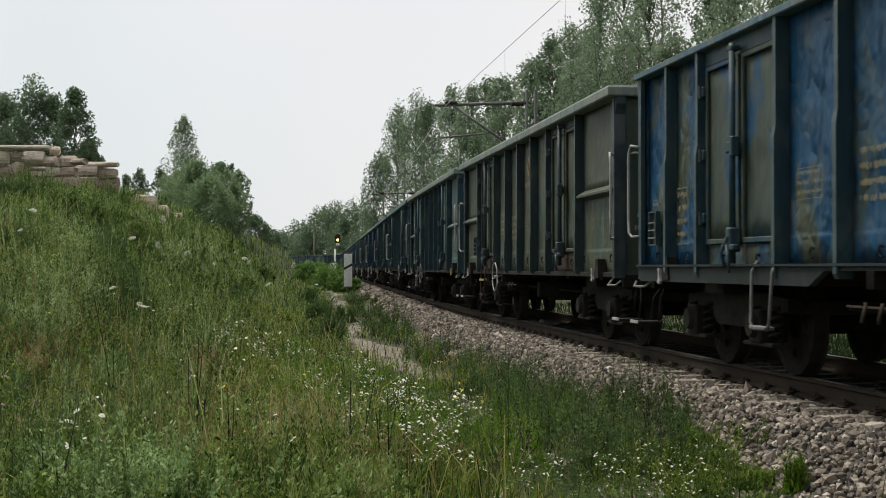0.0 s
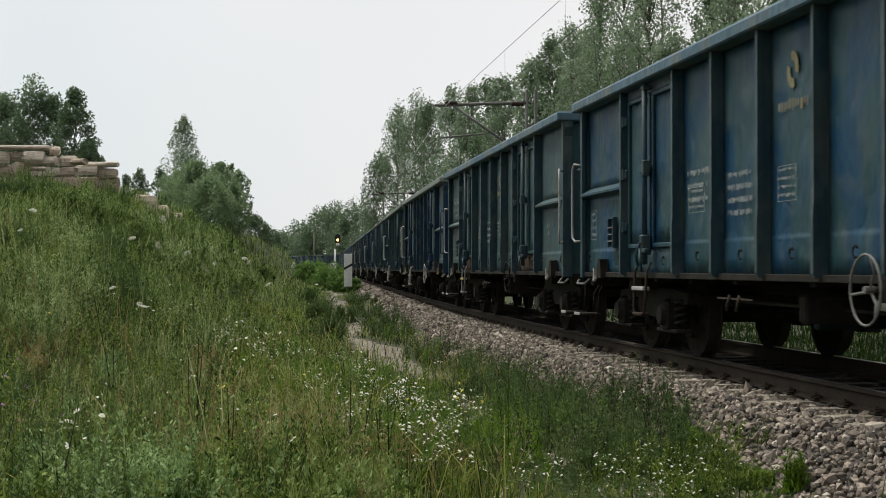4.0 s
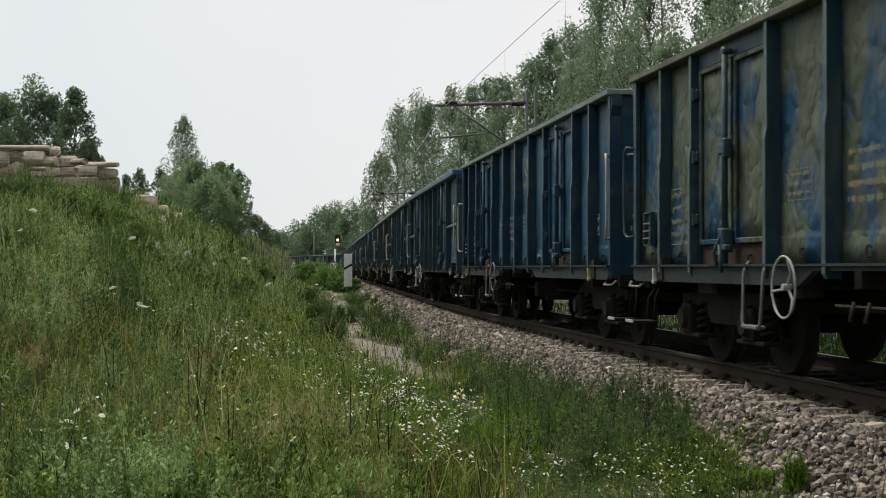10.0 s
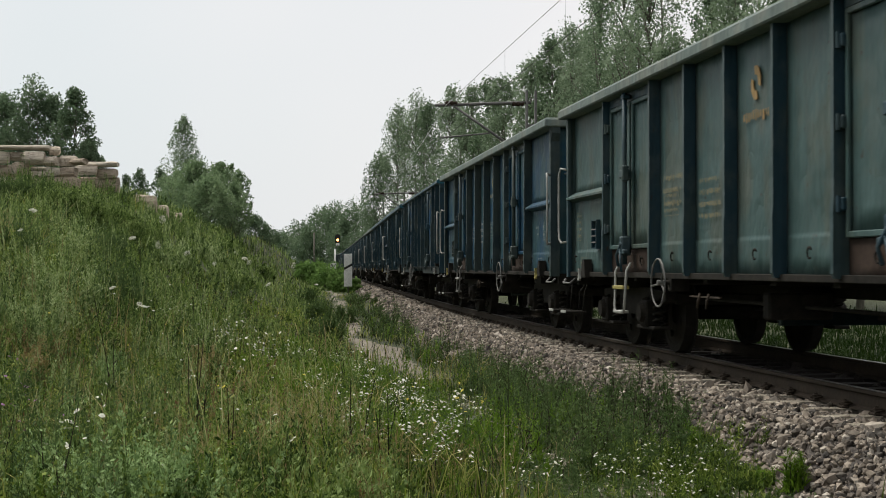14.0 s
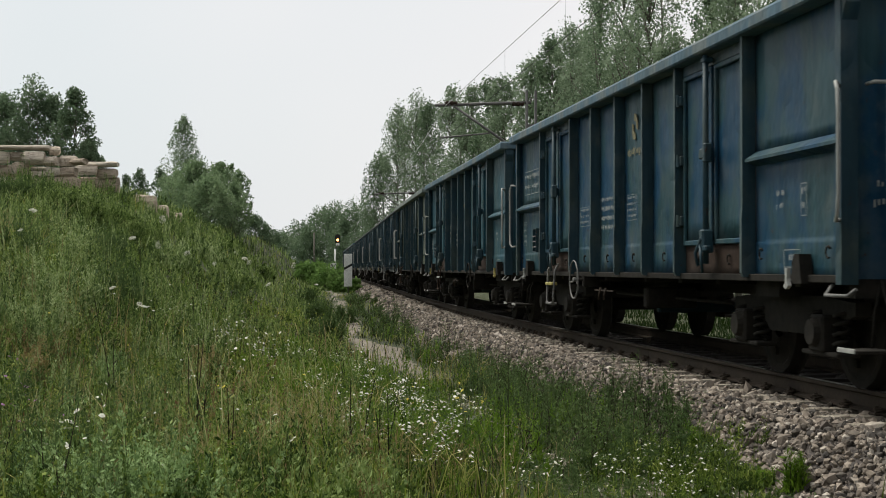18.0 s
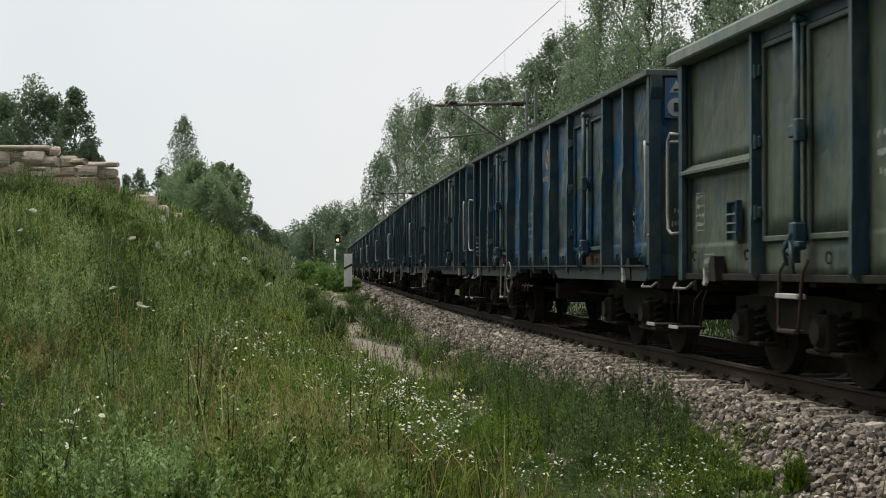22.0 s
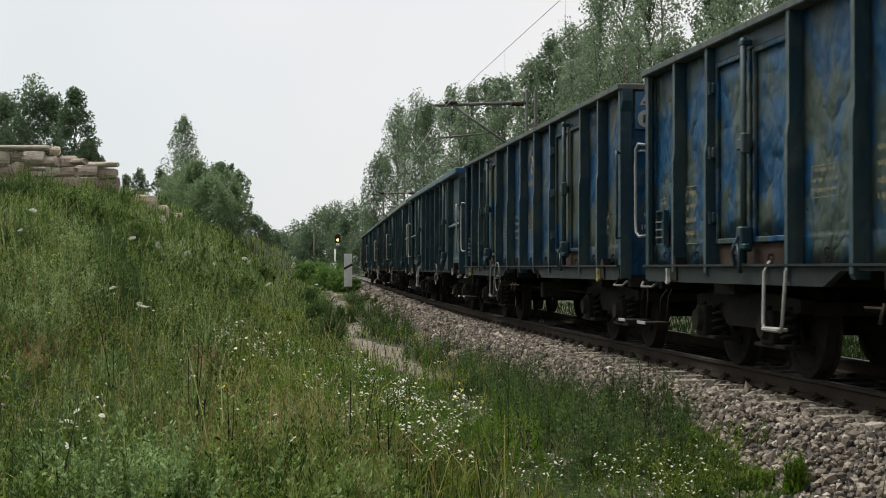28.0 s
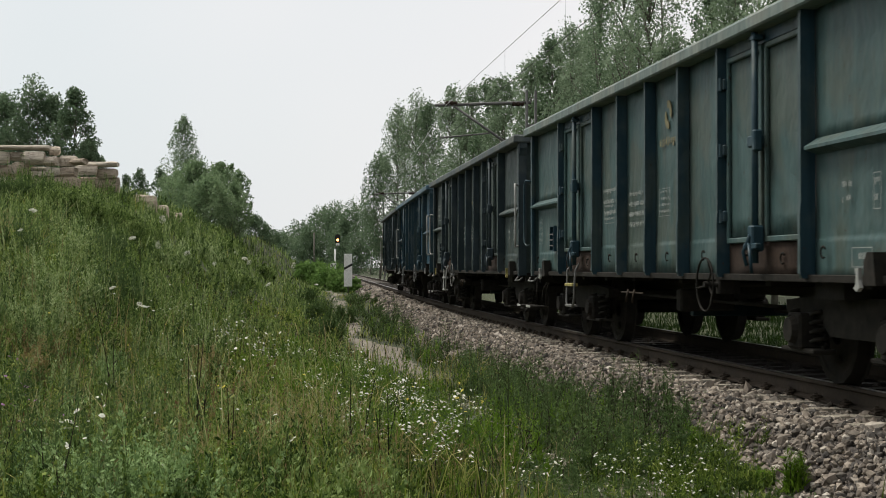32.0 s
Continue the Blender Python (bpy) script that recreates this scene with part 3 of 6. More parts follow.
def sheet(bm, x0, x1, z0, z1, seed, dent=0.010, nx=7, nz=9, y=-SKIN, thick=0.02, seam=None):
    """A thin pressed steel sheet with shallow dents and, if asked, a stepped seam."""
    rows = []
    zs = [z0 + (z1 - z0) * k / nz for k in range(nz + 1)]
    if seam:
        zs = sorted([z for z in zs if abs(z - seam) > 0.04] + [seam - 0.03, seam - 0.004, seam + 0.004, seam + 0.03])
    for z in zs:
        row = []
        for i in range(nx + 1):
            x = x0 + (x1 - x0) * i / nx
            edge = min(1.0, 5 * min(i / nx, 1 - i / nx)) * min(1.0, 4 * min((z - z0), (z1 - z)) / (z1 - z0) + 0.15)
            d = dent * edge * (1.6 * noise.noise((x * 1.3 + seed, z * 1.1, seed * 3.1)) + 0.9 * noise.noise((x * 3.7, z * 3.1, seed)))
            row.append(bm.verts.new((x, y - d - (0.006 if seam and z < seam else 0), z)))
        rows.append(row)
    for a, b in zip(rows, rows[1:]):
        for i in range(nx):
            bm.faces.new((a[i], a[i + 1], b[i + 1], b[i])).smooth = True
    back = [bm.verts.new((x, y + thick, z)) for x, z in ((x0, z0), (x1, z0), (x1, z1), (x0, z1))]
    bm.faces.new((back[3], back[2], back[1], back[0]))
    bm.faces.new([*rows[0][::-1], back[0], back[1]])
    bm.faces.new([*rows[-1], back[2], back[3]])
    bm.faces.new([r[0] for r in rows] + [back[3], back[0]])
    bm.faces.new([r[-1] for r in rows[::-1]] + [back[1], back[2]])


def rib(bm, kind):
    """A folded side post, deeper below, with a bevelled foot."""
    step_z, w = (2.2, 0.033) if kind == "B" else (1.55, 0.026)
    out_up, out_low = (1.450, 1.466) if kind == "B" else (1.455, 1.462)
    side = [(-SKIN, 1.0), (-out_low + 0.02, 1.0), (-out_low, 1.04), (-out_low, step_z - 0.05), (-out_up, step_z + 0.05), (-out_up, 3.135), (-SKIN, 3.135)]
    prism(bm, side, "x", -w, w)


def cap(bm, kind="A"):
    prof = [(0.00, 3.13), (0.125, 3.13), (0.135, 3.14), (0.135, 3.19), (0.12, 3.20), (0.06, 3.205), (-0.02, 3.20), (-0.03, 3.14)] if kind == "B" else [(0.00, 3.085), (0.175, 3.085), (0.19, 3.10), (0.19, 3.185), (0.165, 3.215), (0.07, 3.222), (-0.02, 3.215), (-0.03, 3.10)]
    rings = []
    for sx, sy in ((1, 1), (-1, 1), (-1, -1), (1, -1)):
        rings.append([bm.verts.new((sx * (END + o - 0.07), sy * (SKIN + o), z)) for o, z in prof])
    n = len(prof)
    for i in range(4):
        a, b = rings[i], rings[(i + 1) % 4]
        for k in range(n):
            bm.faces.new((a[k], a[(k + 1) % n], b[(k + 1) % n], b[k]))
    bmesh.ops.recalc_face_normals(bm, faces=bm.faces[:])


def door_leaf(bm, x0, x1, seed):
    z0, z1, y = 1.30, 2.98, -1.348
    sheet(bm, x0 + 0.03, x1 - 0.03, z0 + 0.03, z1 - 0.03, seed, 0.012, 5, 8, y)
    for a in ((x0, x0 + 0.045, z0, z1), (x1 - 0.045, x1, z0, z1), (x0 + 0.045, x1 - 0.045, z0, z0 + 0.05), (x0 + 0.045, x1 - 0.045, z1 - 0.05, z1)):
        box(bm, a[0], a[1], y - 0.035, y, a[2], a[3], 0.008)


def lock_bar(bm):
    y = -1.45
    tube(bm, [(0, y, 1.12), (0, y, 3.07)], 0.030, 8)
    box(bm, -0.055, 0.055, y - 0.03, y + 0.06, 3.0, 3.05, 0.01)
    box(bm, -0.09, 0.09, y - 0.04, y + 0.05, 2.10, 2.20, 0.012)
    box(bm, 0.06, 0.13, y - 0.055, y + 0.02, 2.06, 2.24, 0.012)
    box(bm, -0.06, 0.06, y - 0.05, y + 0.06, 1.22, 1.44, 0.015)
    box(bm, -0.17, 0.15, y - 0.05, y, 1.24, 1.29, 0.01)
    tube(bm, [(0.02, y - 0.05, 1.36), (-0.10, y - 0.07, 1.22), (-0.05, y - 0.06, 1.10)], 0.018, 6)
    tube(bm, [(-0.02, y - 0.05, 1.30), (0.08, y - 0.07, 1.14), (0.05, y - 0.05, 1.04)], 0.016, 6)


def hinge(bm):
    box(bm, -0.045, 0.045, -1.42, -1.35, -0.05, 0.05, 0.01)
    turned(bm, [(-0.06, 0.022), (0.06, 0.022)], "z", (0, -1.425, 0), 8)


def tie_ring(bm):
    pts = [(0.046 * math.cos(a), -1.372, 0.046 * math.sin(a)) for a in np.linspace(0.6, 5.2, 7)]
    tube(bm, pts, 0.009, 4)


def side_beam(bm):
    """The pressed rail across an end bay, sloped above and below."""
    prism(bm, [(-SKIN, 1.955), (-1.445, 1.99), (-1.445, 2.015), (-SKIN, 2.085)], "x", 4.49, END - 0.02)


def end_beam(bm):
    prism(bm, [(END - 0.02, 1.93), (END + 0.11, 1.985), (END + 0.11, 2.02), (END - 0.02, 2.10)], "y", -1.40, 1.40)


def end_sheet(bm):
    nx, nz = 10, 10
    grid = []
    for k in range(nz + 1):
        z = 1.0 + (3.135 - 1.0) * k / nz
        grid.append([bm.verts.new((END - 0.01 + 0.014 * noise.noise((5.2, -1.3 + 2.6 * i / nx * 1.2, z * 1.4)), -1.36 + 2.72 * i / nx, z)) for i in range(nx + 1)])
    for a, b in zip(grid, grid[1:]):
        for i in range(nx):
            bm.faces.new((a[i], a[i + 1], b[i + 1], b[i])).smooth = True
    back = [bm.verts.new((END - 0.05, y, z)) for y, z in ((-1.36, 1.0), (1.36, 1.0), (1.36, 3.135), (-1.36, 3.135))]
    bm.faces.new(back[::-1])


def corner_post(bm):
    prism(bm, [(END - 0.075, -1.43), (END + 0.03, -1.43), (END + 0.03, -1.30), (END, -1.30), (END, -1.385), (END - 0.075, -1.385)], "z", 0.96, 3.135)


def gusset(bm):
    prism(bm, [(END, 2.82), (END + 0.09, 3.0), (END + 0.09, 3.135), (END, 3.135)], "y", -1.42, -1.30)


def grab_rail(bm):
    x, y = END + 0.06, -1.46
    tube(bm, [(x - 0.06, y + 0.03, 2.40), (x + 0.03, y - 0.035, 2.42), (x + 0.085, y - 0.045, 2.36), (x + 0.10, y - 0.045, 2.2), (x + 0.10, y - 0.045, 1.62), (x + 0.08, y - 0.045, 1.47), (x + 0.02, y - 0.03, 1.42), (x - 0.06, y + 0.03, 1.43)], 0.015, 8)


def end_rail(bm):
    x = END + 0.13
    tube(bm, [(END, -0.55, 2.42), (x, -0.55, 2.42), (x, -1.22, 2.42), (END, -1.22, 2.42)], 0.014, 6)


def ladder(bm):
    y = -1.47
    tube(bm, [(-0.23, y + 0.05, 1.14), (-0.235, y, 1.05), (-0.21, y - 0.02, 0.63), (-0.17, y - 0.02, 0.575), (0.17, y - 0.02, 0.575), (0.21, y - 0.02, 0.63), (0.235, y, 1.05), (0.23, y + 0.05, 1.14)], 0.015, 8)
    box(bm, -0.18, 0.18, y - 0.05, y + 0.04, 0.57, 0.60, 0.006)


def ladder_rung(bm):
    y = -1.47
    box(bm, -0.22, 0.22, y - 0.045, y + 0.035, 0.84, 0.88, 0.006)


def hand_wheel(bm):
    ring = [(0.245 * math.cos(a), -1.52, 0.93 + 0.245 * math.sin(a)) for a in np.linspace(0, 2 * math.pi, 25)[:-1]]
    tube(bm, ring, 0.010, 6, True)
    turned(bm, [(-0.03, 0.028), (0.04, 0.028)], "y", (0, -1.50, 0.93), 8)
    for a in (1.2, 3.3, 5.4):
        tube(bm, [(0, -1.49, 0.93), (0.12 * math.cos(a), -1.475, 0.93 + 0.12 * math.sin(a)), (0.24 * math.cos(a), -1.52, 0.93 + 0.24 * math.sin(a))], 0.011, 6)


def wheel_shaft(bm):
    tube(bm, [(0, -1.46, 0.93), (0, -0.3, 0.93)], 0.025, 6)
    box(bm, -0.06, 0.06, -1.40, -1.2, 0.84, 1.03, 0.01)


def tow_hook(bm):
    prism(bm, [(-0.028, 1.08), (0.03, 1.08), (0.022, 1.0), (0.048, 0.945), (0.0, 0.915), (-0.055, 0.94), (-0.022, 0.962), (-0.012, 1.02)], "y", -1.49, -1.46)


def hook_guard(bm):
    prism(bm, [(0.05, 0.96), (0.05, 1.12), (0.10, 1.19), (0.20, 1.19), (0.24, 0.96)], "y", -1.46, -1.36)


def corner_step(bm):
    x = END + 0.16
    box(bm, x - 0.16, x + 0.16, -1.44, -1.16, 0.47, 0.50, 0.006)
    for q in (-0.13, 0.13):
        tube(bm, [(x + q, -1.2, 0.49), (x + q, -1.18, 0.75), (x - 0.2, -1.1, 1.0)], 0.010, 6)


def shunter_bar(bm):
    tube(bm, [(END - 0.28, -1.36, 0.96), (END - 0.24, -1.44, 0.88), (END + 0.16, -1.44, 0.88), (END + 0.22, -1.40, 0.93)], 0.014, 6)


def sill(bm, kind):
    if kind == "B":
        low = [(-END, 0.99), (-END + 0.10, 0.94), (-1.75, 0.94), (-1.45, 1.06), (1.45, 1.06), (1.75, 0.94), (END - 0.10, 0.94), (END, 0.99), (END, 1.10), (-END, 1.10)]
        prism(bm, low, "y", -1.44, -1.38)
        box(bm, -END, END, -1.47, -1.38, 1.095, 1.115)
    else:
        box(bm, -END + 0.02, END - 0.02, -1.40, -1.33, 0.97, 1.03, 0.006)


def low_sheet(bm, x0, x1):
    sheet(bm, x0, x1, 1.0, 1.30, x0, 0.004, 4, 3, -SKIN - 0.012)


def floor_deck(bm):
    box(bm, -END + 0.02, END - 0.02, -1.32, 1.32, 1.18, 1.25)


def inner_skin(bm):
    for sy in (-1, 1):
        a, b = sorted((sy * 1.285, sy * 1.31))
        box(bm, -END + 0.06, END - 0.06, a, b, 1.255, 3.135)
    for sx in (-1, 1):
        a, b = sorted((sx * (END - 0.06), sx * (END - 0.08)))
        box(bm, a, b, -1.285, 1.285, 1.255, 3.135)


def underframe(bm):
    box(bm, -END + 0.03, END - 0.03, -0.30, -0.15, 0.80, 1.17)
    box(bm, -END + 0.03, END - 0.03, 0.15, 0.30, 0.80, 1.17)
    for x in (-5.4, -3.4, -2.2, -0.9, 0.9, 2.2, 3.4, 5.4):
        box(bm, x - 0.06, x + 0.06, -1.33, 1.33, 0.93, 1.175)
    for sx in (-1, 1):
        a, b = sorted((sx * (END - 0.02), sx * (END - 0.14)))
        box(bm, a, b, -1.3, 1.3, 0.86, 1.175)
        box(bm, sx * 4.5 - 0.28, sx * 4.5 + 0.28, -1.25, 1.25, 0.84, 1.17)


def brake_gear(bm):
    turned(bm, [(-0.35, 0.10), (-0.3, 0.19), (0.3, 0.19), (0.35, 0.10)], "x", (-0.6, -0.55, 0.80), 14)
    turned(bm, [(-0.5, 0.12), (-0.45, 0.17), (0.45, 0.17), (0.5, 0.12)], "x", (0.7, 0.35, 0.80), 14)
    tube(bm, [(-3.2, 0.0, 0.62), (3.2, 0.0, 0.62)], 0.025, 6)
    tube(bm, [(-2.4, -0.8, 0.75), (2.3, -0.8, 0.72)], 0.02, 6)
    box(bm, 0.15, 0.32, -1.15, -0.55, 0.62, 0.86, 0.02)


def change_lever(bm):
    box(bm, -0.45, 0.45, -1.44, -1.42, 0.80, 0.815)
    for q in (-0.12, 0.14):
        tube(bm, [(q, -1.44, 0.84), (q, -1.46, 0.76), (q - 0.03, -1.46, 0.70)], 0.014, 6)


def buffer(bm):
    turned(bm, [(-0.02, 0.16), (0.02, 0.16), (0.02, 0.10), (0.28, 0.10), (0.28, 0.075), (0.50, 0.075), (0.51, 0.215), (0.54, 0.225), (0.56, 0.18)], "x", (END - 0.0, 0, 1.06), 16)


def coupling(bm):
    box(bm, END, END + 0.25, -0.05, 0.05, 0.99, 1.09, 0.01)
    tube(bm, [(END + 0.2, 0, 1.04), (END + 0.36, 0.0, 1.10), (END + 0.40, 0, 1.0), (END + 0.3, 0, 0.94)], 0.035, 8)
    tube(bm, [(END + 0.22, 0.07, 1.0), (END + 0.5, 0.07, 0.78), (END + 0.58, 0, 0.72), (END + 0.5, -0.07, 0.78), (END + 0.22, -0.07, 1.0)], 0.02, 6)


def hose(bm):
    tube(bm, [(END, 0.45, 0.92), (END + 0.22, 0.44, 0.86), (END + 0.32, 0.4, 0.6), (END + 0.45, 0.3, 0.5)], 0.026, 7)


def wheelset(bm):
    tube(bm, [(0, -0.72, 0), (0, 0.72, 0)], 0.085, 10)
    for sy in (-1, 1):
        prof = [(-0.01, 0.12), (-0.06, 0.13), (-0.06, 0.38), (-0.07, 0.40), (-0.07, 0.46), (0.045, 0.466), (0.055, 0.49), (0.065, 0.49), (0.07, 0.40), (0.03, 0.38), (0.02, 0.14), (0.05, 0.12)]
        turned(bm, [(sy * -a, r) for a, r in prof], "y", (0, sy * 0.745, 0), 16)
    for k in range(4):
        a = k * math.pi / 2
        box(bm, 0.26 * math.cos(a) - 0.03, 0.26 * math.cos(a) + 0.03, -0.835, -0.79, 0.26 * math.sin(a) - 0.03, 0.26 * math.sin(a) + 0.03)


def side_frame(bm):
    prism(bm, [(-1.38, 0.60), (-1.25, 0.57), (-0.66, 0.57), (-0.45, 0.42), (0.45, 0.42), (0.66, 0.57), (1.25, 0.57), (1.38, 0.60), (1.38, 0.70), (0.75, 0.74), (-0.75, 0.74), (-1.38, 0.70)], "y", -1.06, -0.93)


def bolster(bm):
    prism(bm, [(-0.93, 0.45), (0.93, 0.45), (0.93, 0.74), (0.26, 0.80), (-0.26, 0.80), (-0.93, 0.74)], "x", -0.22, 0.22)


def end_beam(bm):
    box(bm, -0.05, 0.05, -0.93, 0.93, 0.56, 0.68, 0.01)


def axle_box(bm):
    box(bm, -0.14, 0.14, -1.19, -0.92, 0.30, 0.60, 0.02)
    turned(bm, [(-1.24, 0.10), (-1.18, 0.125), (-1.12, 0.125)], "y", (0, 0, 0.46), 14)
    box(bm, -0.36, 0.36, -1.16, -0.96, 0.27, 0.31, 0.01)


def spring(bm):
    pts = [(0.065 * math.cos(a), -1.06 + 0.065 * math.sin(a), 0.32 + 0.30 * a / (2 * math.pi * 4)) for a in np.linspace(0, 2 * math.pi * 4, 25)]
    tube(bm, pts, 0.020, 4)


def stroke(bm, x0, x1, z0, z1):
    bm.faces.new([bm.verts.new((x, -0.002, z)) for x, z in ((x0, z0), (x1, z0), (x1, z1), (x0, z1))])


def text_block(bm, w, rows, h, boxed, seed, gaps=0.2):
    """Unreadable painted lettering as rows of short bars, in a frame if it has one. Lies in x and z, facing -y."""
    rng = random.Random(seed)
    for k in range(rows):
        z = -k * h * 1.9
        x = 0.02
        while x < w - 0.03:
            q = rng.uniform(0.16, 0.34) * h
            if rng.random() > gaps:
                stroke(bm, x, min(x + q, w - 0.02), z - h * rng.uniform(0.6, 1.0), z - h * rng.uniform(0.0, 0.25))
            x += q + 0.24 * h
    if boxed:
        hh = rows * h * 1.9
        for a in ((0, w, 0.4 * h, 0.5 * h), (0, w, -hh, -hh + 0.1 * h), (0, 0.006, -hh, 0.5 * h), (w - 0.006, w, -hh, 0.5 * h)):
            stroke(bm, a[0], a[1], a[2], a[3])


def logo(bm):
    """A plain round emblem of two bent strokes."""
    for turn in (0, math.pi):
        pts = []
        for r0, rev in ((0.150, False), (0.072, True)):
            arc = [(r0 * math.cos(a) * 0.8, r0 * math.sin(a)) for a in np.linspace(-0.3, 1.9, 8)]
            pts += arc[::-1] if rev else arc
        c, s = math.cos(turn), math.sin(turn)
        prism(bm, [(c * x - s * z, s * x + c * z) for x, z in pts], "y", -0.003, 0.003)


def tri_plate(bm, r):
    prism(bm, [(r * math.cos(a), r * math.sin(a)) for a in (math.pi / 2, math.pi * 7 / 6, math.pi * 11 / 6)], "y", -0.004, 0.004)


def disc_plate(bm, r):
    turned(bm, [(-0.004, r), (0.004, r)], "y", (0, 0, 0), 20)


def square_plate(bm, w, h):
    box(bm, -w, w, -0.006, 0.006, -h, h)


def frame_basket(bm):
    """A shallow tray for paper labels: a back plate with a folded rim."""
    x, z, d = 0.13, 0.18, 0.055
    ring = [[bm.verts.new((sx * (x - i), y, sz * (z - i))) for sx, sz in ((-1, -1), (1, -1), (1, 1), (-1, 1))] for i, y in ((0, 0.0), (0, -d), (0.014, -d), (0.014, -0.012))]
    for p, q in zip(ring, ring[1:]):
        for k in range(4):
            bm.faces.new((p[k], p[(k + 1) % 4], q[(k + 1) % 4], q[k]))
    bm.faces.new(ring[-1])
    bmesh.ops.recalc_face_normals(bm, faces=bm.faces[:])


def basket_bar(bm):
    box(bm, -0.128, 0.128, -0.062, -0.056, -0.008, 0.008)


BACK = Matrix.Rotation(math.pi, 4, "Z")
WHEELSETS = {-0.9: [], 0.9: []}
WAGONS = []


def at(x, y, z):
    return Matrix.Translation((x, y, z))


END_RIMS = {2: "blue", 8: "rim_blue", 12: "rim_teal", 20: "rim_blue", 11: "rim_teal"}
DOORS = {-1: "olive_door", 16: "olive_door", 17: "olive_door", 19: "olive_door", 0: "grey_green"}


def wagon(n, kind, panel, ribs, capm, ink, label, end_sign=0, wheel_x=2.7, rusty_sill=True, plate=True):
    rng = random.Random(100 + n)
    w = tagged(new("goods_wagon"), label, "goods wagon", "open wagons of the goods train")
    skin, post = PAINTS[panel], PAINTS[ribs]
    place("top_rail", cached(("top_rail", kind), lambda bm: cap(bm, kind)), capm, w, label="dusty folded steel rim")
    if n in END_RIMS:
        for turn in (Matrix.Identity(4), BACK):
            place("end_rim", cached("end_rim", lambda bm: box(bm, END + 0.119, END + 0.125, -1.50, 1.50, 3.095, 3.19)), PAINTS[END_RIMS[n]], w, turn, "clean blue paint on the end of the rim")
    place("floor", cached("floor", floor_deck), INSIDE, w)
    place("lining", cached("lining", inner_skin), INSIDE, w)
    place("underframe", cached("underframe", underframe), GRIME, w)
    place("brake_gear", cached("brake_gear", brake_gear), GRIME, w)
    edges = [-END + 0.07, -4.42, -2.42, -1.2, 0.0, 1.2, 2.42, 4.42, END - 0.07]
    posts = [-4.42, -2.42, -1.2, 0.0, 1.2, 2.42, 4.42]
    if kind == "B":
        posts, edges = [-5.42, *posts, 5.42], [-END + 0.07, -5.42, *edges[1:-1], 5.42, END - 0.07]
    for side in (0, 1):
        turn = BACK if side else Matrix.Identity(4)
        for x in posts:
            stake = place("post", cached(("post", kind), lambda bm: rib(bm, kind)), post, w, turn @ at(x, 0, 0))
            # faces turned outward take a lighter paint that stands for light on them
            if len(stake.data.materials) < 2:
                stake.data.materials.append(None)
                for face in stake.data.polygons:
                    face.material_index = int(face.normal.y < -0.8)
            stake.material_slots[1].link, stake.material_slots[1].material = "OBJECT", PAINTS["rib_lit"]
        for a, b in zip(edges, edges[1:]):
            if abs(a + b) / 2 > 2.5 and abs(a + b) / 2 < 4.4:
                mid = (a + b) / 2
                g = 0.055
                for k, (p, q) in enumerate(((a + g + 0.01, mid - 0.035), (mid + 0.035, b - g - 0.01))):
                    leaf = place("door", cached(("door", a, k), lambda bm: door_leaf(bm, p, q, a * 3 + k)), PAINTS[DOORS[n]] if n in DOORS else skin, w, turn)
                    for hz in (1.55, 2.15, 2.75):
                        place("hinge", cached("hinge", hinge), post, leaf, at(p - 0.02 if k == 0 else q + 0.02, 0, hz))
                place("lock_bar", cached("lock_bar", lock_bar), post, w, turn @ at(mid, 0, 0))
                place("door_sill", cached(("door_sill", a), lambda bm: low_sheet(bm, a + 0.05, b - 0.05)), RUSTY if rusty_sill else skin, w, turn)
                place("door_header", cached(("door_header", a), lambda bm: box(bm, a + 0.05, b - 0.05, -1.375, -1.30, 2.985, 3.135)), post, w, turn)
                for hx in (-0.42, 0.42):
                    place("tie_ring", cached("tie_ring", tie_ring), GRIME, w, turn @ at(mid + hx, 0, 1.16))
            else:
                end_bay = abs(a + b) / 2 > 4.4
                p, q = a + 0.038, b - 0.038
                if abs(a) > 6.3:
                    p = a
                if abs(b) > 6.3:
                    q = b
                if kind == "A" and end_bay:
                    place("upper_panel", cached(("upper_panel", a), lambda bm: sheet(bm, p, q, 2.06, 3.135, a, 0.022)), skin, w, turn)
                    place("lower_panel", cached(("lower_panel", a), lambda bm: sheet(bm, p, q, 0.98, 2.0, a + 9, 0.010, seam=1.30)), skin, w, turn)
                    beam = cached("side_beam", side_beam)
                    place("beam", beam, skin, w, turn if a > 0 else turn @ Matrix.Diagonal((-1, 1, 1, 1)))
                else:
                    place("side_panel", cached(("side_panel", a, kind), lambda bm: sheet(bm, p, q, 1.0 if kind == "A" else 1.10, 3.135, a + 4, 0.016 if kind == "A" else 0.032, 8, 12, seam=1.34)), skin, w, turn)
                for hx in ((p + 0.25, q - 0.25) if q - p > 1.5 else ((p + q) / 2,)):
                    place("tie_ring", cached("tie_ring", tie_ring), GRIME, w, turn @ at(hx, -0.012, 1.17 + 0.03))
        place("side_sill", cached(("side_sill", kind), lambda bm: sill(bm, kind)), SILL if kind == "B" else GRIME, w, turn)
        ladx = -3.5 if kind == "A" else -2.65
        lad = place("foot_ladder", cached("foot_ladder", ladder), WHITE if n in (4, 5, 8, 9, 18, 20, 22) else RUSTY if n in (0, 13, 14, 2) else GALV, w, turn @ at(ladx, 0, 0), "bent steel foot ladder")
        if kind == "A":
            place("rung", cached("rung", ladder_rung), YELLOW if n % 3 == 0 else WHITE, lad)
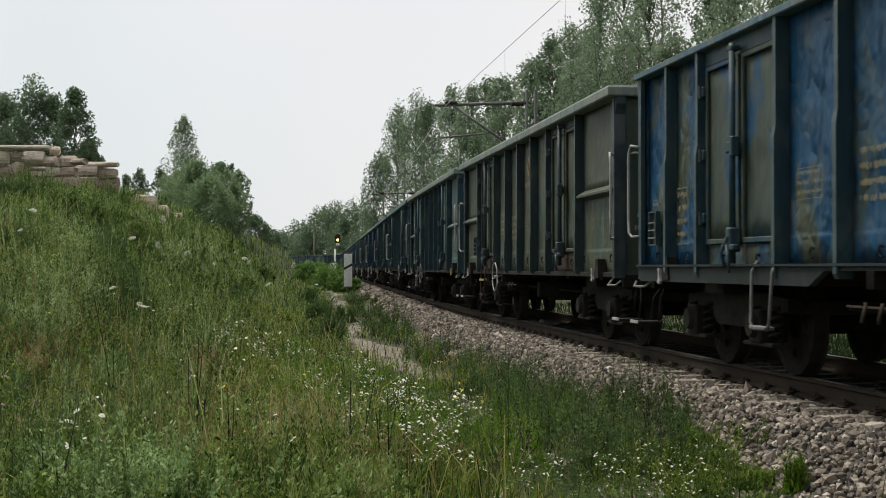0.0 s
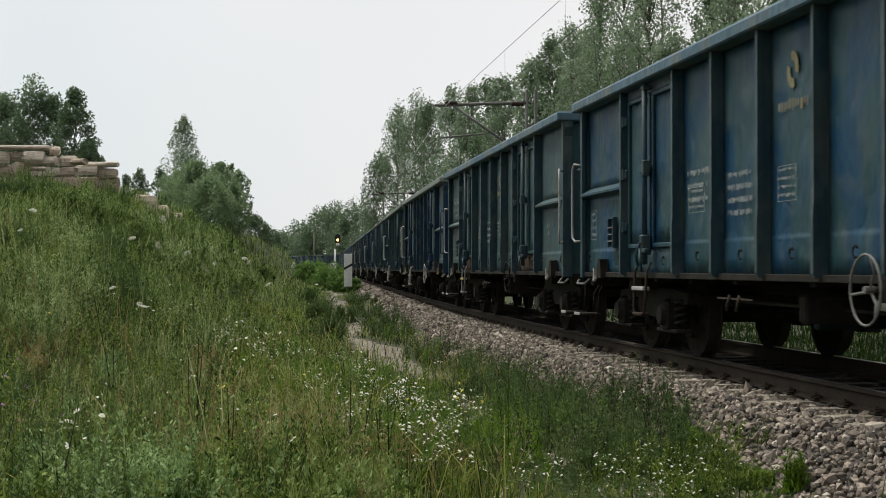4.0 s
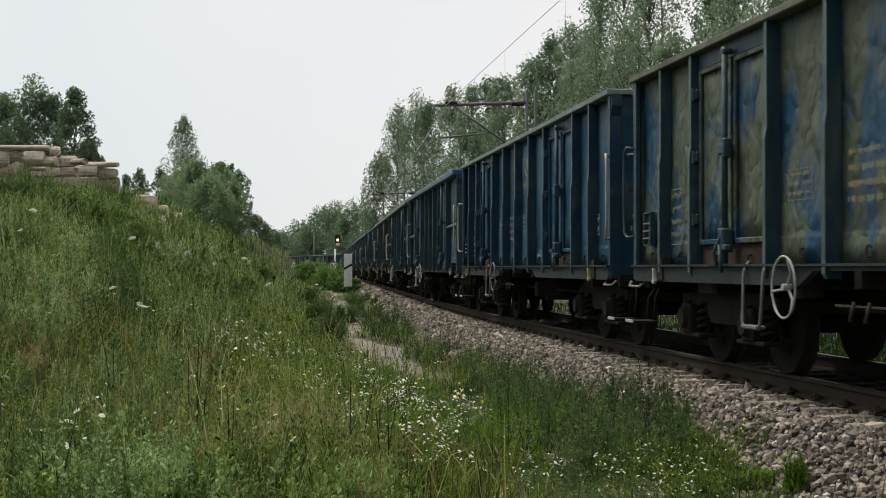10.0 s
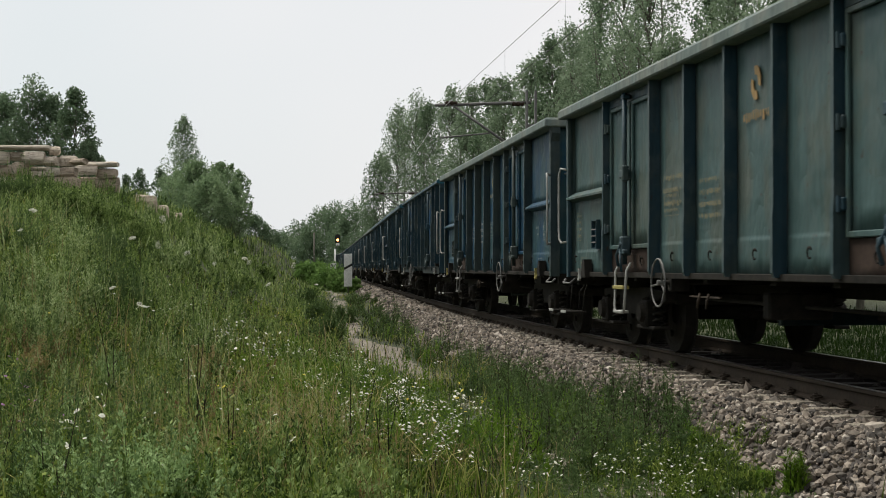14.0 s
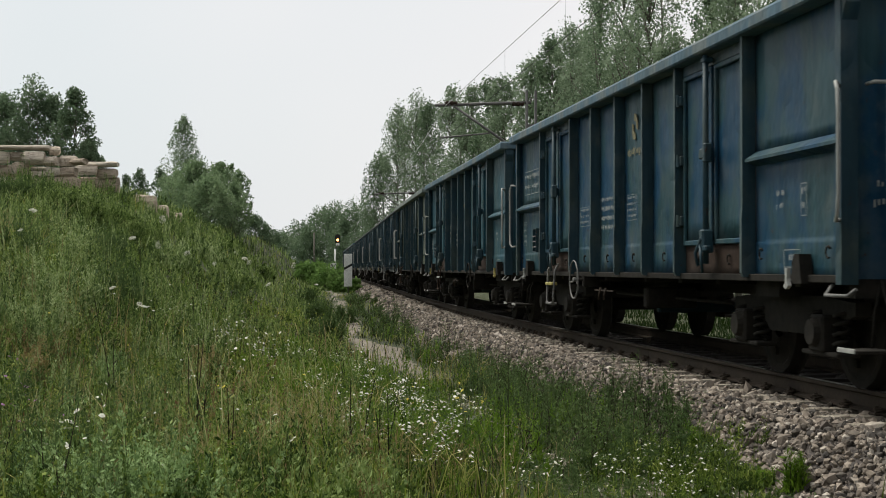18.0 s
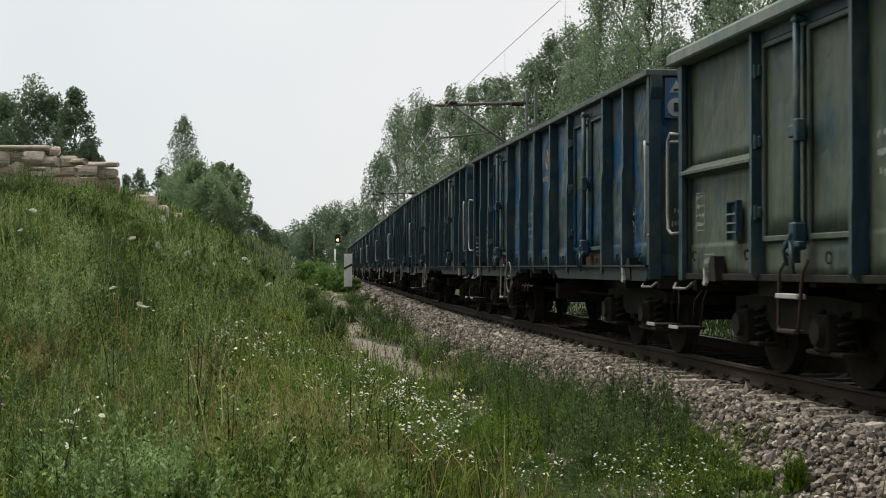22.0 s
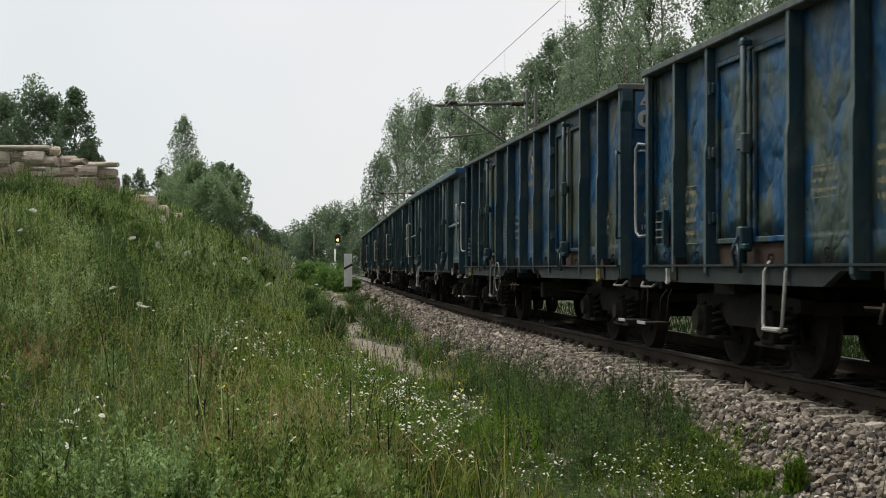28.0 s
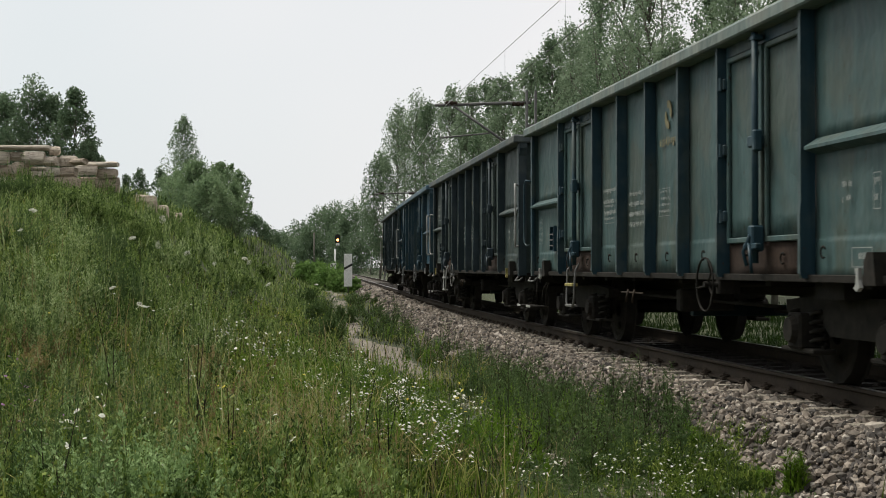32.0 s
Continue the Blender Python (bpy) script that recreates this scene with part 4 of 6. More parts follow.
        hw = place("hand_wheel", cached("hand_wheel", hand_wheel), GRIME if n in (13, 14, 3, 21) else WHITE if n in (8, 0, 6, 4) else GALV, w, turn @ at(wheel_x, 0, 0), "spoked steel brake wheel")
        place("shaft", cached("wheel_shaft", wheel_shaft), GRIME, hw)
        place("change_lever", cached("change_lever", change_lever), RAIL, w, turn @ at(-0.6, 0, 0))
        for sx in (-1, 1):
            flip = turn if sx > 0 else turn @ Matrix.Diagonal((-1, 1, 1, 1))
            place("corner_post", cached("corner_post", corner_post), post, w, flip)
            place("gusset", cached("gusset", gusset), post, w, flip)
            place("grab_rail", cached("grab_rail", grab_rail), WHITE if (n + sx) % 5 else post, w, flip, "bent white-painted grab rail")
            place("tow_hook", cached("tow_hook", tow_hook), YELLOW if n % 3 == 1 else WHITE, w, turn @ at(sx * 5.55, 0, 0), "worn pale tow hook")
            place("hook_guard", cached("hook_guard", hook_guard), GRIME, w, turn @ at(sx * 5.55, 0, 0))
            place("corner_step", cached("corner_step", corner_step), GRIME, w, flip)
            place("step_edge", cached("step_edge", lambda bm: box(bm, END, END + 0.30, -1.452, -1.442, 0.475, 0.51, 0.003)), WHITE, w, flip, "white step edge")
            place("shunter_bar", cached("shunter_bar", shunter_bar), GALV, w, flip)
        if plate:
            bay = -5.0 if kind == "A" else -6.0
            basket = place("label_basket", cached("label_basket", frame_basket), post, w, turn @ at(bay, -SKIN - 0.03, 1.50))
            for bz in (-0.1, -0.02, 0.06):
                place("basket_bar", cached("basket_bar", basket_bar), GALV, basket, at(0, 0, bz))
        # lettering: rows of bars, an emblem, framed tables
        texts = [(-2.15, 1.85, 0.5, 3, 0.04, True), (-1.0, 1.95, 0.66, 4, 0.06, False), (0.25, 1.9, 0.4, 4, 0.036, True), (5.0, 1.72, 0.22, 2, 0.055, False), (5.55, 1.72, 0.12, 2, 0.06, True), (-6.15, 1.78, 0.25, 4, 0.045, True)]
        if kind == "A":
            texts += [(-6.05, 2.55, 1.1, 2, 0.085, True)] if rng.random() > 0.4 else [(-2.2, 2.05, 0.7, 3, 0.07, False)]
            texts += [(-5.9, 1.18, 0.3, 1, 0.07, True), (5.2, 1.2, 0.35, 1, 0.06, True)]
        else:
            texts += [(-5.3, 1.85, 0.35, 4, 0.07, True), (1.5, 1.3, 0.5, 1, 0.06, False)]
        for k, (x, z, wid, rows, h, boxed) in enumerate(texts):
            if rng.random() > 0.12 and not (side and k > 2):
                place("lettering", cached(("lettering", k, kind, wid), lambda bm: text_block(bm, wid, rows, h, boxed, k + 7)), ink, w, turn @ at(x, -SKIN - (0.034 if z < 1.4 else 0.026), z))["kind"] = "stuff"
        place("emblem", cached("emblem", logo), ORANGE if ink is OCHRE else OCHRE, w, turn @ at(0.58, -SKIN - 0.024, 2.68))
        place("lettering", cached(("lettering", "word"), lambda bm: text_block(bm, 0.66, 1, 0.13, False, 77, 0.03)), ORANGE if ink is OCHRE else OCHRE, w, turn @ at(0.25, -SKIN - 0.024, 2.46))["kind"] = "stuff"
        # the end wall
        place("end_wall", cached("end_wall", end_sheet), skin, w, turn)
        place("end_beam", cached("end_beam", end_beam), post, w, turn)
        place("end_rail", cached("end_rail", end_rail), WHITE, w, turn)
        for by in (-0.875, 0.875):
            place("buffer", cached("buffer", buffer), GRIME, w, turn @ at(0, by, 0))
        place("coupling", cached("coupling", coupling), GRIME, w, turn)
        place("brake_hose", cached("brake_hose", hose), BLACK, w, turn)
        face = turn @ Matrix.Rotation(math.pi / 2, 4, "Z")
        place("lettering", cached(("lettering", "end"), lambda bm: text_block(bm, 0.8, 2, 0.07, False, 31)), PALE, w, turn @ at(END + 0.022, -1.2, 1.72) @ Matrix.Rotation(math.pi / 2, 4, "Z"))["kind"] = "stuff"
        sign_at = turn @ at(END + 0.022, -1.13, 2.90) @ Matrix.Rotation(math.pi / 2, 4, "Z")
        if end_sign == 2:
            sg = place("warning_plate", cached("sign_back", lambda bm: square_plate(bm, 0.125, 0.215)), SIGNBLUE, w, sign_at, "blue enamel plate with two pictograms")
            place("triangle", cached("sign_tri", lambda bm: tri_plate(bm, 0.09)), DULLWHITE, sg, at(0, -0.012, 0.10))
            place("disc", cached("sign_disc", lambda bm: disc_plate(bm, 0.10)), DULLWHITE, sg, at(0, -0.012, -0.10))
            place("warning_plate", cached("sign_tri_small", lambda bm: tri_plate(bm, 0.10)), OCHRE, w, sign_at @ at(0.36, 0, -0.05), "yellow triangular warning plate")
            place("bar", cached("sign_mark", lambda bm: square_plate(bm, 0.03, 0.045)), BLACK, sg, at(0, -0.02, -0.10))
            place("bar", cached("sign_dash", lambda bm: square_plate(bm, 0.03, 0.01)), BLACK, sg, at(0, -0.02, 0.085))
        elif end_sign == 1:
            sg = place("warning_plate", cached("sign_tri_small", lambda bm: tri_plate(bm, 0.10)), OCHRE, w, sign_at @ at(0.26, 0, -0.20), "yellow triangular warning plate")
            place("bar", cached("sign_dash", lambda bm: square_plate(bm, 0.03, 0.01)), BLACK, sg, at(0, -0.008, -0.02))
            place("warning_disc", cached("sign_disc", lambda bm: disc_plate(bm, 0.10)), ORANGE, w, sign_at @ at(0.26, 0, -0.44), "faded orange warning disc")
    for sx in (-4.5, 4.5):
        bogie = place("bogie", cached("bogie", bolster), GRIME, w, at(sx, 0, LIFT), "grimy cast steel bogie")
        for turn in (Matrix.Identity(4), BACK):
            place("side_frame", cached("side_frame", side_frame), GRIME, bogie, turn)
            place("end_beam", cached("end_beam", end_beam), GRIME, bogie, turn @ at(1.32, 0, 0))
        for ax in (-0.9, 0.9):
            WHEELSETS[ax].append(place("wheelset", cached("wheelset", wheelset), GRIME, bogie, at(ax, 0, 0.46)))
            for side in (0, 1):
                turn = BACK if side else Matrix.Identity(4)
                place("axle_box", cached("axle_box", axle_box), GRIME, bogie, turn @ at(ax, 0, 0))
                for q in (-0.24, 0.24):
                    place("spring", cached("spring", spring), GRIME, bogie, turn @ at(ax + q, 0, 0))
    WAGONS.append((n, w))


BO = "blue-over-olive patched open steel wagon with ribbed sides"
GG = "grey-green open steel wagon with ribbed sides and beamed ends"
TE = "dusty teal open steel wagon with dark blue posts"
BL = "worn blue open steel wagon with ribbed sides"
DK = "dark green-grey open steel wagon, dusty pale rim"
TRAIN = [
    (-2, "B", "blue_olive", "rib_blue", CAP_BLUE, OCHRE, BO, 1),
    (-1, "B", "blue_olive", "rib_blue", CAP_BLUE, OCHRE, BO, 0),
    (0, "A", "grey_green", "rib_dark", CAP_GREY, OCHRE, GG, 1),
    (1, "A", "pale_teal", "rib_blue", CAP_GREY, PALE, "pale grey-teal open steel wagon with blue posts", 1),
    (2, "A", "blue", "rib_blue", CAP_BLUE, PALE, BL, 1),
    (3, "A", "grey_teal", "rib_blue", CAP_BLUE, PALE, TE, 1),
    (4, "A", "blotched", "post_blue", CAP_GREY, OCHRE, "grey-green open steel wagon with bright blue blotches", 1),
    (5, "A", "pale_teal", "rib_blue", CAP_GREY, PALE, "pale teal open steel wagon with blue posts", 1),
    (6, "B", "olive_blue", "rib_blue", CAP_TAN, OCHRE, "olive open steel wagon blotched with blue paint", 1),
    (7, "B", "bright_blue", "post_blue", CAP_GREY, PALE, "bright blue open steel wagon with ribbed sides", 0),
    (8, "A", "blue", "rib_blue", CAP_BLUE, PALE, BL + " and beamed ends", 2),
    (9, "A", "pale_teal", "rib_blue", CAP_GREY, OCHRE, "pale grey-teal open steel wagon with blue posts", 2),
    (10, "A", "blue", "rib_grey", CAP_GREY, PALE, BL + " and white grab rails", 0),
    (11, "B", "blue_brown", "rib_blue", CAP_BLUE, OCHRE, BO, 1),
    (12, "A", "blue", "rib_blue", CAP_BLUE, PALE, BL + " and beamed ends", 0),
    (13, "A", "teal", "rib_blue", CAP_BLUE, PALE, TE, 2),
    (14, "A", "pale_olive", "rib_blue", CAP_GREY, PALE, "dull olive-grey open steel wagon with beamed ends", 1),
    (15, "B", "blue_grey", "rib_blue", CAP_DARK, OCHRE, BO, 2),
    (16, "B", "blue_grey", "rib_blue", CAP_DARK, OCHRE, "blue open steel wagon with worn grey patches", 2),
    (17, "B", "blue_olive", "rib_blue", CAP_DARK, OCHRE, BO, 2),
    (18, "B", "blue_grey", "rib_blue", CAP_DARK, OCHRE, BO, 0),
    (19, "B", "blue_brown", "rib_blue", CAP_DARK, OCHRE, "blotchy blue-and-brown open steel wagon", 2),
    (20, "A", "grey_teal", "rib_blue", CAP_BLUE, OCHRE, TE, 0),
    (21, "A", "pale_teal", "rib_blue", CAP_GREY, PALE, "pale teal open steel wagon with blue posts", 1),
    (22, "A", "dark_green", "rib_dark", CAP_DARK, PALE, DK, 0),
    (23, "A", "blue", "rib_blue", CAP_BLUE, PALE, "dark blue open steel wagon with a dusty rim", 0),
    (24, "A", "dark_green", "rib_dark", CAP_DARK, PALE, DK, 0),
]
for row in TRAIN:
    wagon(*row[:7], end_sign=row[7], wheel_x=2.28 if row[0] in (-1, 2, 3, 4, 10, 13, 14, 17, 18, 20, 21, 23) else -1.85, rusty_sill=row[0] % 3 != 2)

# ---- line-side things ----
def marker_board():
    x, y = -5.62, 85.0
    z = float(height(x, y))
    ob = tagged(new("marker_board"), "white upright railway marker board with one black diagonal band", "railway sign")
    ob.matrix_basis = pose(x, y, z, 0, 0, 4)
    bm = bmesh.new()
    box(bm, -0.24, 0.24, -0.02, 0.02, 0.42, 2.36, 0.006)
    part("board", bm, PAPER, ob, "white enamelled board")
    bm = bmesh.new()
    prism(bm, [(-0.24, 1.40), (0.24, 1.66), (0.24, 1.80), (-0.24, 1.54)], "y", -0.026, -0.021)
    part("band", bm, BLACK, ob, "black diagonal band")
    bm = bmesh.new()
    tube(bm, [(0, 0.05, -0.2), (0, 0.05, 2.1)], 0.035, 8)
    part("post", bm, GALV, ob)


marker_board()


def glow(name, colour, strength):
    m, n, l, b = nodes_of(name)
    b.inputs["Base Color"].default_value = (*colour, 1)
    b.inputs["Emission Color"].default_value = (*colour, 1)
    b.inputs["Emission Strength"].default_value = strength
    return m


def signal():
    x, y = -11.28, 150.0
    z = float(height(x, y))
    ob = tagged(new("railway_signal"), "slender railway signal post with one lit amber lamp", "railway signal")
    ob.matrix_basis = pose(x, y, z, 0, 0, 3)
    bm = bmesh.new()
    tube(bm, [(0, 0, -0.2), (0, 0, 3.5)], 0.07, 10)
    part("post", bm, PAPER, ob)
    bm = bmesh.new()
    tube(bm, [(0, 0, 3.4), (0.15, -0.1, 3.65), (0.25, -0.1, 3.95)], 0.04, 6)
    part("bracket", bm, GALV, ob)
    bm = bmesh.new()
    prism(bm, [(0.05, 4.13), (0.49, 4.13), (0.55, 4.22), (0.55, 4.82), (0.42, 5.02), (0.12, 5.02), (-0.01, 4.82), (-0.01, 4.22)], "y", -0.1, -0.04)
    head = part("lamp_head", bm, BLACK, ob, "black backing plate")
    for zz, lit in ((4.78, False), (4.44, True)):
        bm = bmesh.new()
        turned(bm, [(-0.30, 0.15), (-0.10, 0.15)], "y", (0.27, 0, zz), 14)
        part("hood", bm, BLACK, head)
        bm = bmesh.new()
        turned(bm, [(-0.33, 0.09), (-0.301, 0.13)], "y", (0.27, 0, zz), 14)
        part("lens", bm, glow("amber_signal_light", (1.0, 0.45, 0.13), 5.0) if lit else BLACK, head, "lit amber lens" if lit else "")
    bm = bmesh.new()
    box(bm, 0.08, 0.46, -0.12, 0.1, 3.86, 4.11, 0.01)
    part("relay_box", bm, PAPER, ob)


signal()


def chevron_sign():
    x, y = -8.4, 110.0
    ob = tagged(new("chevron_sign"), "small white square sign with a black chevron on a post", "railway sign")
    ob.matrix_basis = pose(x, y, float(height(x, y)), 0, 0, 4)
    bm = bmesh.new()
    box(bm, -0.22, 0.22, -0.015, 0.015, 1.45, 1.90, 0.006)
    part("board", bm, PAPER, ob, "white enamelled board")
    for way in (-1, 1):
        bm = bmesh.new()
        prism(bm, [(0, 1.50), (0, 1.62), (way * 0.19, 1.88), (way * 0.19, 1.76)], "y", -0.022, -0.016)
        part("stroke", bm, BLACK, ob)
    bm = bmesh.new()
    tube(bm, [(0, 0.04, -0.2), (0, 0.04, 1.85)], 0.03, 8)
    part("post", bm, GALV, ob)


chevron_sign()


def mast(y, d, top):
    """A steel channel mast with a cantilever over the track."""
    s = float(np.interp(y, MIDY[::-1], S[::-1]))
    cx, cy, th = on_line(s)
    ob = tagged(new("catenary_mast"), "grey steel overhead-line mast with a braced cantilever", "overhead line mast", "masts of the overhead line")
    ob.matrix_basis = Matrix.Translation((cx, cy, 0)) @ Matrix.Rotation(th + math.pi / 2, 4, "Z")
    bm = bmesh.new()
    for q in (-0.15, 0.15):
        box(bm, d + q - 0.03, d + q + 0.03, -0.12, 0.12, -0.5, top)
    part("mast", bm, GALV, ob)
    for k in range(int((top - 0.6) / 0.9)):
        bm = bmesh.new()
        z = 0.4 + 0.9 * k
        box(bm, d - 0.12, d + 0.12, -0.126, -0.121, z, z + 0.10)
        part("batten", bm, GALV, ob)
    bm = bmesh.new()
    tube(bm, [(d, 0, top - 0.40), (-0.35, 0, top - 0.53)], 0.055, 8)
    part("top_tube", bm, GALV, ob)
    bm = bmesh.new()
    tube(bm, [(0.25, 0, top - 0.52), (d - 0.15, 0, top - 2.25)], 0.045, 8)
    part("brace", bm, GALV, ob)
    bm = bmesh.new()
    tube(bm, [(1.5, 0, top - 1.45), (-0.2, 0, top - 1.62)], 0.03, 6)
    part("steady_arm", bm, GALV, ob)
    for q in (d - 0.45, 0.2):
        bm = bmesh.new()
        turned(bm, [(-0.2, 0.05), (-0.15, 0.09), (-0.05, 0.06), (0.0, 0.09), (0.1, 0.06), (0.2, 0.08)], "x", (q, 0, top - 0.46), 10)
        part("insulator", bm, RUSTY, ob)


MAST_D = 2.9
for my in (48.0, 106.0):
    mast(my, MAST_D, 7.05)


def wires():
    """Carrying cable, contact wire and droppers along the track's middle, sagging between supports."""
    bm = bmesh.new()
    s1 = float(np.interp(48.0, MIDY[::-1], S[::-1]))
    stops = [s1 + k * 58.0 for k in range(-3, 4)]
    span = lambda a, b, z, sag, r: tube(bm, [(*on_line(a + (b - a) * k / 12)[:2], z - sag * 4 * (k / 12) * (1 - k / 12)) for k in range(13)], r, 5)
    for a, b in zip(stops, stops[1:]):
        bm = bmesh.new()
        span(a, b, 6.50, 0.42, 0.008)
        ob = tagged(new("carrying_cable", mesh_of("carrying_cable", bm)), "thin dark overhead carrying cable above the track", "overhead wire", "overhead line wires")
        ob.material_slots[0].link, ob.material_slots[0].material = "OBJECT", CABLE
        bm = bmesh.new()
        span(a, b, 5.38, 0.05, 0.007)
        co = tagged(new("contact_wire", mesh_of("contact_wire", bm)), "thin dark contact wire above the track", "overhead wire", "overhead line wires")
        co.material_slots[0].link, co.material_slots[0].material = "OBJECT", BLACK
        for k in range(1, 8):
            f = k / 8
            x, y, _ = on_line(a + (b - a) * f)
            bm = bmesh.new()
            tube(bm, [(x, y, 6.50 - 1.68 * f * (1 - f)), (x, y, 5.38 - 0.2 * f * (1 - f))], 0.003, 4)
            part("dropper", bm, BLACK, ob)


wires()


# ---- timber stacked on the bank ----
def timber(x, y, z, length, wid, tall, yaw, roll, seed, label):
    rng = random.Random(seed)
    bm = bmesh.new()
    n = 9
    rings = []
    for i in range(n):
        t = -length / 2 + length * i / (n - 1)
        k = 1 - 0.10 * rng.random() - (0.12 if i in (0, n - 1) else 0)
        ring = []
        for a in range(10):
            ang = 2 * math.pi * a / 10 + 0.3
            c, s = math.cos(ang), math.sin(ang)
            sq = 1 / max(abs(c), abs(s)) ** 0.55
            jit = 1 + 0.22 * noise.noise((t * 1.5 + seed, c * 2, s * 2))
            ring.append(bm.verts.new((t + 0.02 * rng.uniform(-1, 1), wid / 2 * c * sq * k * jit, tall / 2 * s * sq * k * jit)))
        rings.append(ring)
    for a, b in zip(rings, rings[1:]):
        for q in range(10):
            bm.faces.new((a[q], a[(q + 1) % 10], b[(q + 1) % 10], b[q]))
    bm.faces.new(rings[0][::-1])
    bm.faces.new(rings[-1])
    ob = new("timber", mesh_of("timber", bm))
    ob.material_slots[0].link, ob.material_slots[0].material = "OBJECT", WOOD
    ob.matrix_basis = pose(x, y, z, roll, 0, yaw)
    tagged(ob, label, "timber", "timber stacked on the bank")


def stack():
    """Timber on the crest of the bank: each row is a piece's two columns and its top and foot as seen from the eye."""
    y0 = 36.0
    rows = [
        (-62, 85, 258, 267, 0, 0, "pale squared beam on top of a timber stack"),
        (85, 103, 259, 276, 6, 0.02, "short end of a sawn timber in a stack"),
        (46, 80, 268, 294, 3, 0.03, "weathered block of sawn timber in a stack"),
        (14, 47, 269, 286, -4, 0.06, "weathered block of sawn timber in a stack"),
        (-12, 14, 268, 291, 20, 0.05, "weathered round log end in a stack"),
        (82, 104, 278, 296, -9, 0.0, "short end of a sawn timber in a stack"),
        (-30, 22, 291, 314, 12, 0.0, "weathered round log end in a stack"),
        (26, 51, 287, 313, 30, 0.04, "weathered round log end in a stack"),
        (50, 84, 295, 303, 2, 0.08, "weathered flat beam low in a stack"),
        (54, 86, 303, 316, -5, 0.0, "weathered grey log at the foot of a stack"),
        (84, 106, 297, 315, 8, 0.1, "weathered grey log at the foot of a stack"),
        (103, 131, 275, 296, 14, 0.0, "mossy grey log in a stack"),
        (106, 134, 296, 316, -6, 0.1, "mossy grey log in a stack"),
        (128, 151, 281, 293, -12, 0.05, "short weathered log in a stack"),
        (144, 208, 287, 297, -4, -0.1, "pale plank on a low stack of timber"),
        (132, 172, 294, 312, 5, 0.05, "weathered beam in a low stack of timber"),
        (172, 205, 298, 317, -6, 0.0, "weathered beam in a low stack of timber"),
        (-60, 60, 314, 340, 2, 0.0, "weathered grey log at the foot of a stack"),
        (58, 140, 315, 342, -2, 0.05, "weathered grey log at the foot of a stack"),
        (136, 206, 312, 344, 3, 0.05, "weathered beam in a low stack of timber"),
    ]
    for k, (a, b, top, foot, yaw, back, label) in enumerate(rows):
        dist = 43.5 if "low stack" in label else y0
        u = dist / 2539
        timber(((a + b) / 2 - 784) * u, dist + back + 0.16 * math.sin(k * 2.4), 1.083 + (474.9 - (top + foot) / 2) * u, (b - a) * u * 1.04, 0.36, (foot - top) * u * 0.98, yaw * 1.6, 6 * math.sin(k * 1.7), k * 3 + 1, label)
    for k, (a, b, top, dist) in enumerate([(236, 277, 344, 47.0), (264, 298, 364, 52.0), (303, 322, 377, 56.0)]):
        x = ((a + b) / 2 - 784) / 2539 * dist
        high, low = 1.083 + (474.9 - top) / 2539 * dist, float(height(x, dist)) - 0.1
        timber(x, dist, (high + low) / 2, (b - a) / 2539 * dist, 0.4, max(0.25, high - low), 6 - 5 * k, 0, 60 + k, "pale weathered timber half hidden in grass on the bank")


stack()

# ---- trees and shrubs ----
def cards(centres, size, rng, flat=0.35):
    """Small bent leaf quads round the centres, as corner places and faces."""
    n = len(centres)
    a = rng.normal(size=(n, 3))
    a /= np.linalg.norm(a, axis=1)[:, None]
    b = rng.normal(size=(n, 3))
    b[:, 2] *= flat + 0.5
    b -= (a * b).sum(1)[:, None] * a
    b /= np.linalg.norm(b, axis=1)[:, None] + 1e-9
    s = size * rng.lognormal(0, 0.35, n)[:, None]
    v = np.stack([centres - a * s, centres + b * s * 0.55, centres + a * s, centres - b * s * 0.55], 1)
    return v.reshape(-1, 3), np.arange(4 * n).reshape(-1, 4)


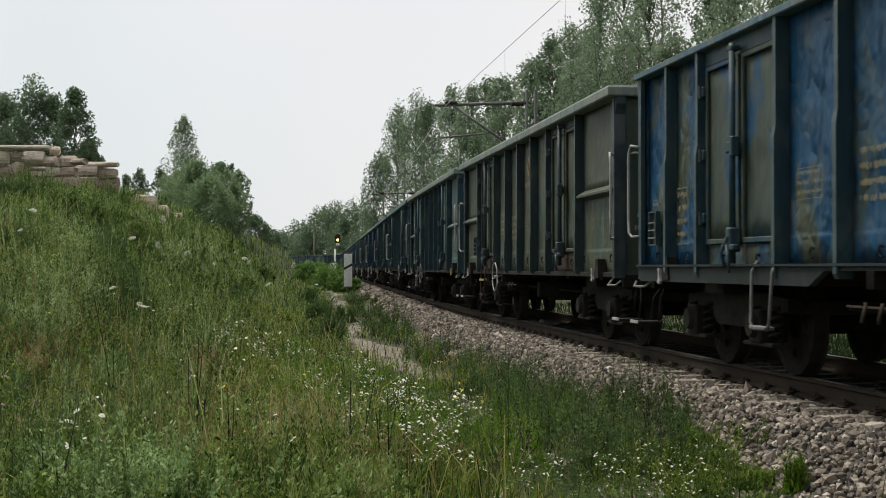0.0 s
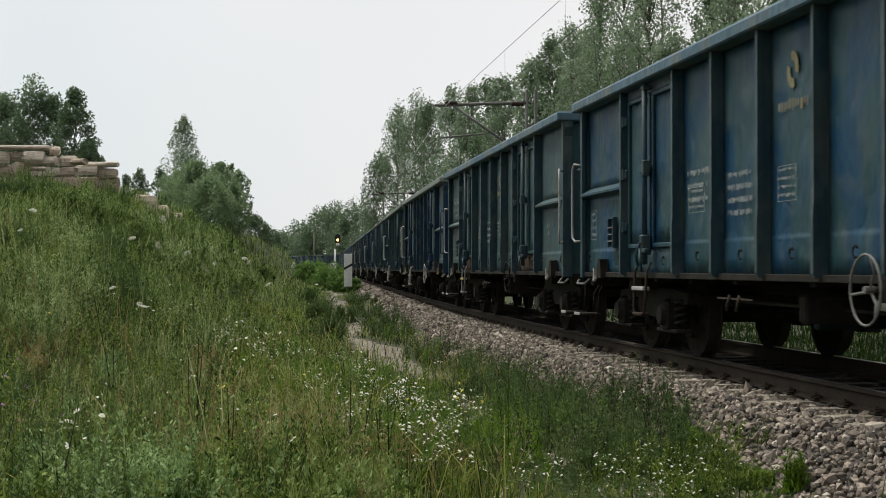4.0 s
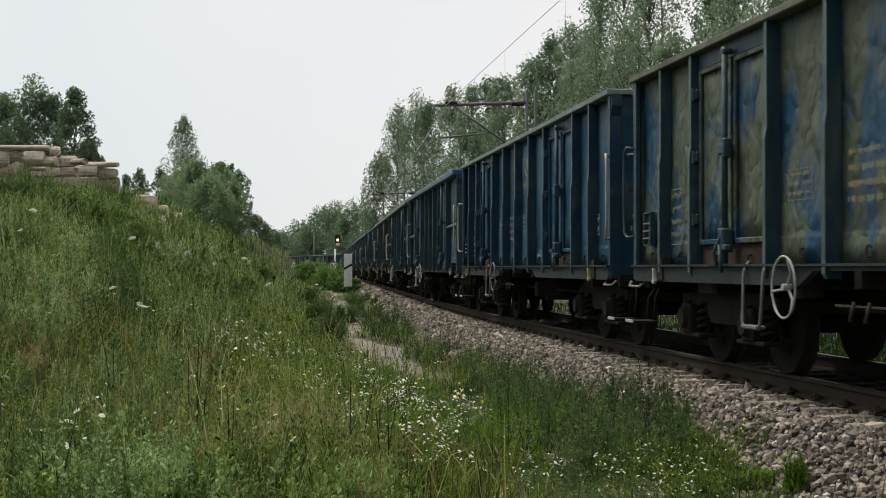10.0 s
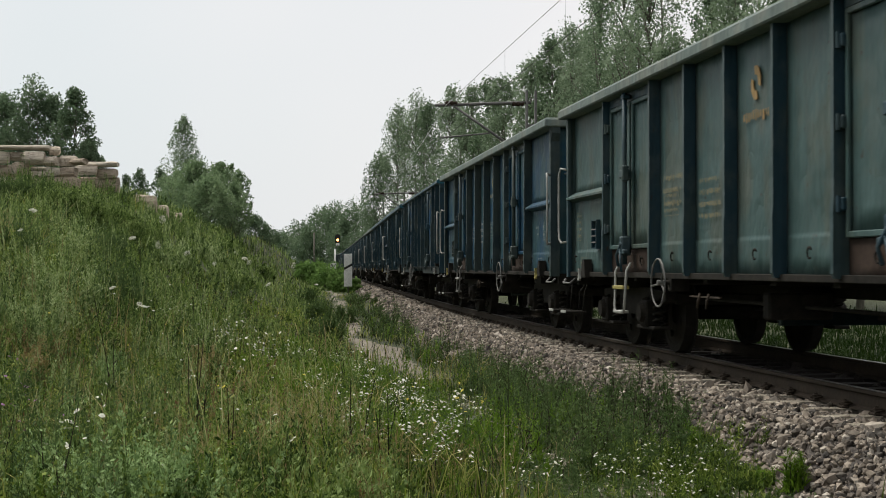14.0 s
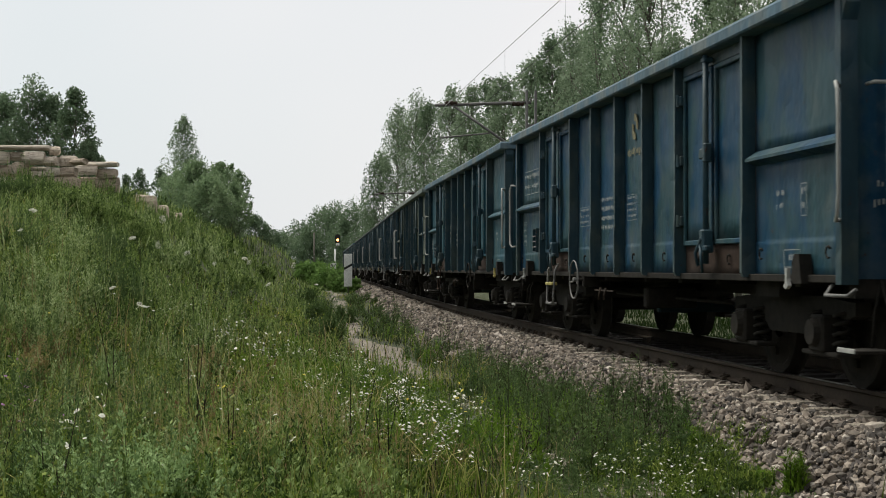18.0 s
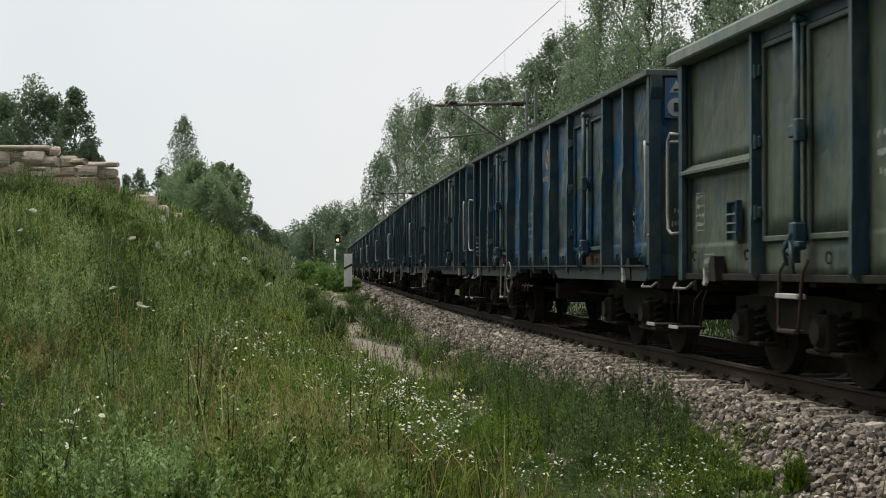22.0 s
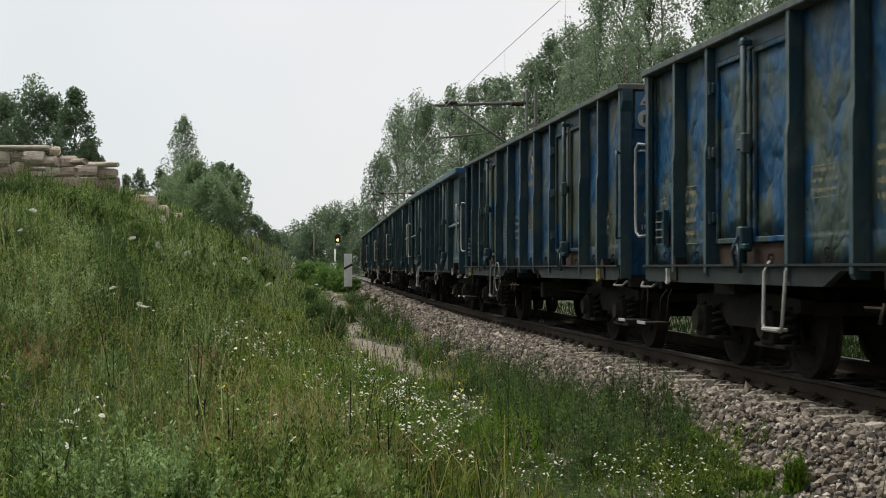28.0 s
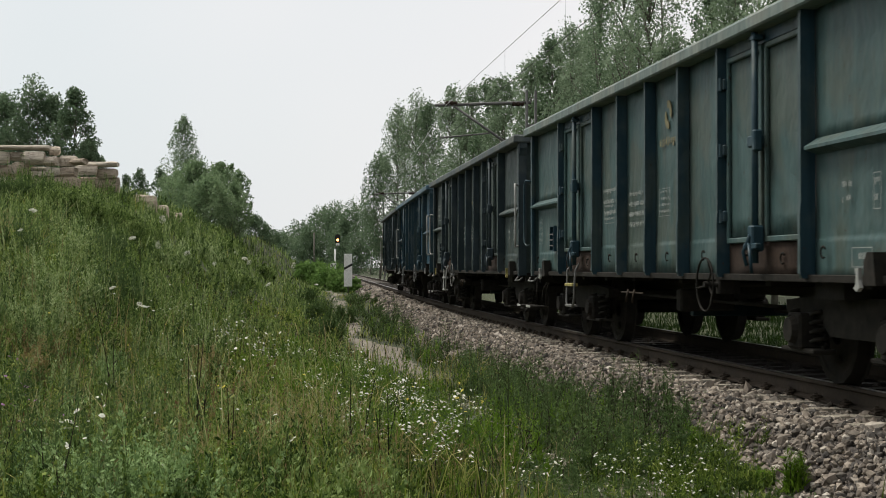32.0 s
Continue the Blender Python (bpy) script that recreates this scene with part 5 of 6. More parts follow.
def tree(name, x, y, tall, wide, bare, material, seed, leaves, leaf, label, shape="round", stems=1, lobes=26):
    """Tapered trunk, limbs and a crown of leaf clumps with an uneven outline and gaps."""
    rng = np.random.default_rng(seed)
    z0 = float(height(x, y)) - 0.1
    ob = tagged(new(name), label, "shrub" if stems > 1 else "tree", "trees along the railway")
    ob.matrix_basis = pose(x, y, z0)
    lobe = []
    for k in range(lobes):
        f = rng.random() ** 0.8
        if shape == "spire":
            f = rng.random()
            rad = wide / 2 * (1 - f) ** 0.62 * min(1, 0.6 + 2 * f)
        elif shape == "tall":
            rad = wide / 2 * (1 - f ** 2.2) ** 0.5 * min(1, 0.35 + 2.4 * f)
        else:
            rad = wide / 2 * math.sqrt(max(0.05, 1 - (2 * f - 0.9) ** 2))
        ang, r = rng.random() * 2 * math.pi, rad * rng.random() ** 0.45
        lobe.append((r * math.cos(ang), r * math.sin(ang), bare + (tall - bare) * f))
    lobe.append((0.0, 0.0, tall - 0.12 * wide))
    lobe = np.array(lobe)
    stem_bm = bmesh.new()
    for q in range(stems):
        lean = rng.normal(0, 0.05 if stems == 1 else 0.35, 2)
        top = tall * (0.9 if stems == 1 else 0.6)
        r0 = max(0.05, tall * 0.009) / (1 if stems == 1 else 1.6)
        pts = [(lean[0] * top * f + 0.02 * tall * math.sin(3 * f + q), lean[1] * top * f, top * f) for f in (0, 0.15, 0.35, 0.6, 0.85, 1.0)]
        tube(stem_bm, pts, [r0 * g for g in (1.3, 1.0, 0.8, 0.55, 0.28, 0.08)], 7)
    part("trunk", stem_bm, BARK, ob)
    limb_bm = bmesh.new()
    for c in lobe[:: 3 if lobes > 30 else 1]:
        h = max(0.3, c[2] - 0.35 * math.hypot(c[0], c[1]) - 0.08 * tall)
        tube(limb_bm, [(0, 0, min(h, tall * 0.85)), (c[0] * 0.5, c[1] * 0.5, h + (c[2] - h) * 0.4), tuple(c)], [tall * 0.003, tall * 0.002, 0.01], 5)
    part("branch_frame", limb_bm, BARK, ob)
    per = leaves // len(lobe)
    size = wide * {"spire": 0.17, "bush": 0.13}.get(shape, 0.185) * (26 / lobes) ** 0.33
    pts = []
    for c in lobe:
        p = rng.normal(0, 1, (per, 3))
        p /= (np.linalg.norm(p, axis=1) ** (0.6 if shape == "bush" else 0.62))[:, None]
        p = p * size * rng.uniform(0.6, 1.25) * (1.15 - 0.7 * (c[2] - bare) / (tall - bare) if shape == "spire" else 1) * np.array([1, 1, {"round": 1.15, "bush": 2.0}.get(shape, 1.7)])
        pts.append(p * (0.8 if shape == "bush" else 0.84) + c)
    v, f = cards(np.concatenate(pts), leaf, rng)
    me = data_mesh("crown", v, f, None)
    place("crown", me, material, ob)
    return ob


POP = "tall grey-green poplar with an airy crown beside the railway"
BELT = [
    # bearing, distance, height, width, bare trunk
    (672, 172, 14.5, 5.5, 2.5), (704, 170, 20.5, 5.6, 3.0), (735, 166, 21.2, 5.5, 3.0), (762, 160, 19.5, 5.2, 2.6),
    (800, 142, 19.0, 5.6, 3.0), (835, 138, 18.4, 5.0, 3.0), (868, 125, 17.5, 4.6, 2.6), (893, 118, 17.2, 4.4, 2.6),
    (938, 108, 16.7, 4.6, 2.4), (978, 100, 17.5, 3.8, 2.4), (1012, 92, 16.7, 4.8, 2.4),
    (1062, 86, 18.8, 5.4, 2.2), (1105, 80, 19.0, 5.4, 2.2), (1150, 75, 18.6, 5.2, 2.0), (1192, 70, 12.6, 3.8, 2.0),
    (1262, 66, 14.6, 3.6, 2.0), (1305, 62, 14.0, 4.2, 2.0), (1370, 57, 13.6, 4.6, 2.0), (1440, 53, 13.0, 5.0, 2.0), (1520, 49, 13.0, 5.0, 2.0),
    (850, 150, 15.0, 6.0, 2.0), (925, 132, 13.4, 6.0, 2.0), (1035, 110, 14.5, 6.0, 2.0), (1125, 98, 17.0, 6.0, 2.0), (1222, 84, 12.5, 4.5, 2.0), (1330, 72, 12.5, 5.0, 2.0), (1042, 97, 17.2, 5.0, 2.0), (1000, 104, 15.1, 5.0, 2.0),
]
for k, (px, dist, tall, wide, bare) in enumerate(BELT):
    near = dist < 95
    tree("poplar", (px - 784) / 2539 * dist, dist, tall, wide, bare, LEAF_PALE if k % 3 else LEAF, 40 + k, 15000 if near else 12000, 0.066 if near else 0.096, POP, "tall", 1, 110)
for k, (px, dist, tall, wide) in enumerate([(498, 318, 8.6, 10), (530, 315, 10.6, 11), (565, 312, 13.2, 12), (598, 308, 14.6, 12), (628, 300, 14.0, 11), (655, 292, 12.6, 10), (480, 325, 8.2, 10), (545, 305, 9.5, 10), (612, 298, 10.5, 10), (584, 318, 14.0, 11)]):
    tree("thicket", (px - 784) / 2539 * dist, dist, tall, wide, 0.3, LEAF, 90 + k, 7500, 0.16, "dense green thicket at the bend of the railway", "bush", 3, 90)
for k, (px, dist, tall, wide, shape, mat, bare) in enumerate([
    (-40, 104, 13.0, 6.5, "round", LEAF, 3.0), (12, 102, 12.6, 5.0, "round", LEAF, 3.0), (58, 100, 13.3, 4.8, "tall", LEAF, 3.0), (92, 101, 12.8, 4.0, "round", LEAF, 3.0), (134, 98, 12.4, 3.2, "round", LEAF, 3.5), (0, 108, 10.5, 5.0, "round", LEAF, 2.0), (156, 103, 9.4, 3.0, "round", LEAF, 2.0),
]):
    tree("broadleaf_tree", (px - 784) / 2539 * dist, dist, tall, wide, bare, mat, 120 + k, 12500, 0.078, "dark green broadleaf tree behind the bank", shape, 1, 110)
tree("columnar_poplar", (323 - 784) / 2539 * 130, 130, 13.0, 6.4, 1.5, LEAF_PALE, 150, 15000, 0.066, "slender columnar poplar rising behind shrubs", "spire", 1, 110)
for k, (px, dist, top, wide, mat, n) in enumerate([(345, 84, 297, 4.0, LEAF_FRESH, 5600), (390, 88, 294, 3.0, LEAF_FRESH, 4200), (312, 90, 306, 3.0, LEAF_FRESH, 4000), (246, 100, 301, 2.2, LEAF, 2600), (424, 92, 302, 1.9, LEAF_FRESH, 2000), (452, 104, 384, 2.0, LEAF, 1600), (284, 96, 304, 2.2, LEAF, 2400), (366, 82, 322, 3.4, LEAF_FRESH, 4200), (474, 112, 405, 2.0, LEAF, 1400), (224, 104, 312, 2.0, LEAF, 2000), (416, 86, 330, 2.2, LEAF_FRESH, 2400), (408, 96, 290, 1.6, LEAF_FRESH, 1300)]):
    x = (px - 784) / 2539 * dist
    tree("shrub", x, dist, 1.083 + (474.9 - top) / 2539 * dist - float(height(x, dist)), wide, 0.2, mat, 160 + k, int(n * 1.9), 0.060, "leafy green shrub on the far side of the bank", "bush", 3, 110)
for k, (px, dist, tall, wide) in enumerate([(575, 96, 1.4, 2.2), (548, 100, 1.5, 2.0), (560, 112, 1.6, 2.6), (596, 110, 1.1, 1.8), (590, 125, 1.6, 2.6), (628, 88, 0.8, 1.0), (607, 90, 0.8, 1.2), (538, 118, 1.0, 2.0)]):
    tree("shrub", (px - 784) / 2539 * dist, dist, tall, wide, 0.1, LEAF_LIGHT, 180 + k, 3000, 0.075, "low bright green shrub beside the track", "bush", 3, 30)
# a far dark pole at the bend
tagged(part("telegraph_pole", tube(bmesh.new(), [(-25.6, 285, -0.5), (-25.6, 285, 8.1)], 0.14, 8), BARK, None), "weathered wooden pole before a far thicket", "pole")

# ---- grass, weeds and flowers ----
def scatter(rng, count, near, far, spread, keep):
    """Places over the ground, thinning with distance, where keep() allows them."""
    y = near * (far / near) ** rng.random(count)
    x = y * rng.uniform(-spread, spread, count)
    ok = keep(aside(x, y), x, y, rng)
    x, y = x[ok], y[ok]
    return x, y, height(x, y)


def on_path(d, y):
    s = np.interp(y, MIDY[::-1], S[::-1])
    mid = -3.45 + 0.18 * np.sin(s * 0.31) + 0.1 * np.sin(s * 0.83)
    half = 0.27 + 0.12 * np.sin(s * 0.57 + 1) + np.where((s > -21) & (s < -10), 0.2, 0)
    return abs(d - mid) < half


def ragged(y):
    """The uneven edge where the weeds meet the stones."""
    return -1.98 - 0.20 * np.sin(y * 0.45) ** 2 + 0.10 * np.sin(y * 1.7)


def meadow(d, x, y, rng):
    ok = d < ragged(y) - 0.2 * rng.random(len(d))
    s = np.interp(y, MIDY[::-1], S[::-1])
    thin = np.where(s > -13, 0.9, 0.22) * np.where(s > -4, 0.45, 1)
    ok &= ~((y < 17) & (d > -4.8) & (rng.random(len(d)) < 0.5))
    ok &= ~((y < 11.8) & (d > -3.7) & (rng.random(len(d)) < 0.94))
    ok &= ~((d < -4.4) & (patches(x, y, 2.1, 6.3) < 0.30) & (rng.random(len(d)) < 0.7))
    return ok & (~on_path(d, y) | (rng.random(len(d)) < thin))


def patches(x, y, scale, seed):
    """Smooth patchiness between 0 and 1."""
    v = np.sin(x * scale + seed) * np.sin(y * scale * 0.55 + 1.7 * seed) + 0.6 * np.sin(x * scale * 2.3 + y * scale * 0.9 + seed * 3) * np.sin(y * scale * 1.3 - x * scale * 0.8)
    return np.clip(0.5 + 0.42 * v, 0, 1)


def blades(x, y, z, tall, wide, rng, lean=0.45, taper=0.8):
    """Bent tapering blades: five corners, three triangles each."""
    n = len(x)
    a = rng.random(n) * 2 * np.pi
    b = a + rng.normal(np.pi / 2, 0.6, n)
    dx, dy = np.cos(a) * wide, np.sin(a) * wide
    k = lean * rng.random(n) * tall
    bx, by = np.cos(b) * k, np.sin(b) * k
    v = np.empty((n, 5, 3))
    v[:, 0] = np.stack([x - dx, y - dy, z - 0.03], 1)
    v[:, 1] = np.stack([x + dx, y + dy, z - 0.03], 1)
    v[:, 2] = np.stack([x + dx * taper + bx * 0.32, y + dy * taper + by * 0.32, z + tall * 0.55], 1)
    v[:, 3] = np.stack([x - dx * taper + bx * 0.32, y - dy * taper + by * 0.32, z + tall * 0.55], 1)
    v[:, 4] = np.stack([x + bx, y + by, z + tall * (1 - 0.4 * rng.random(n) * lean)], 1)
    i = 5 * np.arange(n)
    f = np.concatenate([np.stack([i, i + 1, i + 2], 1), np.stack([i, i + 2, i + 3], 1), np.stack([i + 3, i + 2, i + 4], 1)])
    return v.reshape(-1, 3), f


def grass(name, count, material, tall, seed, label, near=6.5, far=120, keep=meadow, wide=0.0026, power=None, lean=1.0, low_verge=0.6):
    rng = np.random.default_rng(seed)
    x, y, z = scatter(rng, count, near, far, 0.36, keep)
    if power is not None:
        ok = rng.random(len(x)) < patches(x, y, 0.8, power) ** 1.8
        x, y, z = x[ok], y[ok], z[ok]
    d = aside(x, y)
    low = np.where((d > -4.2) & (d < 0), low_verge, 1.0)
    h = tall * np.minimum(rng.lognormal(0, 0.38, len(x)), 2.0) * low * (0.5 + 0.95 * patches(x, y, 1.1, seed))
    v, f = blades(x, y, z, h, np.maximum(wide, 0.0002 * y) * rng.uniform(0.6, 1.5, len(x)), rng, lean)
    tagged(new(name, data_mesh(name, v, f, material)), label, "grass", kind="stuff")


def leaves_on(x, y, z, h, count, length, slim, spread, rng, low=0.05, up=0.5, lean=None):
    """Narrow leaves that stand off the stems; each is one pointed quad."""
    n = len(x)
    f = low + (1.0 - low) * rng.random((n, count)) ** 0.85
    a = rng.random((n, count)) * 2 * np.pi
    r = spread * h[:, None] * (1.05 - f) * rng.random((n, count))
    lx, ly = (np.zeros(n), np.zeros(n)) if lean is None else lean
    base = np.stack([x[:, None] + lx[:, None] * f ** 1.4 + r * np.cos(a), y[:, None] + ly[:, None] * f ** 1.4 + r * np.sin(a), z[:, None] + h[:, None] * f], -1).reshape(-1, 3)
    a = (a + rng.normal(0, 0.5, a.shape)).ravel()
    e = rng.normal(up, 0.35, n * count)
    way = np.stack([np.cos(a) * np.cos(e), np.sin(a) * np.cos(e), np.sin(e)], 1)
    ln = (length * np.maximum(1, y / 26)[:, None] * rng.lognormal(0, 0.3, (n, count)) * (1.3 - 0.75 * f)).ravel()[:, None]
    tilt = rng.normal(0, 0.9, n * count)
    across = np.stack([-np.sin(a) * np.cos(tilt), np.cos(a) * np.cos(tilt), np.sin(tilt)], 1) * ln * slim
    v = np.stack([base, base + way * ln * 0.45 + across, base + way * ln, base + way * ln * 0.45 - across], 1)
    return v.reshape(-1, 3), np.arange(4 * n * count).reshape(-1, 4)


def stems_mesh(x, y, z, h, wide, lean):
    """Thin bent stems, three-sided strips of two stretches."""
    n = len(x)
    v = np.empty((n, 6, 3))
    for k, f in enumerate((0.0, 0.55, 1.0)):
        px, py, pz = x + lean[0] * f ** 1.4, y + lean[1] * f ** 1.4, z - 0.03 + (h + 0.03) * f
        w = wide * (1 - 0.6 * f)
        v[:, 2 * k], v[:, 2 * k + 1] = np.stack([px - w, py, pz], 1), np.stack([px + w, py, pz], 1)
    i = 6 * np.arange(n)
    return v.reshape(-1, 3), np.concatenate([np.stack([i, i + 1, i + 3, i + 2], 1), np.stack([i + 2, i + 3, i + 5, i + 4], 1)])


def weeds(name, count, material, tall, seed, label, leaves, length, slim, keep, power, sharp=1.6, near=8, far=90, spread=0.12, stem=None, up=0.5, each=4, fan=0.22, low=0.05, at_x=None, thick=0.0022):
    """Plants of several fanned stems with leaves along them, in uneven drifts."""
    rng = np.random.default_rng(seed)
    if at_x is None:
        x, y, z = scatter(rng, count, near, far, 0.35, keep)
        ok = rng.random(len(x)) < patches(x, y, 0.7, power) ** sharp
        x, y = x[ok], y[ok]
    else:
        c = np.array(at_x)[rng.integers(0, len(at_x), count)]
        x, y = c[:, 0] + rng.normal(0, 1, count) * c[:, 2], c[:, 1] + rng.normal(0, 1, count) * c[:, 2] * 1.4
    big = tall * rng.lognormal(0, 0.22, len(x)) * (0.65 + 0.6 * patches(x, y, 2.6, power + 1))
    x, y, big = (np.repeat(v, each) for v in (x, y, big))
    h = big * rng.uniform(0.6, 1.05, len(x))
    a = rng.random(len(x)) * 2 * np.pi
    lean = (fan * h * np.cos(a) * rng.random(len(x)), fan * h * np.sin(a) * rng.random(len(x)))
    x, y = x + 0.05 * np.cos(a), y + 0.05 * np.sin(a)
    z = height(x, y)
    sv, sf = stems_mesh(x, y, z, h, np.maximum(thick, 0.00016 * y), lean)
    tagged(new(name + "_stems", data_mesh(name, sv, sf, stem or material)), label, "weeds", kind="stuff")
    if leaves:
        lv, lf = leaves_on(x, y, z, h, leaves, length, slim, spread, rng, up=up, low=low, lean=lean)
        tagged(new(name, data_mesh(name, lv, lf, material)), label, "weeds", kind="stuff")


bank = lambda d, x, y, rng: (d < -4.0) & ~on_path(d, y)
near_bank = lambda d, x, y, rng: (d < -4.0) & (x < -0.06 * y) & ~on_path(d, y)
verge = lambda d, x, y, rng: (d < ragged(y) + 0.1) & (d > -3.2) & ~on_path(d, y) & (y > 11.0)
beyond = lambda d, x, y, rng: (d > 2.2) & (d < 15)
foot = lambda d, x, y, rng: (d > -3.8) & (d < -1.98) & (y < 13)
upper = lambda d, x, y, rng: (d < -6.0) & (x < -0.13 * y)
open_bank = lambda d, x, y, rng: (d < -4.2) & (x < -0.02 * y) & ~on_path(d, y)
grass("meadow_grass", 52000, GRASS, 0.26, 11, "rank green meadow grass on the bank and verge", near=8, wide=0.0034, lean=1.3)
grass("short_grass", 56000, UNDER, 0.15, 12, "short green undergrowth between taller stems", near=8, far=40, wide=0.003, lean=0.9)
grass("fine_grass", 17000, GRASS, 0.30, 15, "upright green grass at the foot of the bank", near=8, far=24, wide=0.0034, lean=1.0)
grass("far_bank_grass", 62000, WEED, 0.38, 18, "tall grass thick on the far end of the bank", near=42, far=170, keep=bank, wide=0.006)
weeds("stack_weeds", 420, WEED, 0.62, 39, "grey-green weeds crowding the foot of the timber", 26, 0.055, 0.14, upper, 1.0, each=5, fan=0.4, up=0.9, spread=0.05, at_x=[(-8.2, 34.2, 0.5), (-7.9, 35.0, 0.4), (-8.6, 33.8, 0.4), (-7.6, 37.0, 0.4), (-9.2, 33.6, 0.4), (-10.6, 34.2, 0.4), (-9.8, 34.8, 0.4), (-9.2, 35.0, 0.3), (-8.8, 34.8, 0.3), (-8.4, 34.9, 0.3), (-10.2, 34.2, 0.4), (-7.9, 36, 0.4)])
weeds("stack_grass", 130, GRASS, 0.26, 40, "rank grass at the foot of the timber", 14, 0.12, 0.05, upper, 1.0, each=7, fan=0.8, up=1.0, spread=0.03, at_x=[(-10.6, 34.4, 0.5), (-9.6, 34.7, 0.5), (-9.0, 34.8, 0.4), (-8.4, 35.0, 0.4)])
grass("dry_grass", 15000, HAY, 0.40, 13, "dry straw-coloured grass stalks among the green", near=8, far=26, power=2.0, wide=0.0018)
grass("far_side_grass", 90000, FARGRASS, 0.15, 14, "shade-darkened green grass on the far side of the track", near=9, far=60, keep=beyond, wide=0.012)
weeds("mugwort", 3200, WEED, 0.58, 21, "grey-green mugwort standing on the grassy bank", 19, 0.062, 0.19, upper, 1.0, 0.7, 16, 80, 0.05, up=0.95, each=6, fan=0.45)
weeds("mugwort", 2300, WEED, 0.42, 28, "grey-green mugwort low on the bank", 20, 0.046, 0.22, open_bank, 3.0, 0.9, 8, 30, 0.05, up=0.95, each=5, fan=0.4)
weeds("tall_weeds", 2600, DARKWEED, 0.52, 27, "dark green feathery weeds crowding the bank", 22, 0.05, 0.12, upper, 2.7, 0.5, spread=0.16, up=0.6)
weeds("pale_weeds", 62, PALEWEED, 0.46, 24, "pale silvery weeds low on the bank", 46, 0.036, 0.30, near_bank, 2.6, each=4, fan=0.55, up=0.7, spread=0.07, at_x=[(-2.3, 8.5, 0.2), (-2.0, 8.4, 0.2), (-1.8, 8.7, 0.2), (-1.62, 8.6, 0.15), (-1.5, 8.5, 0.2), (-2.2, 9.2, 0.2), (-1.4, 8.3, 0.15), (-2.5, 8.9, 0.2)])
weeds("plume_weeds", 2600, PLUME, 0.56, 52, "tall silvery weeds with feathery plumes on the bank", 34, 0.032, 0.22, upper, 1.7, 0.8, 14, 70, 0.035, up=1.05, each=4, fan=0.35)
weeds("plume_weeds", 420, PLUME, 0.50, 53, "silvery feathery weeds in the lower meadow", 34, 0.030, 0.22, open_bank, 2.3, 0.9, 9, 22, 0.04, up=1.0, each=3, fan=0.4)
weeds("broad_weeds", 5200, BROAD, 0.32, 51, "broad-leaved green weeds among the grass", 11, 0.052, 0.26, open_bank, 1.9, 0.5, 8, 40, 0.12, up=0.3, each=3, fan=0.7)
weeds("brown_weeds", 420, HAY, 0.30, 55, "withered brown weeds among the green", 12, 0.045, 0.22, open_bank, 4.4, 0.8, 8, 30, 0.12, up=0.3, each=3, fan=0.8)
weeds("bent_stalks", 460, PALEWEED, 0.62, 16, "long bent pale green stalks over the bank", 4, 0.06, 0.08, open_bank, 1.4, 0.6, 9, 34, 0.02, STRAW, up=0.8, each=3, fan=1.5, thick=0.0046)
weeds("leafy_weeds", 1500, FRESH, 0.32, 22, "bright green leafy weeds among the grass", 26, 0.030, 0.20, meadow, 4.0, 0.9, far=50, spread=0.14, up=0.6)
weeds("path_weeds", 300, FRESH, 0.36, 29, "lush bright green weeds beside the path", 34, 0.034, 0.16, meadow, 4.0, each=5, up=0.8, spread=0.08, fan=0.4, at_x=[(-0.75, 14.5, 0.4), (-1.3, 16.5, 0.5), (-0.3, 13.0, 0.4), (-1.6, 19.5, 0.5), (0.2, 11.6, 0.4), (-0.6, 10.6, 0.4)])
weeds("verge_weeds", 3400, DARKWEED, 0.44, 23, "dark green feathery weeds along the edge of the ballast", 30, 0.050, 0.13, verge, 0.4, 0.5, 8, 70, 0.18, DARKSTEM, up=0.55, each=5, fan=0.7)
weeds("ground_cover", 4300, DARKWEED, 0.08, 41, "low green leaves creeping over trodden ground", 9, 0.024, 0.28, foot, 1.2, 0.1, 8.5, 13, 0.5, up=0.35, each=3, fan=1.2)
foot_bank = lambda d, x, y, rng: (d > -5.0) & (d < -2.3) & ~on_path(d, y) & (y > 10)
weeds("foot_weeds", 1000, DARKWEED, 0.36, 42, "feathery green weeds beside the trodden ground", 28, 0.045, 0.11, foot_bank, 2.2, 0.5, 10, 18, 0.14, up=0.6, each=4, fan=0.6)
weeds("foot_tufts", 150, BROAD, 0.19, 54, "low green tufts at the foot of the ballast", 22, 0.035, 0.16, foot, 1.0, each=5, fan=0.8, up=0.8, spread=0.08, at_x=[(1.9, 10.4, 0.2), (1.6, 10.2, 0.22), (2.05, 11.0, 0.16), (1.3, 10.6, 0.22), (2.1, 9.9, 0.1), (1.75, 9.4, 0.18), (1.9, 11.6, 0.16), (1.5, 11.2, 0.2)])
weeds("dead_stems", 150, DARKSTEM, 0.74, 25, "thin dark dead stems above the grass", 7, 0.07, 0.07, open_bank, 3.3, 0.4, 8.5, 30, 0.02, up=0.9, each=2, fan=0.3, thick=0.0052)
weeds("dead_stems", 26, DARKSTEM, 0.55, 38, "thin dark dead stems by the ballast", 9, 0.08, 0.05, verge, 3.3, each=2, fan=0.35, up=0.9, spread=0.02, at_x=[(1.0, 11.6, 0.3), (1.5, 11.2, 0.25), (0.5, 10.4, 0.3), (1.7, 12.6, 0.2)])
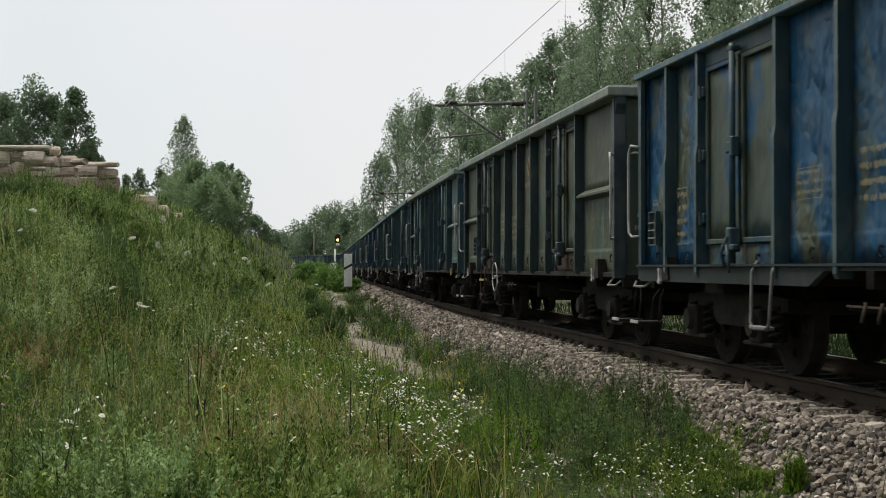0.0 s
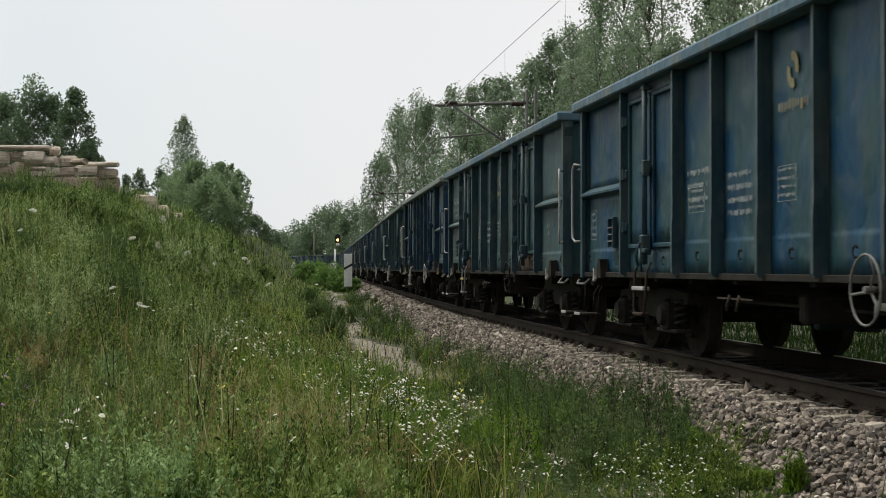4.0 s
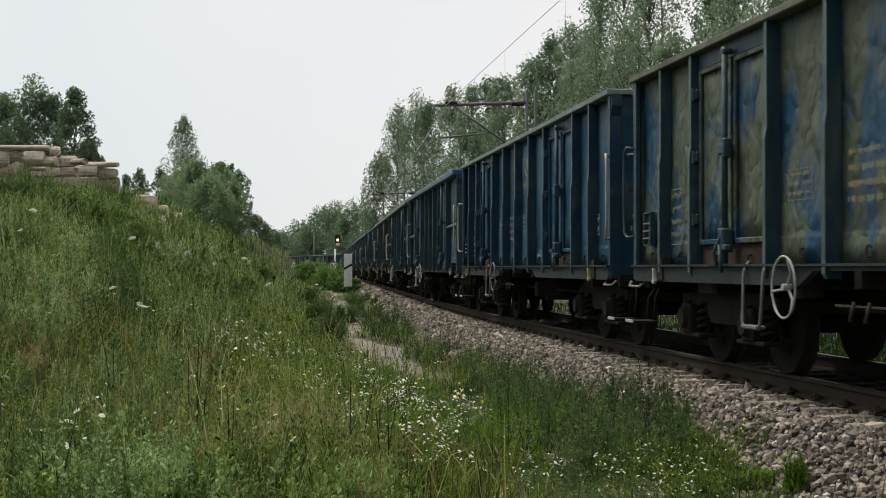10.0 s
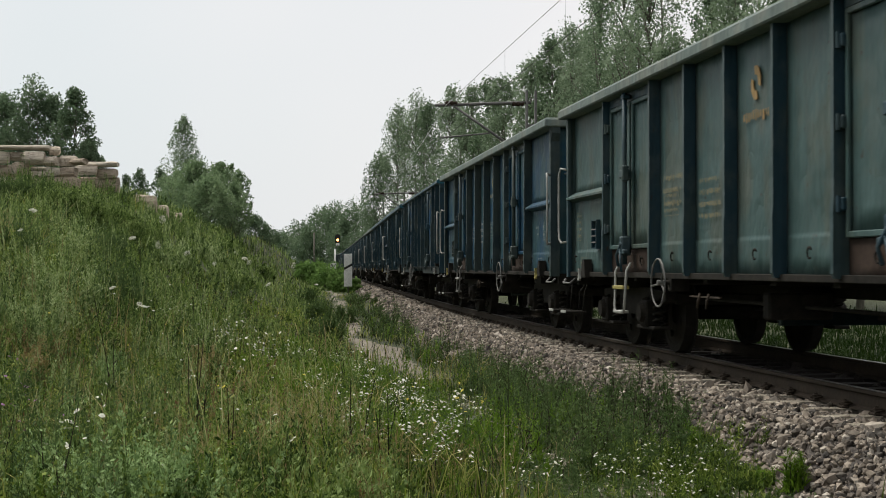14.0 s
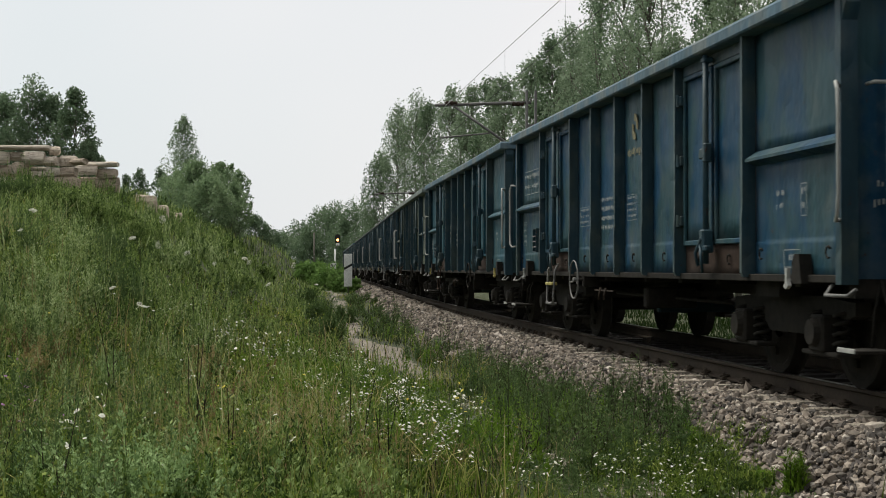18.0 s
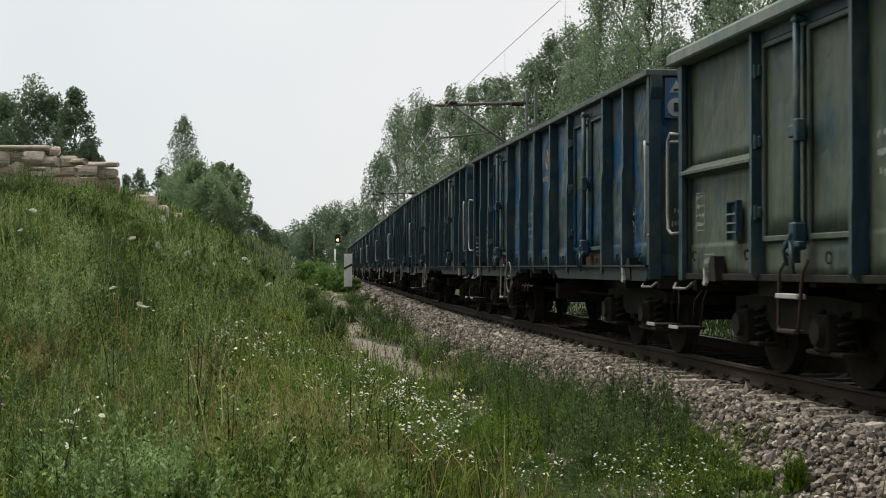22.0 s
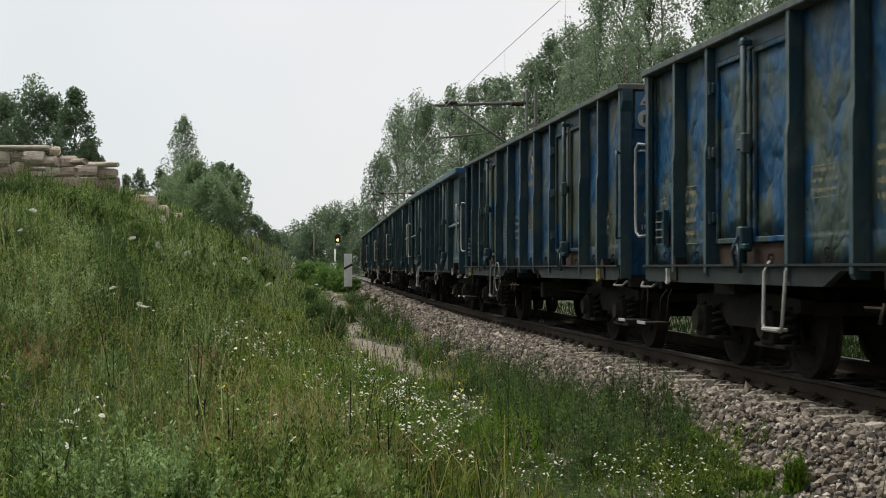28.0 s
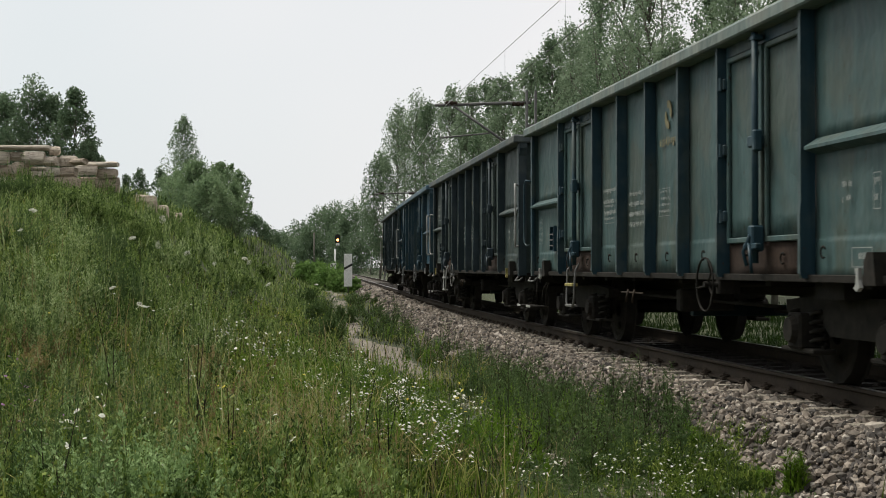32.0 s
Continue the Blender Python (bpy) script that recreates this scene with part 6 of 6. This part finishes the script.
weeds("rusty_docks", 480, RUSTLEAF, 0.46, 26, "rusty brown seeding dock plants among the grass", 34, 0.018, 0.35, open_bank, 5.1, 1.0, 8, 36, 0.05, WEED, up=1.1, each=2, fan=0.3, low=0.55)
weeds("red_docks", 30, RUSTLEAF, 0.40, 43, "reddish seeding dock plants standing in the grass", 46, 0.020, 0.38, open_bank, 1.0, each=3, fan=0.35, up=1.0, spread=0.06, low=0.45, stem=WEED, at_x=[(-2.6, 15.2, 0.2), (-2.2, 12.4, 0.22), (-4.3, 15.6, 0.25), (-1.0, 12.0, 0.25), (-3.3, 11.0, 0.2)])
weeds("dry_tufts", 65, HAY, 0.42, 37, "dry straw-coloured tufts low on the bank", 16, 0.05, 0.08, near_bank, 2.0, each=7, fan=0.9, up=0.9, spread=0.03, low=0.4, at_x=[(-2.9, 12.4, 0.35), (-1.5, 11.6, 0.35), (-0.9, 11.9, 0.3), (-0.2, 10.1, 0.3), (-1.3, 10.2, 0.35), (-4.2, 15.0, 0.4)])


def heads_mesh(name, x, y, z, r, rng, material, label, k=7):
    """Flat, slightly tilted flower heads."""
    n = len(x)
    tip = rng.normal(0, 0.4, (n, 2))
    ang = np.arange(k) * 2 * np.pi / k + rng.random((n, 1)) * 6
    rad = r[:, None] * rng.uniform(0.65, 1.2, (n, k))
    px, py = rad * np.cos(ang), rad * np.sin(ang)
    pz = px * tip[:, :1] + py * tip[:, 1:] - 0.1 * r[:, None]
    ring = np.stack([x[:, None] + px, y[:, None] + py, z[:, None] + pz], -1)
    v = np.concatenate([np.stack([x, y, z + 0.25 * r], 1)[:, None], ring], 1).reshape(-1, 3)
    i = (k + 1) * np.arange(n)[:, None]
    q = np.arange(k)[None]
    f = np.stack([np.broadcast_to(i, (n, k)), i + 1 + q, i + 1 + (q + 1) % k], -1).reshape(-1, 3)
    tagged(new(name, data_mesh(name, v, f, material)), label, "flowers", kind="stuff")


def drifts(name, centres, material, radius, tall, seed, label, each, heads, wide):
    """Flower heads in drifts round the centres, on thin branching stems."""
    rng = np.random.default_rng(seed)
    c = np.repeat(np.array(centres), each, 0)
    x, y = c[:, 0] + rng.normal(0, wide, len(c)) * (0.5 + c[:, 1] / 25), c[:, 1] + rng.normal(0, wide * 1.8, len(c)) * (0.5 + c[:, 1] / 25)
    h = tall * rng.lognormal(0, 0.22, len(x))
    z = height(x, y)
    sv, sf = blades(x, y, z, h, np.full(len(x), 0.0018), rng, 0.1)
    tagged(new(name + "_stems", data_mesh(name, sv, sf, FRESH)), label, "flowers", kind="stuff")
    x, y, z = (np.repeat(v, heads) for v in (x, y, z + h))
    x, y, z = x + rng.normal(0, 0.035, len(x)), y + rng.normal(0, 0.035, len(x)), z + rng.normal(-0.01, 0.03, len(x))
    heads_mesh(name, x, y, z, np.maximum(radius, 0.00045 * y) * rng.lognormal(0, 0.25, len(x)), rng, material, label)


drifts("white_flowers", [(-3.4, 22.3), (-2.9, 20.9), (-2.85, 22.9), (-2.4, 21.1), (-2.6, 17.9), (-2.15, 17.9), (-3.1, 21.5), (-2.6, 19.5), (-1.9, 19.0)], PETAL, 0.014, 0.42, 31, "small white daisy-like flowers in drifts on the bank", 9, 3, 0.22)
drifts("white_flowers", [(-8.2, 60.9), (-7.2, 58.0), (-5.5, 62.0), (-4.2, 49.6), (-4.6, 44.0), (-3.9, 34.0), (-3.5, 30.0)], PETAL, 0.014, 0.42, 45, "sparse white flower heads far along the bank", 4, 2, 0.30)
drifts("white_flowers", [(-1.13, 18.1), (-0.87, 16.4), (-1.24, 14.3), (-0.67, 11.0), (-0.54, 10.6), (-0.59, 13.3), (-0.41, 12.5), (-0.25, 13.0), (-0.07, 12.3), (-0.09, 9.4), (-0.3, 12.8), (0.02, 12.3), (0.02, 10.1), (0.1, 11.4)], PETAL, 0.0095, 0.37, 32, "white yarrow-like flowers in drifts beside the path", 10, 7, 0.15)
drifts("chamomile", [(0.43, 9.4), (0.7, 10.1), (0.8, 9.5), (1.12, 10.3), (1.25, 10.0), (1.51, 10.6), (1.41, 9.6), (1.72, 10.7), (1.69, 9.8), (1.63, 9.1), (2.07, 10.8), (1.49, 9.1)], PETAL, 0.0085, 0.17, 33, "low white chamomile on trodden ground by the ballast", 13, 2, 0.15)
drifts("scattered_daisies", [(-4.4, 22.0), (-4.1, 21.4), (-3.8, 20.9), (-3.3, 18.6), (-3.8, 19.5), (-4.25, 22.9), (-4.0, 20.4), (-3.6, 19.8)], PETAL, 0.013, 0.45, 34, "small round white flowers on the open bank", 7, 1, 0.2)
drifts("scattered_daisies", [(-5.3, 20.2), (-5.1, 20.0), (-2.6, 12.6), (-2.2, 14), (-1.8, 11), (-2.9, 11.5), (-1.2, 9.6)], PETAL, 0.012, 0.42, 46, "scattered white flowers over the bank", 4, 2, 0.3)
drifts("white_clover", [(-2.69, 9.9), (-2.55, 9.5), (-2.4, 9.7), (-2.3, 9.2), (-2.4, 8.8), (-2.25, 8.8)], PETAL, 0.017, 0.43, 44, "round white clover heads low on the bank", 3, 1, 0.10)
drifts("yellow_flowers", [(-0.3, 13.0), (-4.0, 19), (-2.0, 14), (-3.4, 24), (-0.8, 11)], YPETAL, 0.012, 0.40, 35, "scattered small yellow flowers", 9, 2, 0.6)
drifts("purple_flowers", [(-3.1, 10.6), (-3.6, 12.4)], PPETAL, 0.012, 0.42, 36, "a few small purple flower heads", 7, 2, 0.25)


def umbel(x, y, tall, r, seed):
    """One wild carrot: a stem, feathery leaves and a flat white head of many florets."""
    rng = np.random.default_rng(seed)
    z = float(height(x, y))
    ob = tagged(new("wild_carrot"), "flat white wild carrot head above the grass", "wild flower", "wild carrots on the bank")
    ob.matrix_basis = pose(x, y, z)
    part("stem", tube(bmesh.new(), [(0, 0, -0.05), (0.01, 0, tall * 0.5), (0.0, 0.02, tall)], [0.004, 0.0035, 0.003], 5), GRASS, ob)
    n = 80
    q, a = np.sqrt(rng.random(n)), rng.random(n) * 6.283
    cx, cy = r * q * np.cos(a), r * q * np.sin(a)
    tip = rng.normal(0, 0.3, 2)
    cz = tall + 0.02 - 0.2 * r * q ** 2 + cx * tip[0] + cy * (tip[1] + 0.6)
    bm = bmesh.new()
    for i in range(n):
        rr = r * 0.2 * rng.uniform(0.7, 1.2)
        ring = [bm.verts.new((cx[i] + rr * math.cos(t), cy[i] + rr * math.sin(t), cz[i] - 0.25 * rr * math.sin(t))) for t in (0, 1.05, 2.09, 3.14, 4.19, 5.24)]
        top = bm.verts.new((cx[i], cy[i], cz[i] + rr * 0.6))
        for t in range(6):
            bm.faces.new((ring[t], ring[(t + 1) % 6], top))
    part("flower_head", bm, PETAL, ob, "flat white flower head")
    lv, lf = leaves_on(np.zeros(1), np.zeros(1), np.zeros(1), np.array([tall * 0.7]), 30, 0.05, 0.10, 0.1, rng)
    place("leaves", data_mesh("leaves", lv, lf), WEED, ob)["kind"] = "stuff"


for k, (ux, uy, ut, ur) in enumerate([(-6.57, 23.0, 0.72, 0.075), (-6.17, 28.5, 0.72, 0.088), (-7.68, 39.25, 0.72, 0.113), (-6.18, 31.15, 0.72, 0.072), (-5.86, 32.85, 0.72, 0.088), (-7.37, 53.3, 0.72, 0.123), (-7.1, 52.55, 0.72, 0.101), (-3.81, 18.3, 0.72, 0.06), (-3.88, 18.35, 0.72, 0.045), (-4.34, 18.85, 0.71, 0.05), (-5.86, 19.9, 0.72, 0.04), (-10.95, 105.3, 0.72, 0.203), (-5.61, 35.25, 0.72, 0.068), (-5.15, 42.3, 0.72, 0.081), (-5.7, 64.6, 0.72, 0.099)]):
    umbel(ux, uy, ut, 0.85 * ur, 300 + k)


def clump(x, y, tall, wide, stems, material, seed, label, leaf=0.05, stem=None):
    """A bushy weed: many upright stems with fine leaves."""
    rng = np.random.default_rng(seed)
    z = float(height(x, y))
    ob = tagged(new("weed_clump"), label, "weed", "weed clumps of the meadow and the verge")
    ob.matrix_basis = pose(x, y, z)
    a, r = rng.random(stems) * 6.283, wide * np.sqrt(rng.random(stems))
    sx, sy = r * np.cos(a), r * np.sin(a)
    h = tall * rng.uniform(0.55, 1.1, stems)
    sv, sf = blades(sx, sy, np.zeros(stems), h, np.full(stems, 0.003), rng, 0.2)
    place("stalk_work", data_mesh("stalk_work", sv, sf), stem or DARKSTEM, ob)["kind"] = "stuff"
    lv, lf = leaves_on(sx, sy, np.zeros(stems), h, 60 if leaf < 0.06 else 40, leaf, 0.10 if stem is None else 0.15, 0.16 if stem is None else 0.10, rng, up=0.8)
    place("leaves", data_mesh("leaves", lv, lf), material, ob)["kind"] = "stuff"


for k, (cx, cy, ct, cw, cn) in enumerate([(1.79, 14.2, 0.64, 0.17, 24), (1.98, 13.2, 0.54, 0.15, 18), (1.28, 14.4, 0.36, 0.2, 16), (0.88, 15.2, 0.42, 0.3, 26), (0.49, 16.2, 0.46, 0.32, 28), (0.75, 13.4, 0.5, 0.3, 20), (2.35, 9.6, 0.32, 0.06, 20), (2.2, 9.9, 0.16, 0.08, 8), (2.08, 11.7, 0.26, 0.14, 12), (2.05, 12.6, 0.36, 0.14, 13), (-1.0, 31.0, 0.42, 0.4, 22), (-1.9, 39.0, 0.5, 0.5, 24), (-0.4, 23.7, 0.30, 0.35, 20), (0.1, 20.4, 0.34, 0.35, 20), (-2.72, 30.9, 0.5, 0.35, 22), (-3.1, 40.9, 0.7, 0.5, 26), (-2.5, 27, 0.5, 0.3, 18)]):
    clump(cx, cy, ct, cw, cn, FRESH if k in (6, 7, 8) else DARKWEED, 400 + k, "bushy dark green weed clump at the edge of the stones")

for q, (mat, words, spots) in enumerate([
    # last three, at the timber's foot, take dark leaves in place of shade
    (DARKWEED, "dark green feathery weed clump on the bank", [(-2.24, 29.4, 0.62, 0.32, 46), (-3.23, 37.7, 0.70, 0.40, 50), (-5.18, 55.1, 0.70, 0.45, 46), (-2.61, 38.5, 0.50, 0.30, 34), (-4.98, 22.0, 0.80, 0.35, 40), (-4.72, 21.9, 0.80, 0.30, 34), (-6.43, 21.7, 0.80, 0.50, 50), (-6.37, 26.8, 0.80, 0.50, 46), (-1.44, 11.7, 0.30, 0.16, 20), (-0.63, 11.2, 0.32, 0.16, 20), (-3.99, 13.4, 0.40, 0.16, 22), (-10.70, 33.6, 0.70, 0.42, 60), (-10.20, 33.4, 0.60, 0.42, 60), (-9.50, 33.5, 0.75, 0.42, 60)]),
    (PLUME, "silvery feathery mugwort clump on the bank", [(-4.56, 16.1, 0.75, 0.25, 34), (-4.79, 17.7, 0.75, 0.30, 36), (-4.92, 16.4, 0.70, 0.30, 34), (-4.97, 19.6, 0.75, 0.35, 40), (-5.40, 19.0, 0.75, 0.40, 44), (-6.31, 23.8, 0.80, 0.50, 50), (-6.41, 33.7, 0.75, 0.50, 46), (-7.15, 43.9, 0.75, 0.50, 46)]),
    (WEED, "grey-green weed clump on the bank", [(-5.83, 40.7, 0.70, 0.40, 40), (-7.77, 62.9, 0.70, 0.40, 40), (-3.08, 24.9, 0.50, 0.25, 30), (-9.00, 33.3, 0.80, 0.42, 60), (-8.50, 33.6, 0.85, 0.42, 60), (-8.10, 34.0, 0.85, 0.42, 60), (-7.70, 34.6, 0.80, 0.42, 60), (-7.40, 35.6, 0.75, 0.42, 60), (-8.80, 34.2, 0.70, 0.42, 60)]),
    (HAY, "withered straw-coloured grass tuft on the bank", [(-3.01, 17.4, 0.36, 0.16, 26), (-3.07, 18.6, 0.40, 0.18, 26), (-4.17, 14.6, 0.42, 0.16, 24), (-4.38, 15.7, 0.40, 0.14, 20), (-2.95, 13.5, 0.30, 0.15, 20), (-2.24, 16.0, 0.30, 0.14, 18)]),
    (RUSTLEAF, "rusty brown seeding dock clump in the grass", [(-2.10, 18.1, 0.36, 0.16, 22), (-2.34, 13.1, 0.28, 0.18, 22)]),
    (PALEWEED, "pale silvery weed clump low on the bank", [(-3.69, 15.7, 0.42, 0.16, 24), (-3.77, 16.5, 0.40, 0.14, 22), (-3.27, 12.5, 0.34, 0.14, 22)]),
    (BROAD, "broad-leaved green weed clump in the grass", [(-2.88, 20.1, 0.40, 0.20, 26), (-3.28, 16.5, 0.40, 0.20, 26)]),
    (FRESH, "fresh bright green weed clump beside the path", [(-1.51, 15.8, 0.36, 0.20, 26), (-1.04, 13.7, 0.36, 0.20, 26), (-2.38, 22.9, 0.40, 0.20, 26)]),
]):
    for k, (cx, cy, ct, cw, cn) in enumerate(spots):
        clump(cx, cy, ct, cw, cn, mat, 500 + 40 * q + k, words, 0.05 * max(1.0, cy / 18), mat)


# ---- a bird that crosses the sky ----
def bird():
    """A small dark bird; its nose points to -y, its two wings turn at the shoulders."""
    feathers = rough_stuff("dark_grey_feathers", (0.018, 0.018, 0.019), (0.06, 0.057, 0.055), 40, 0.8, 0.2, 0.004, sheen=0.2)
    ob = tagged(new("bird"), "small dark grey bird flying with beating wings", "bird")
    bm = bmesh.new()
    turned(bm, [(-0.20, 0.004), (-0.17, 0.028), (-0.13, 0.044), (-0.09, 0.048), (-0.03, 0.066), (0.05, 0.060), (0.11, 0.032), (0.14, 0.014)], "y", (0, 0, 0), 12)
    part("body", bm, feathers, ob)
    bm = bmesh.new()
    prism(bm, [(-0.012, 0.11), (0.012, 0.11), (0.05, 0.25), (0.0, 0.235), (-0.05, 0.25)], "z", -0.005, 0.005)
    part("tail", bm, feathers, ob)
    pair = []
    for side in (1, -1):
        bm = bmesh.new()
        prism(bm, [(side * a, b) for a, b in ((0.0, -0.075), (0.13, -0.095), (0.24, -0.05), (0.30, 0.02), (0.20, 0.035), (0.10, 0.06), (0.0, 0.07))], "z", -0.006, 0.006)
        bmesh.ops.recalc_face_normals(bm, faces=bm.faces[:])
        pair.append((side, part("wing", bm, feathers, ob)))
    return ob, pair


BIRD, WINGS = bird()

# ---- what moves: the train rolls by, slowing a little ----
RUN = [-9.40, 0.41, 10.22, 20.05, 29.89, 39.72, 49.54, 59.36, 69.16, 78.93, 88.68, 98.38, 108.06, 117.70, 127.33, 136.95, 146.54, 156.09, 165.54, 174.91, 184.19, 193.44, 202.69, 211.95, 221.22, 230.45, 239.60, 248.66, 257.65, 266.59, 275.56, 284.46, 293.21]
PITCH = 14.04


def wagon_pose(s):
    """A wagon rests on the line with its two bogies."""
    ax, ay, _ = on_line(s + 4.5)
    bx, by, _ = on_line(s - 4.5)
    return Matrix.Translation(((ax + bx) / 2, (ay + by) / 2, 0)) @ Matrix.Rotation(math.atan2(ay - by, ax - bx), 4, "Z")


def share_keys(first, rest):
    """All axles of the train turn alike."""
    for ob in rest:
        ob.rotation_mode = "QUATERNION"
        ob.animation_data_create()
        ob.animation_data.action = first.animation_data.action
        ob.animation_data.action_slot = first.animation_data.action_slot


def motions():
    for n, w in WAGONS:
        walk(w, [(t, wagon_pose(RUN[t] - PITCH * (n + 0.5))) for t in range(33)])
    steps = [k / 15 for k in range(481)]
    for ax, sets in WHEELSETS.items():
        walk(sets[0], [(t, Matrix.Translation((ax, 0, 0.46)) @ Matrix.Rotation(float(np.interp(t, range(33), RUN)) / 0.46, 4, "Y")) for t in steps])
        share_keys(sets[0], sets[1:])

    # the bird leaves the columnar poplar, climbs over the bank and passes above
    perch = pose(-23.7, 131.5, 12.9, 0, 0, 12)
    rows = [(0.0, perch), (19.6, perch)]
    for t, px, py in ((20.1, 338, 205), (20.4, 361, 175), (20.6, 374, 154), (20.8, 389, 127), (21.0, 408, 98), (21.2, 429, 67), (21.4, 449, 33), (21.8, 490, -40)):
        d = 136 - 12 * (t - 20.1)
        rows.append((t, pose((px - 784) / 2539 * d, d, 1.083 + (474.9 - py) / 2539 * d, 8, 0, 15)))
    away = pose(14, -60, 48, 0, 0, 15)
    rows += [(23.5, pose(-8, 85, 40, 0, 0, 15)), (28.0, away), (32.0, away)]
    walk(BIRD, rows)
    beats = [(0.0, 0.1), (19.6, 0.1)] + [(19.7 + 0.1 * k, math.radians(42 if k % 2 == 0 else -28)) for k in range(44)] + [(28.0, 0.1), (32.0, 0.1)]
    for side, wing in WINGS:
        walk(wing, [(t, Matrix.Translation((side * 0.02, -0.02, 0.02)) @ Matrix.Rotation(-side * a, 4, "Y")) for t, a in beats])


motions()
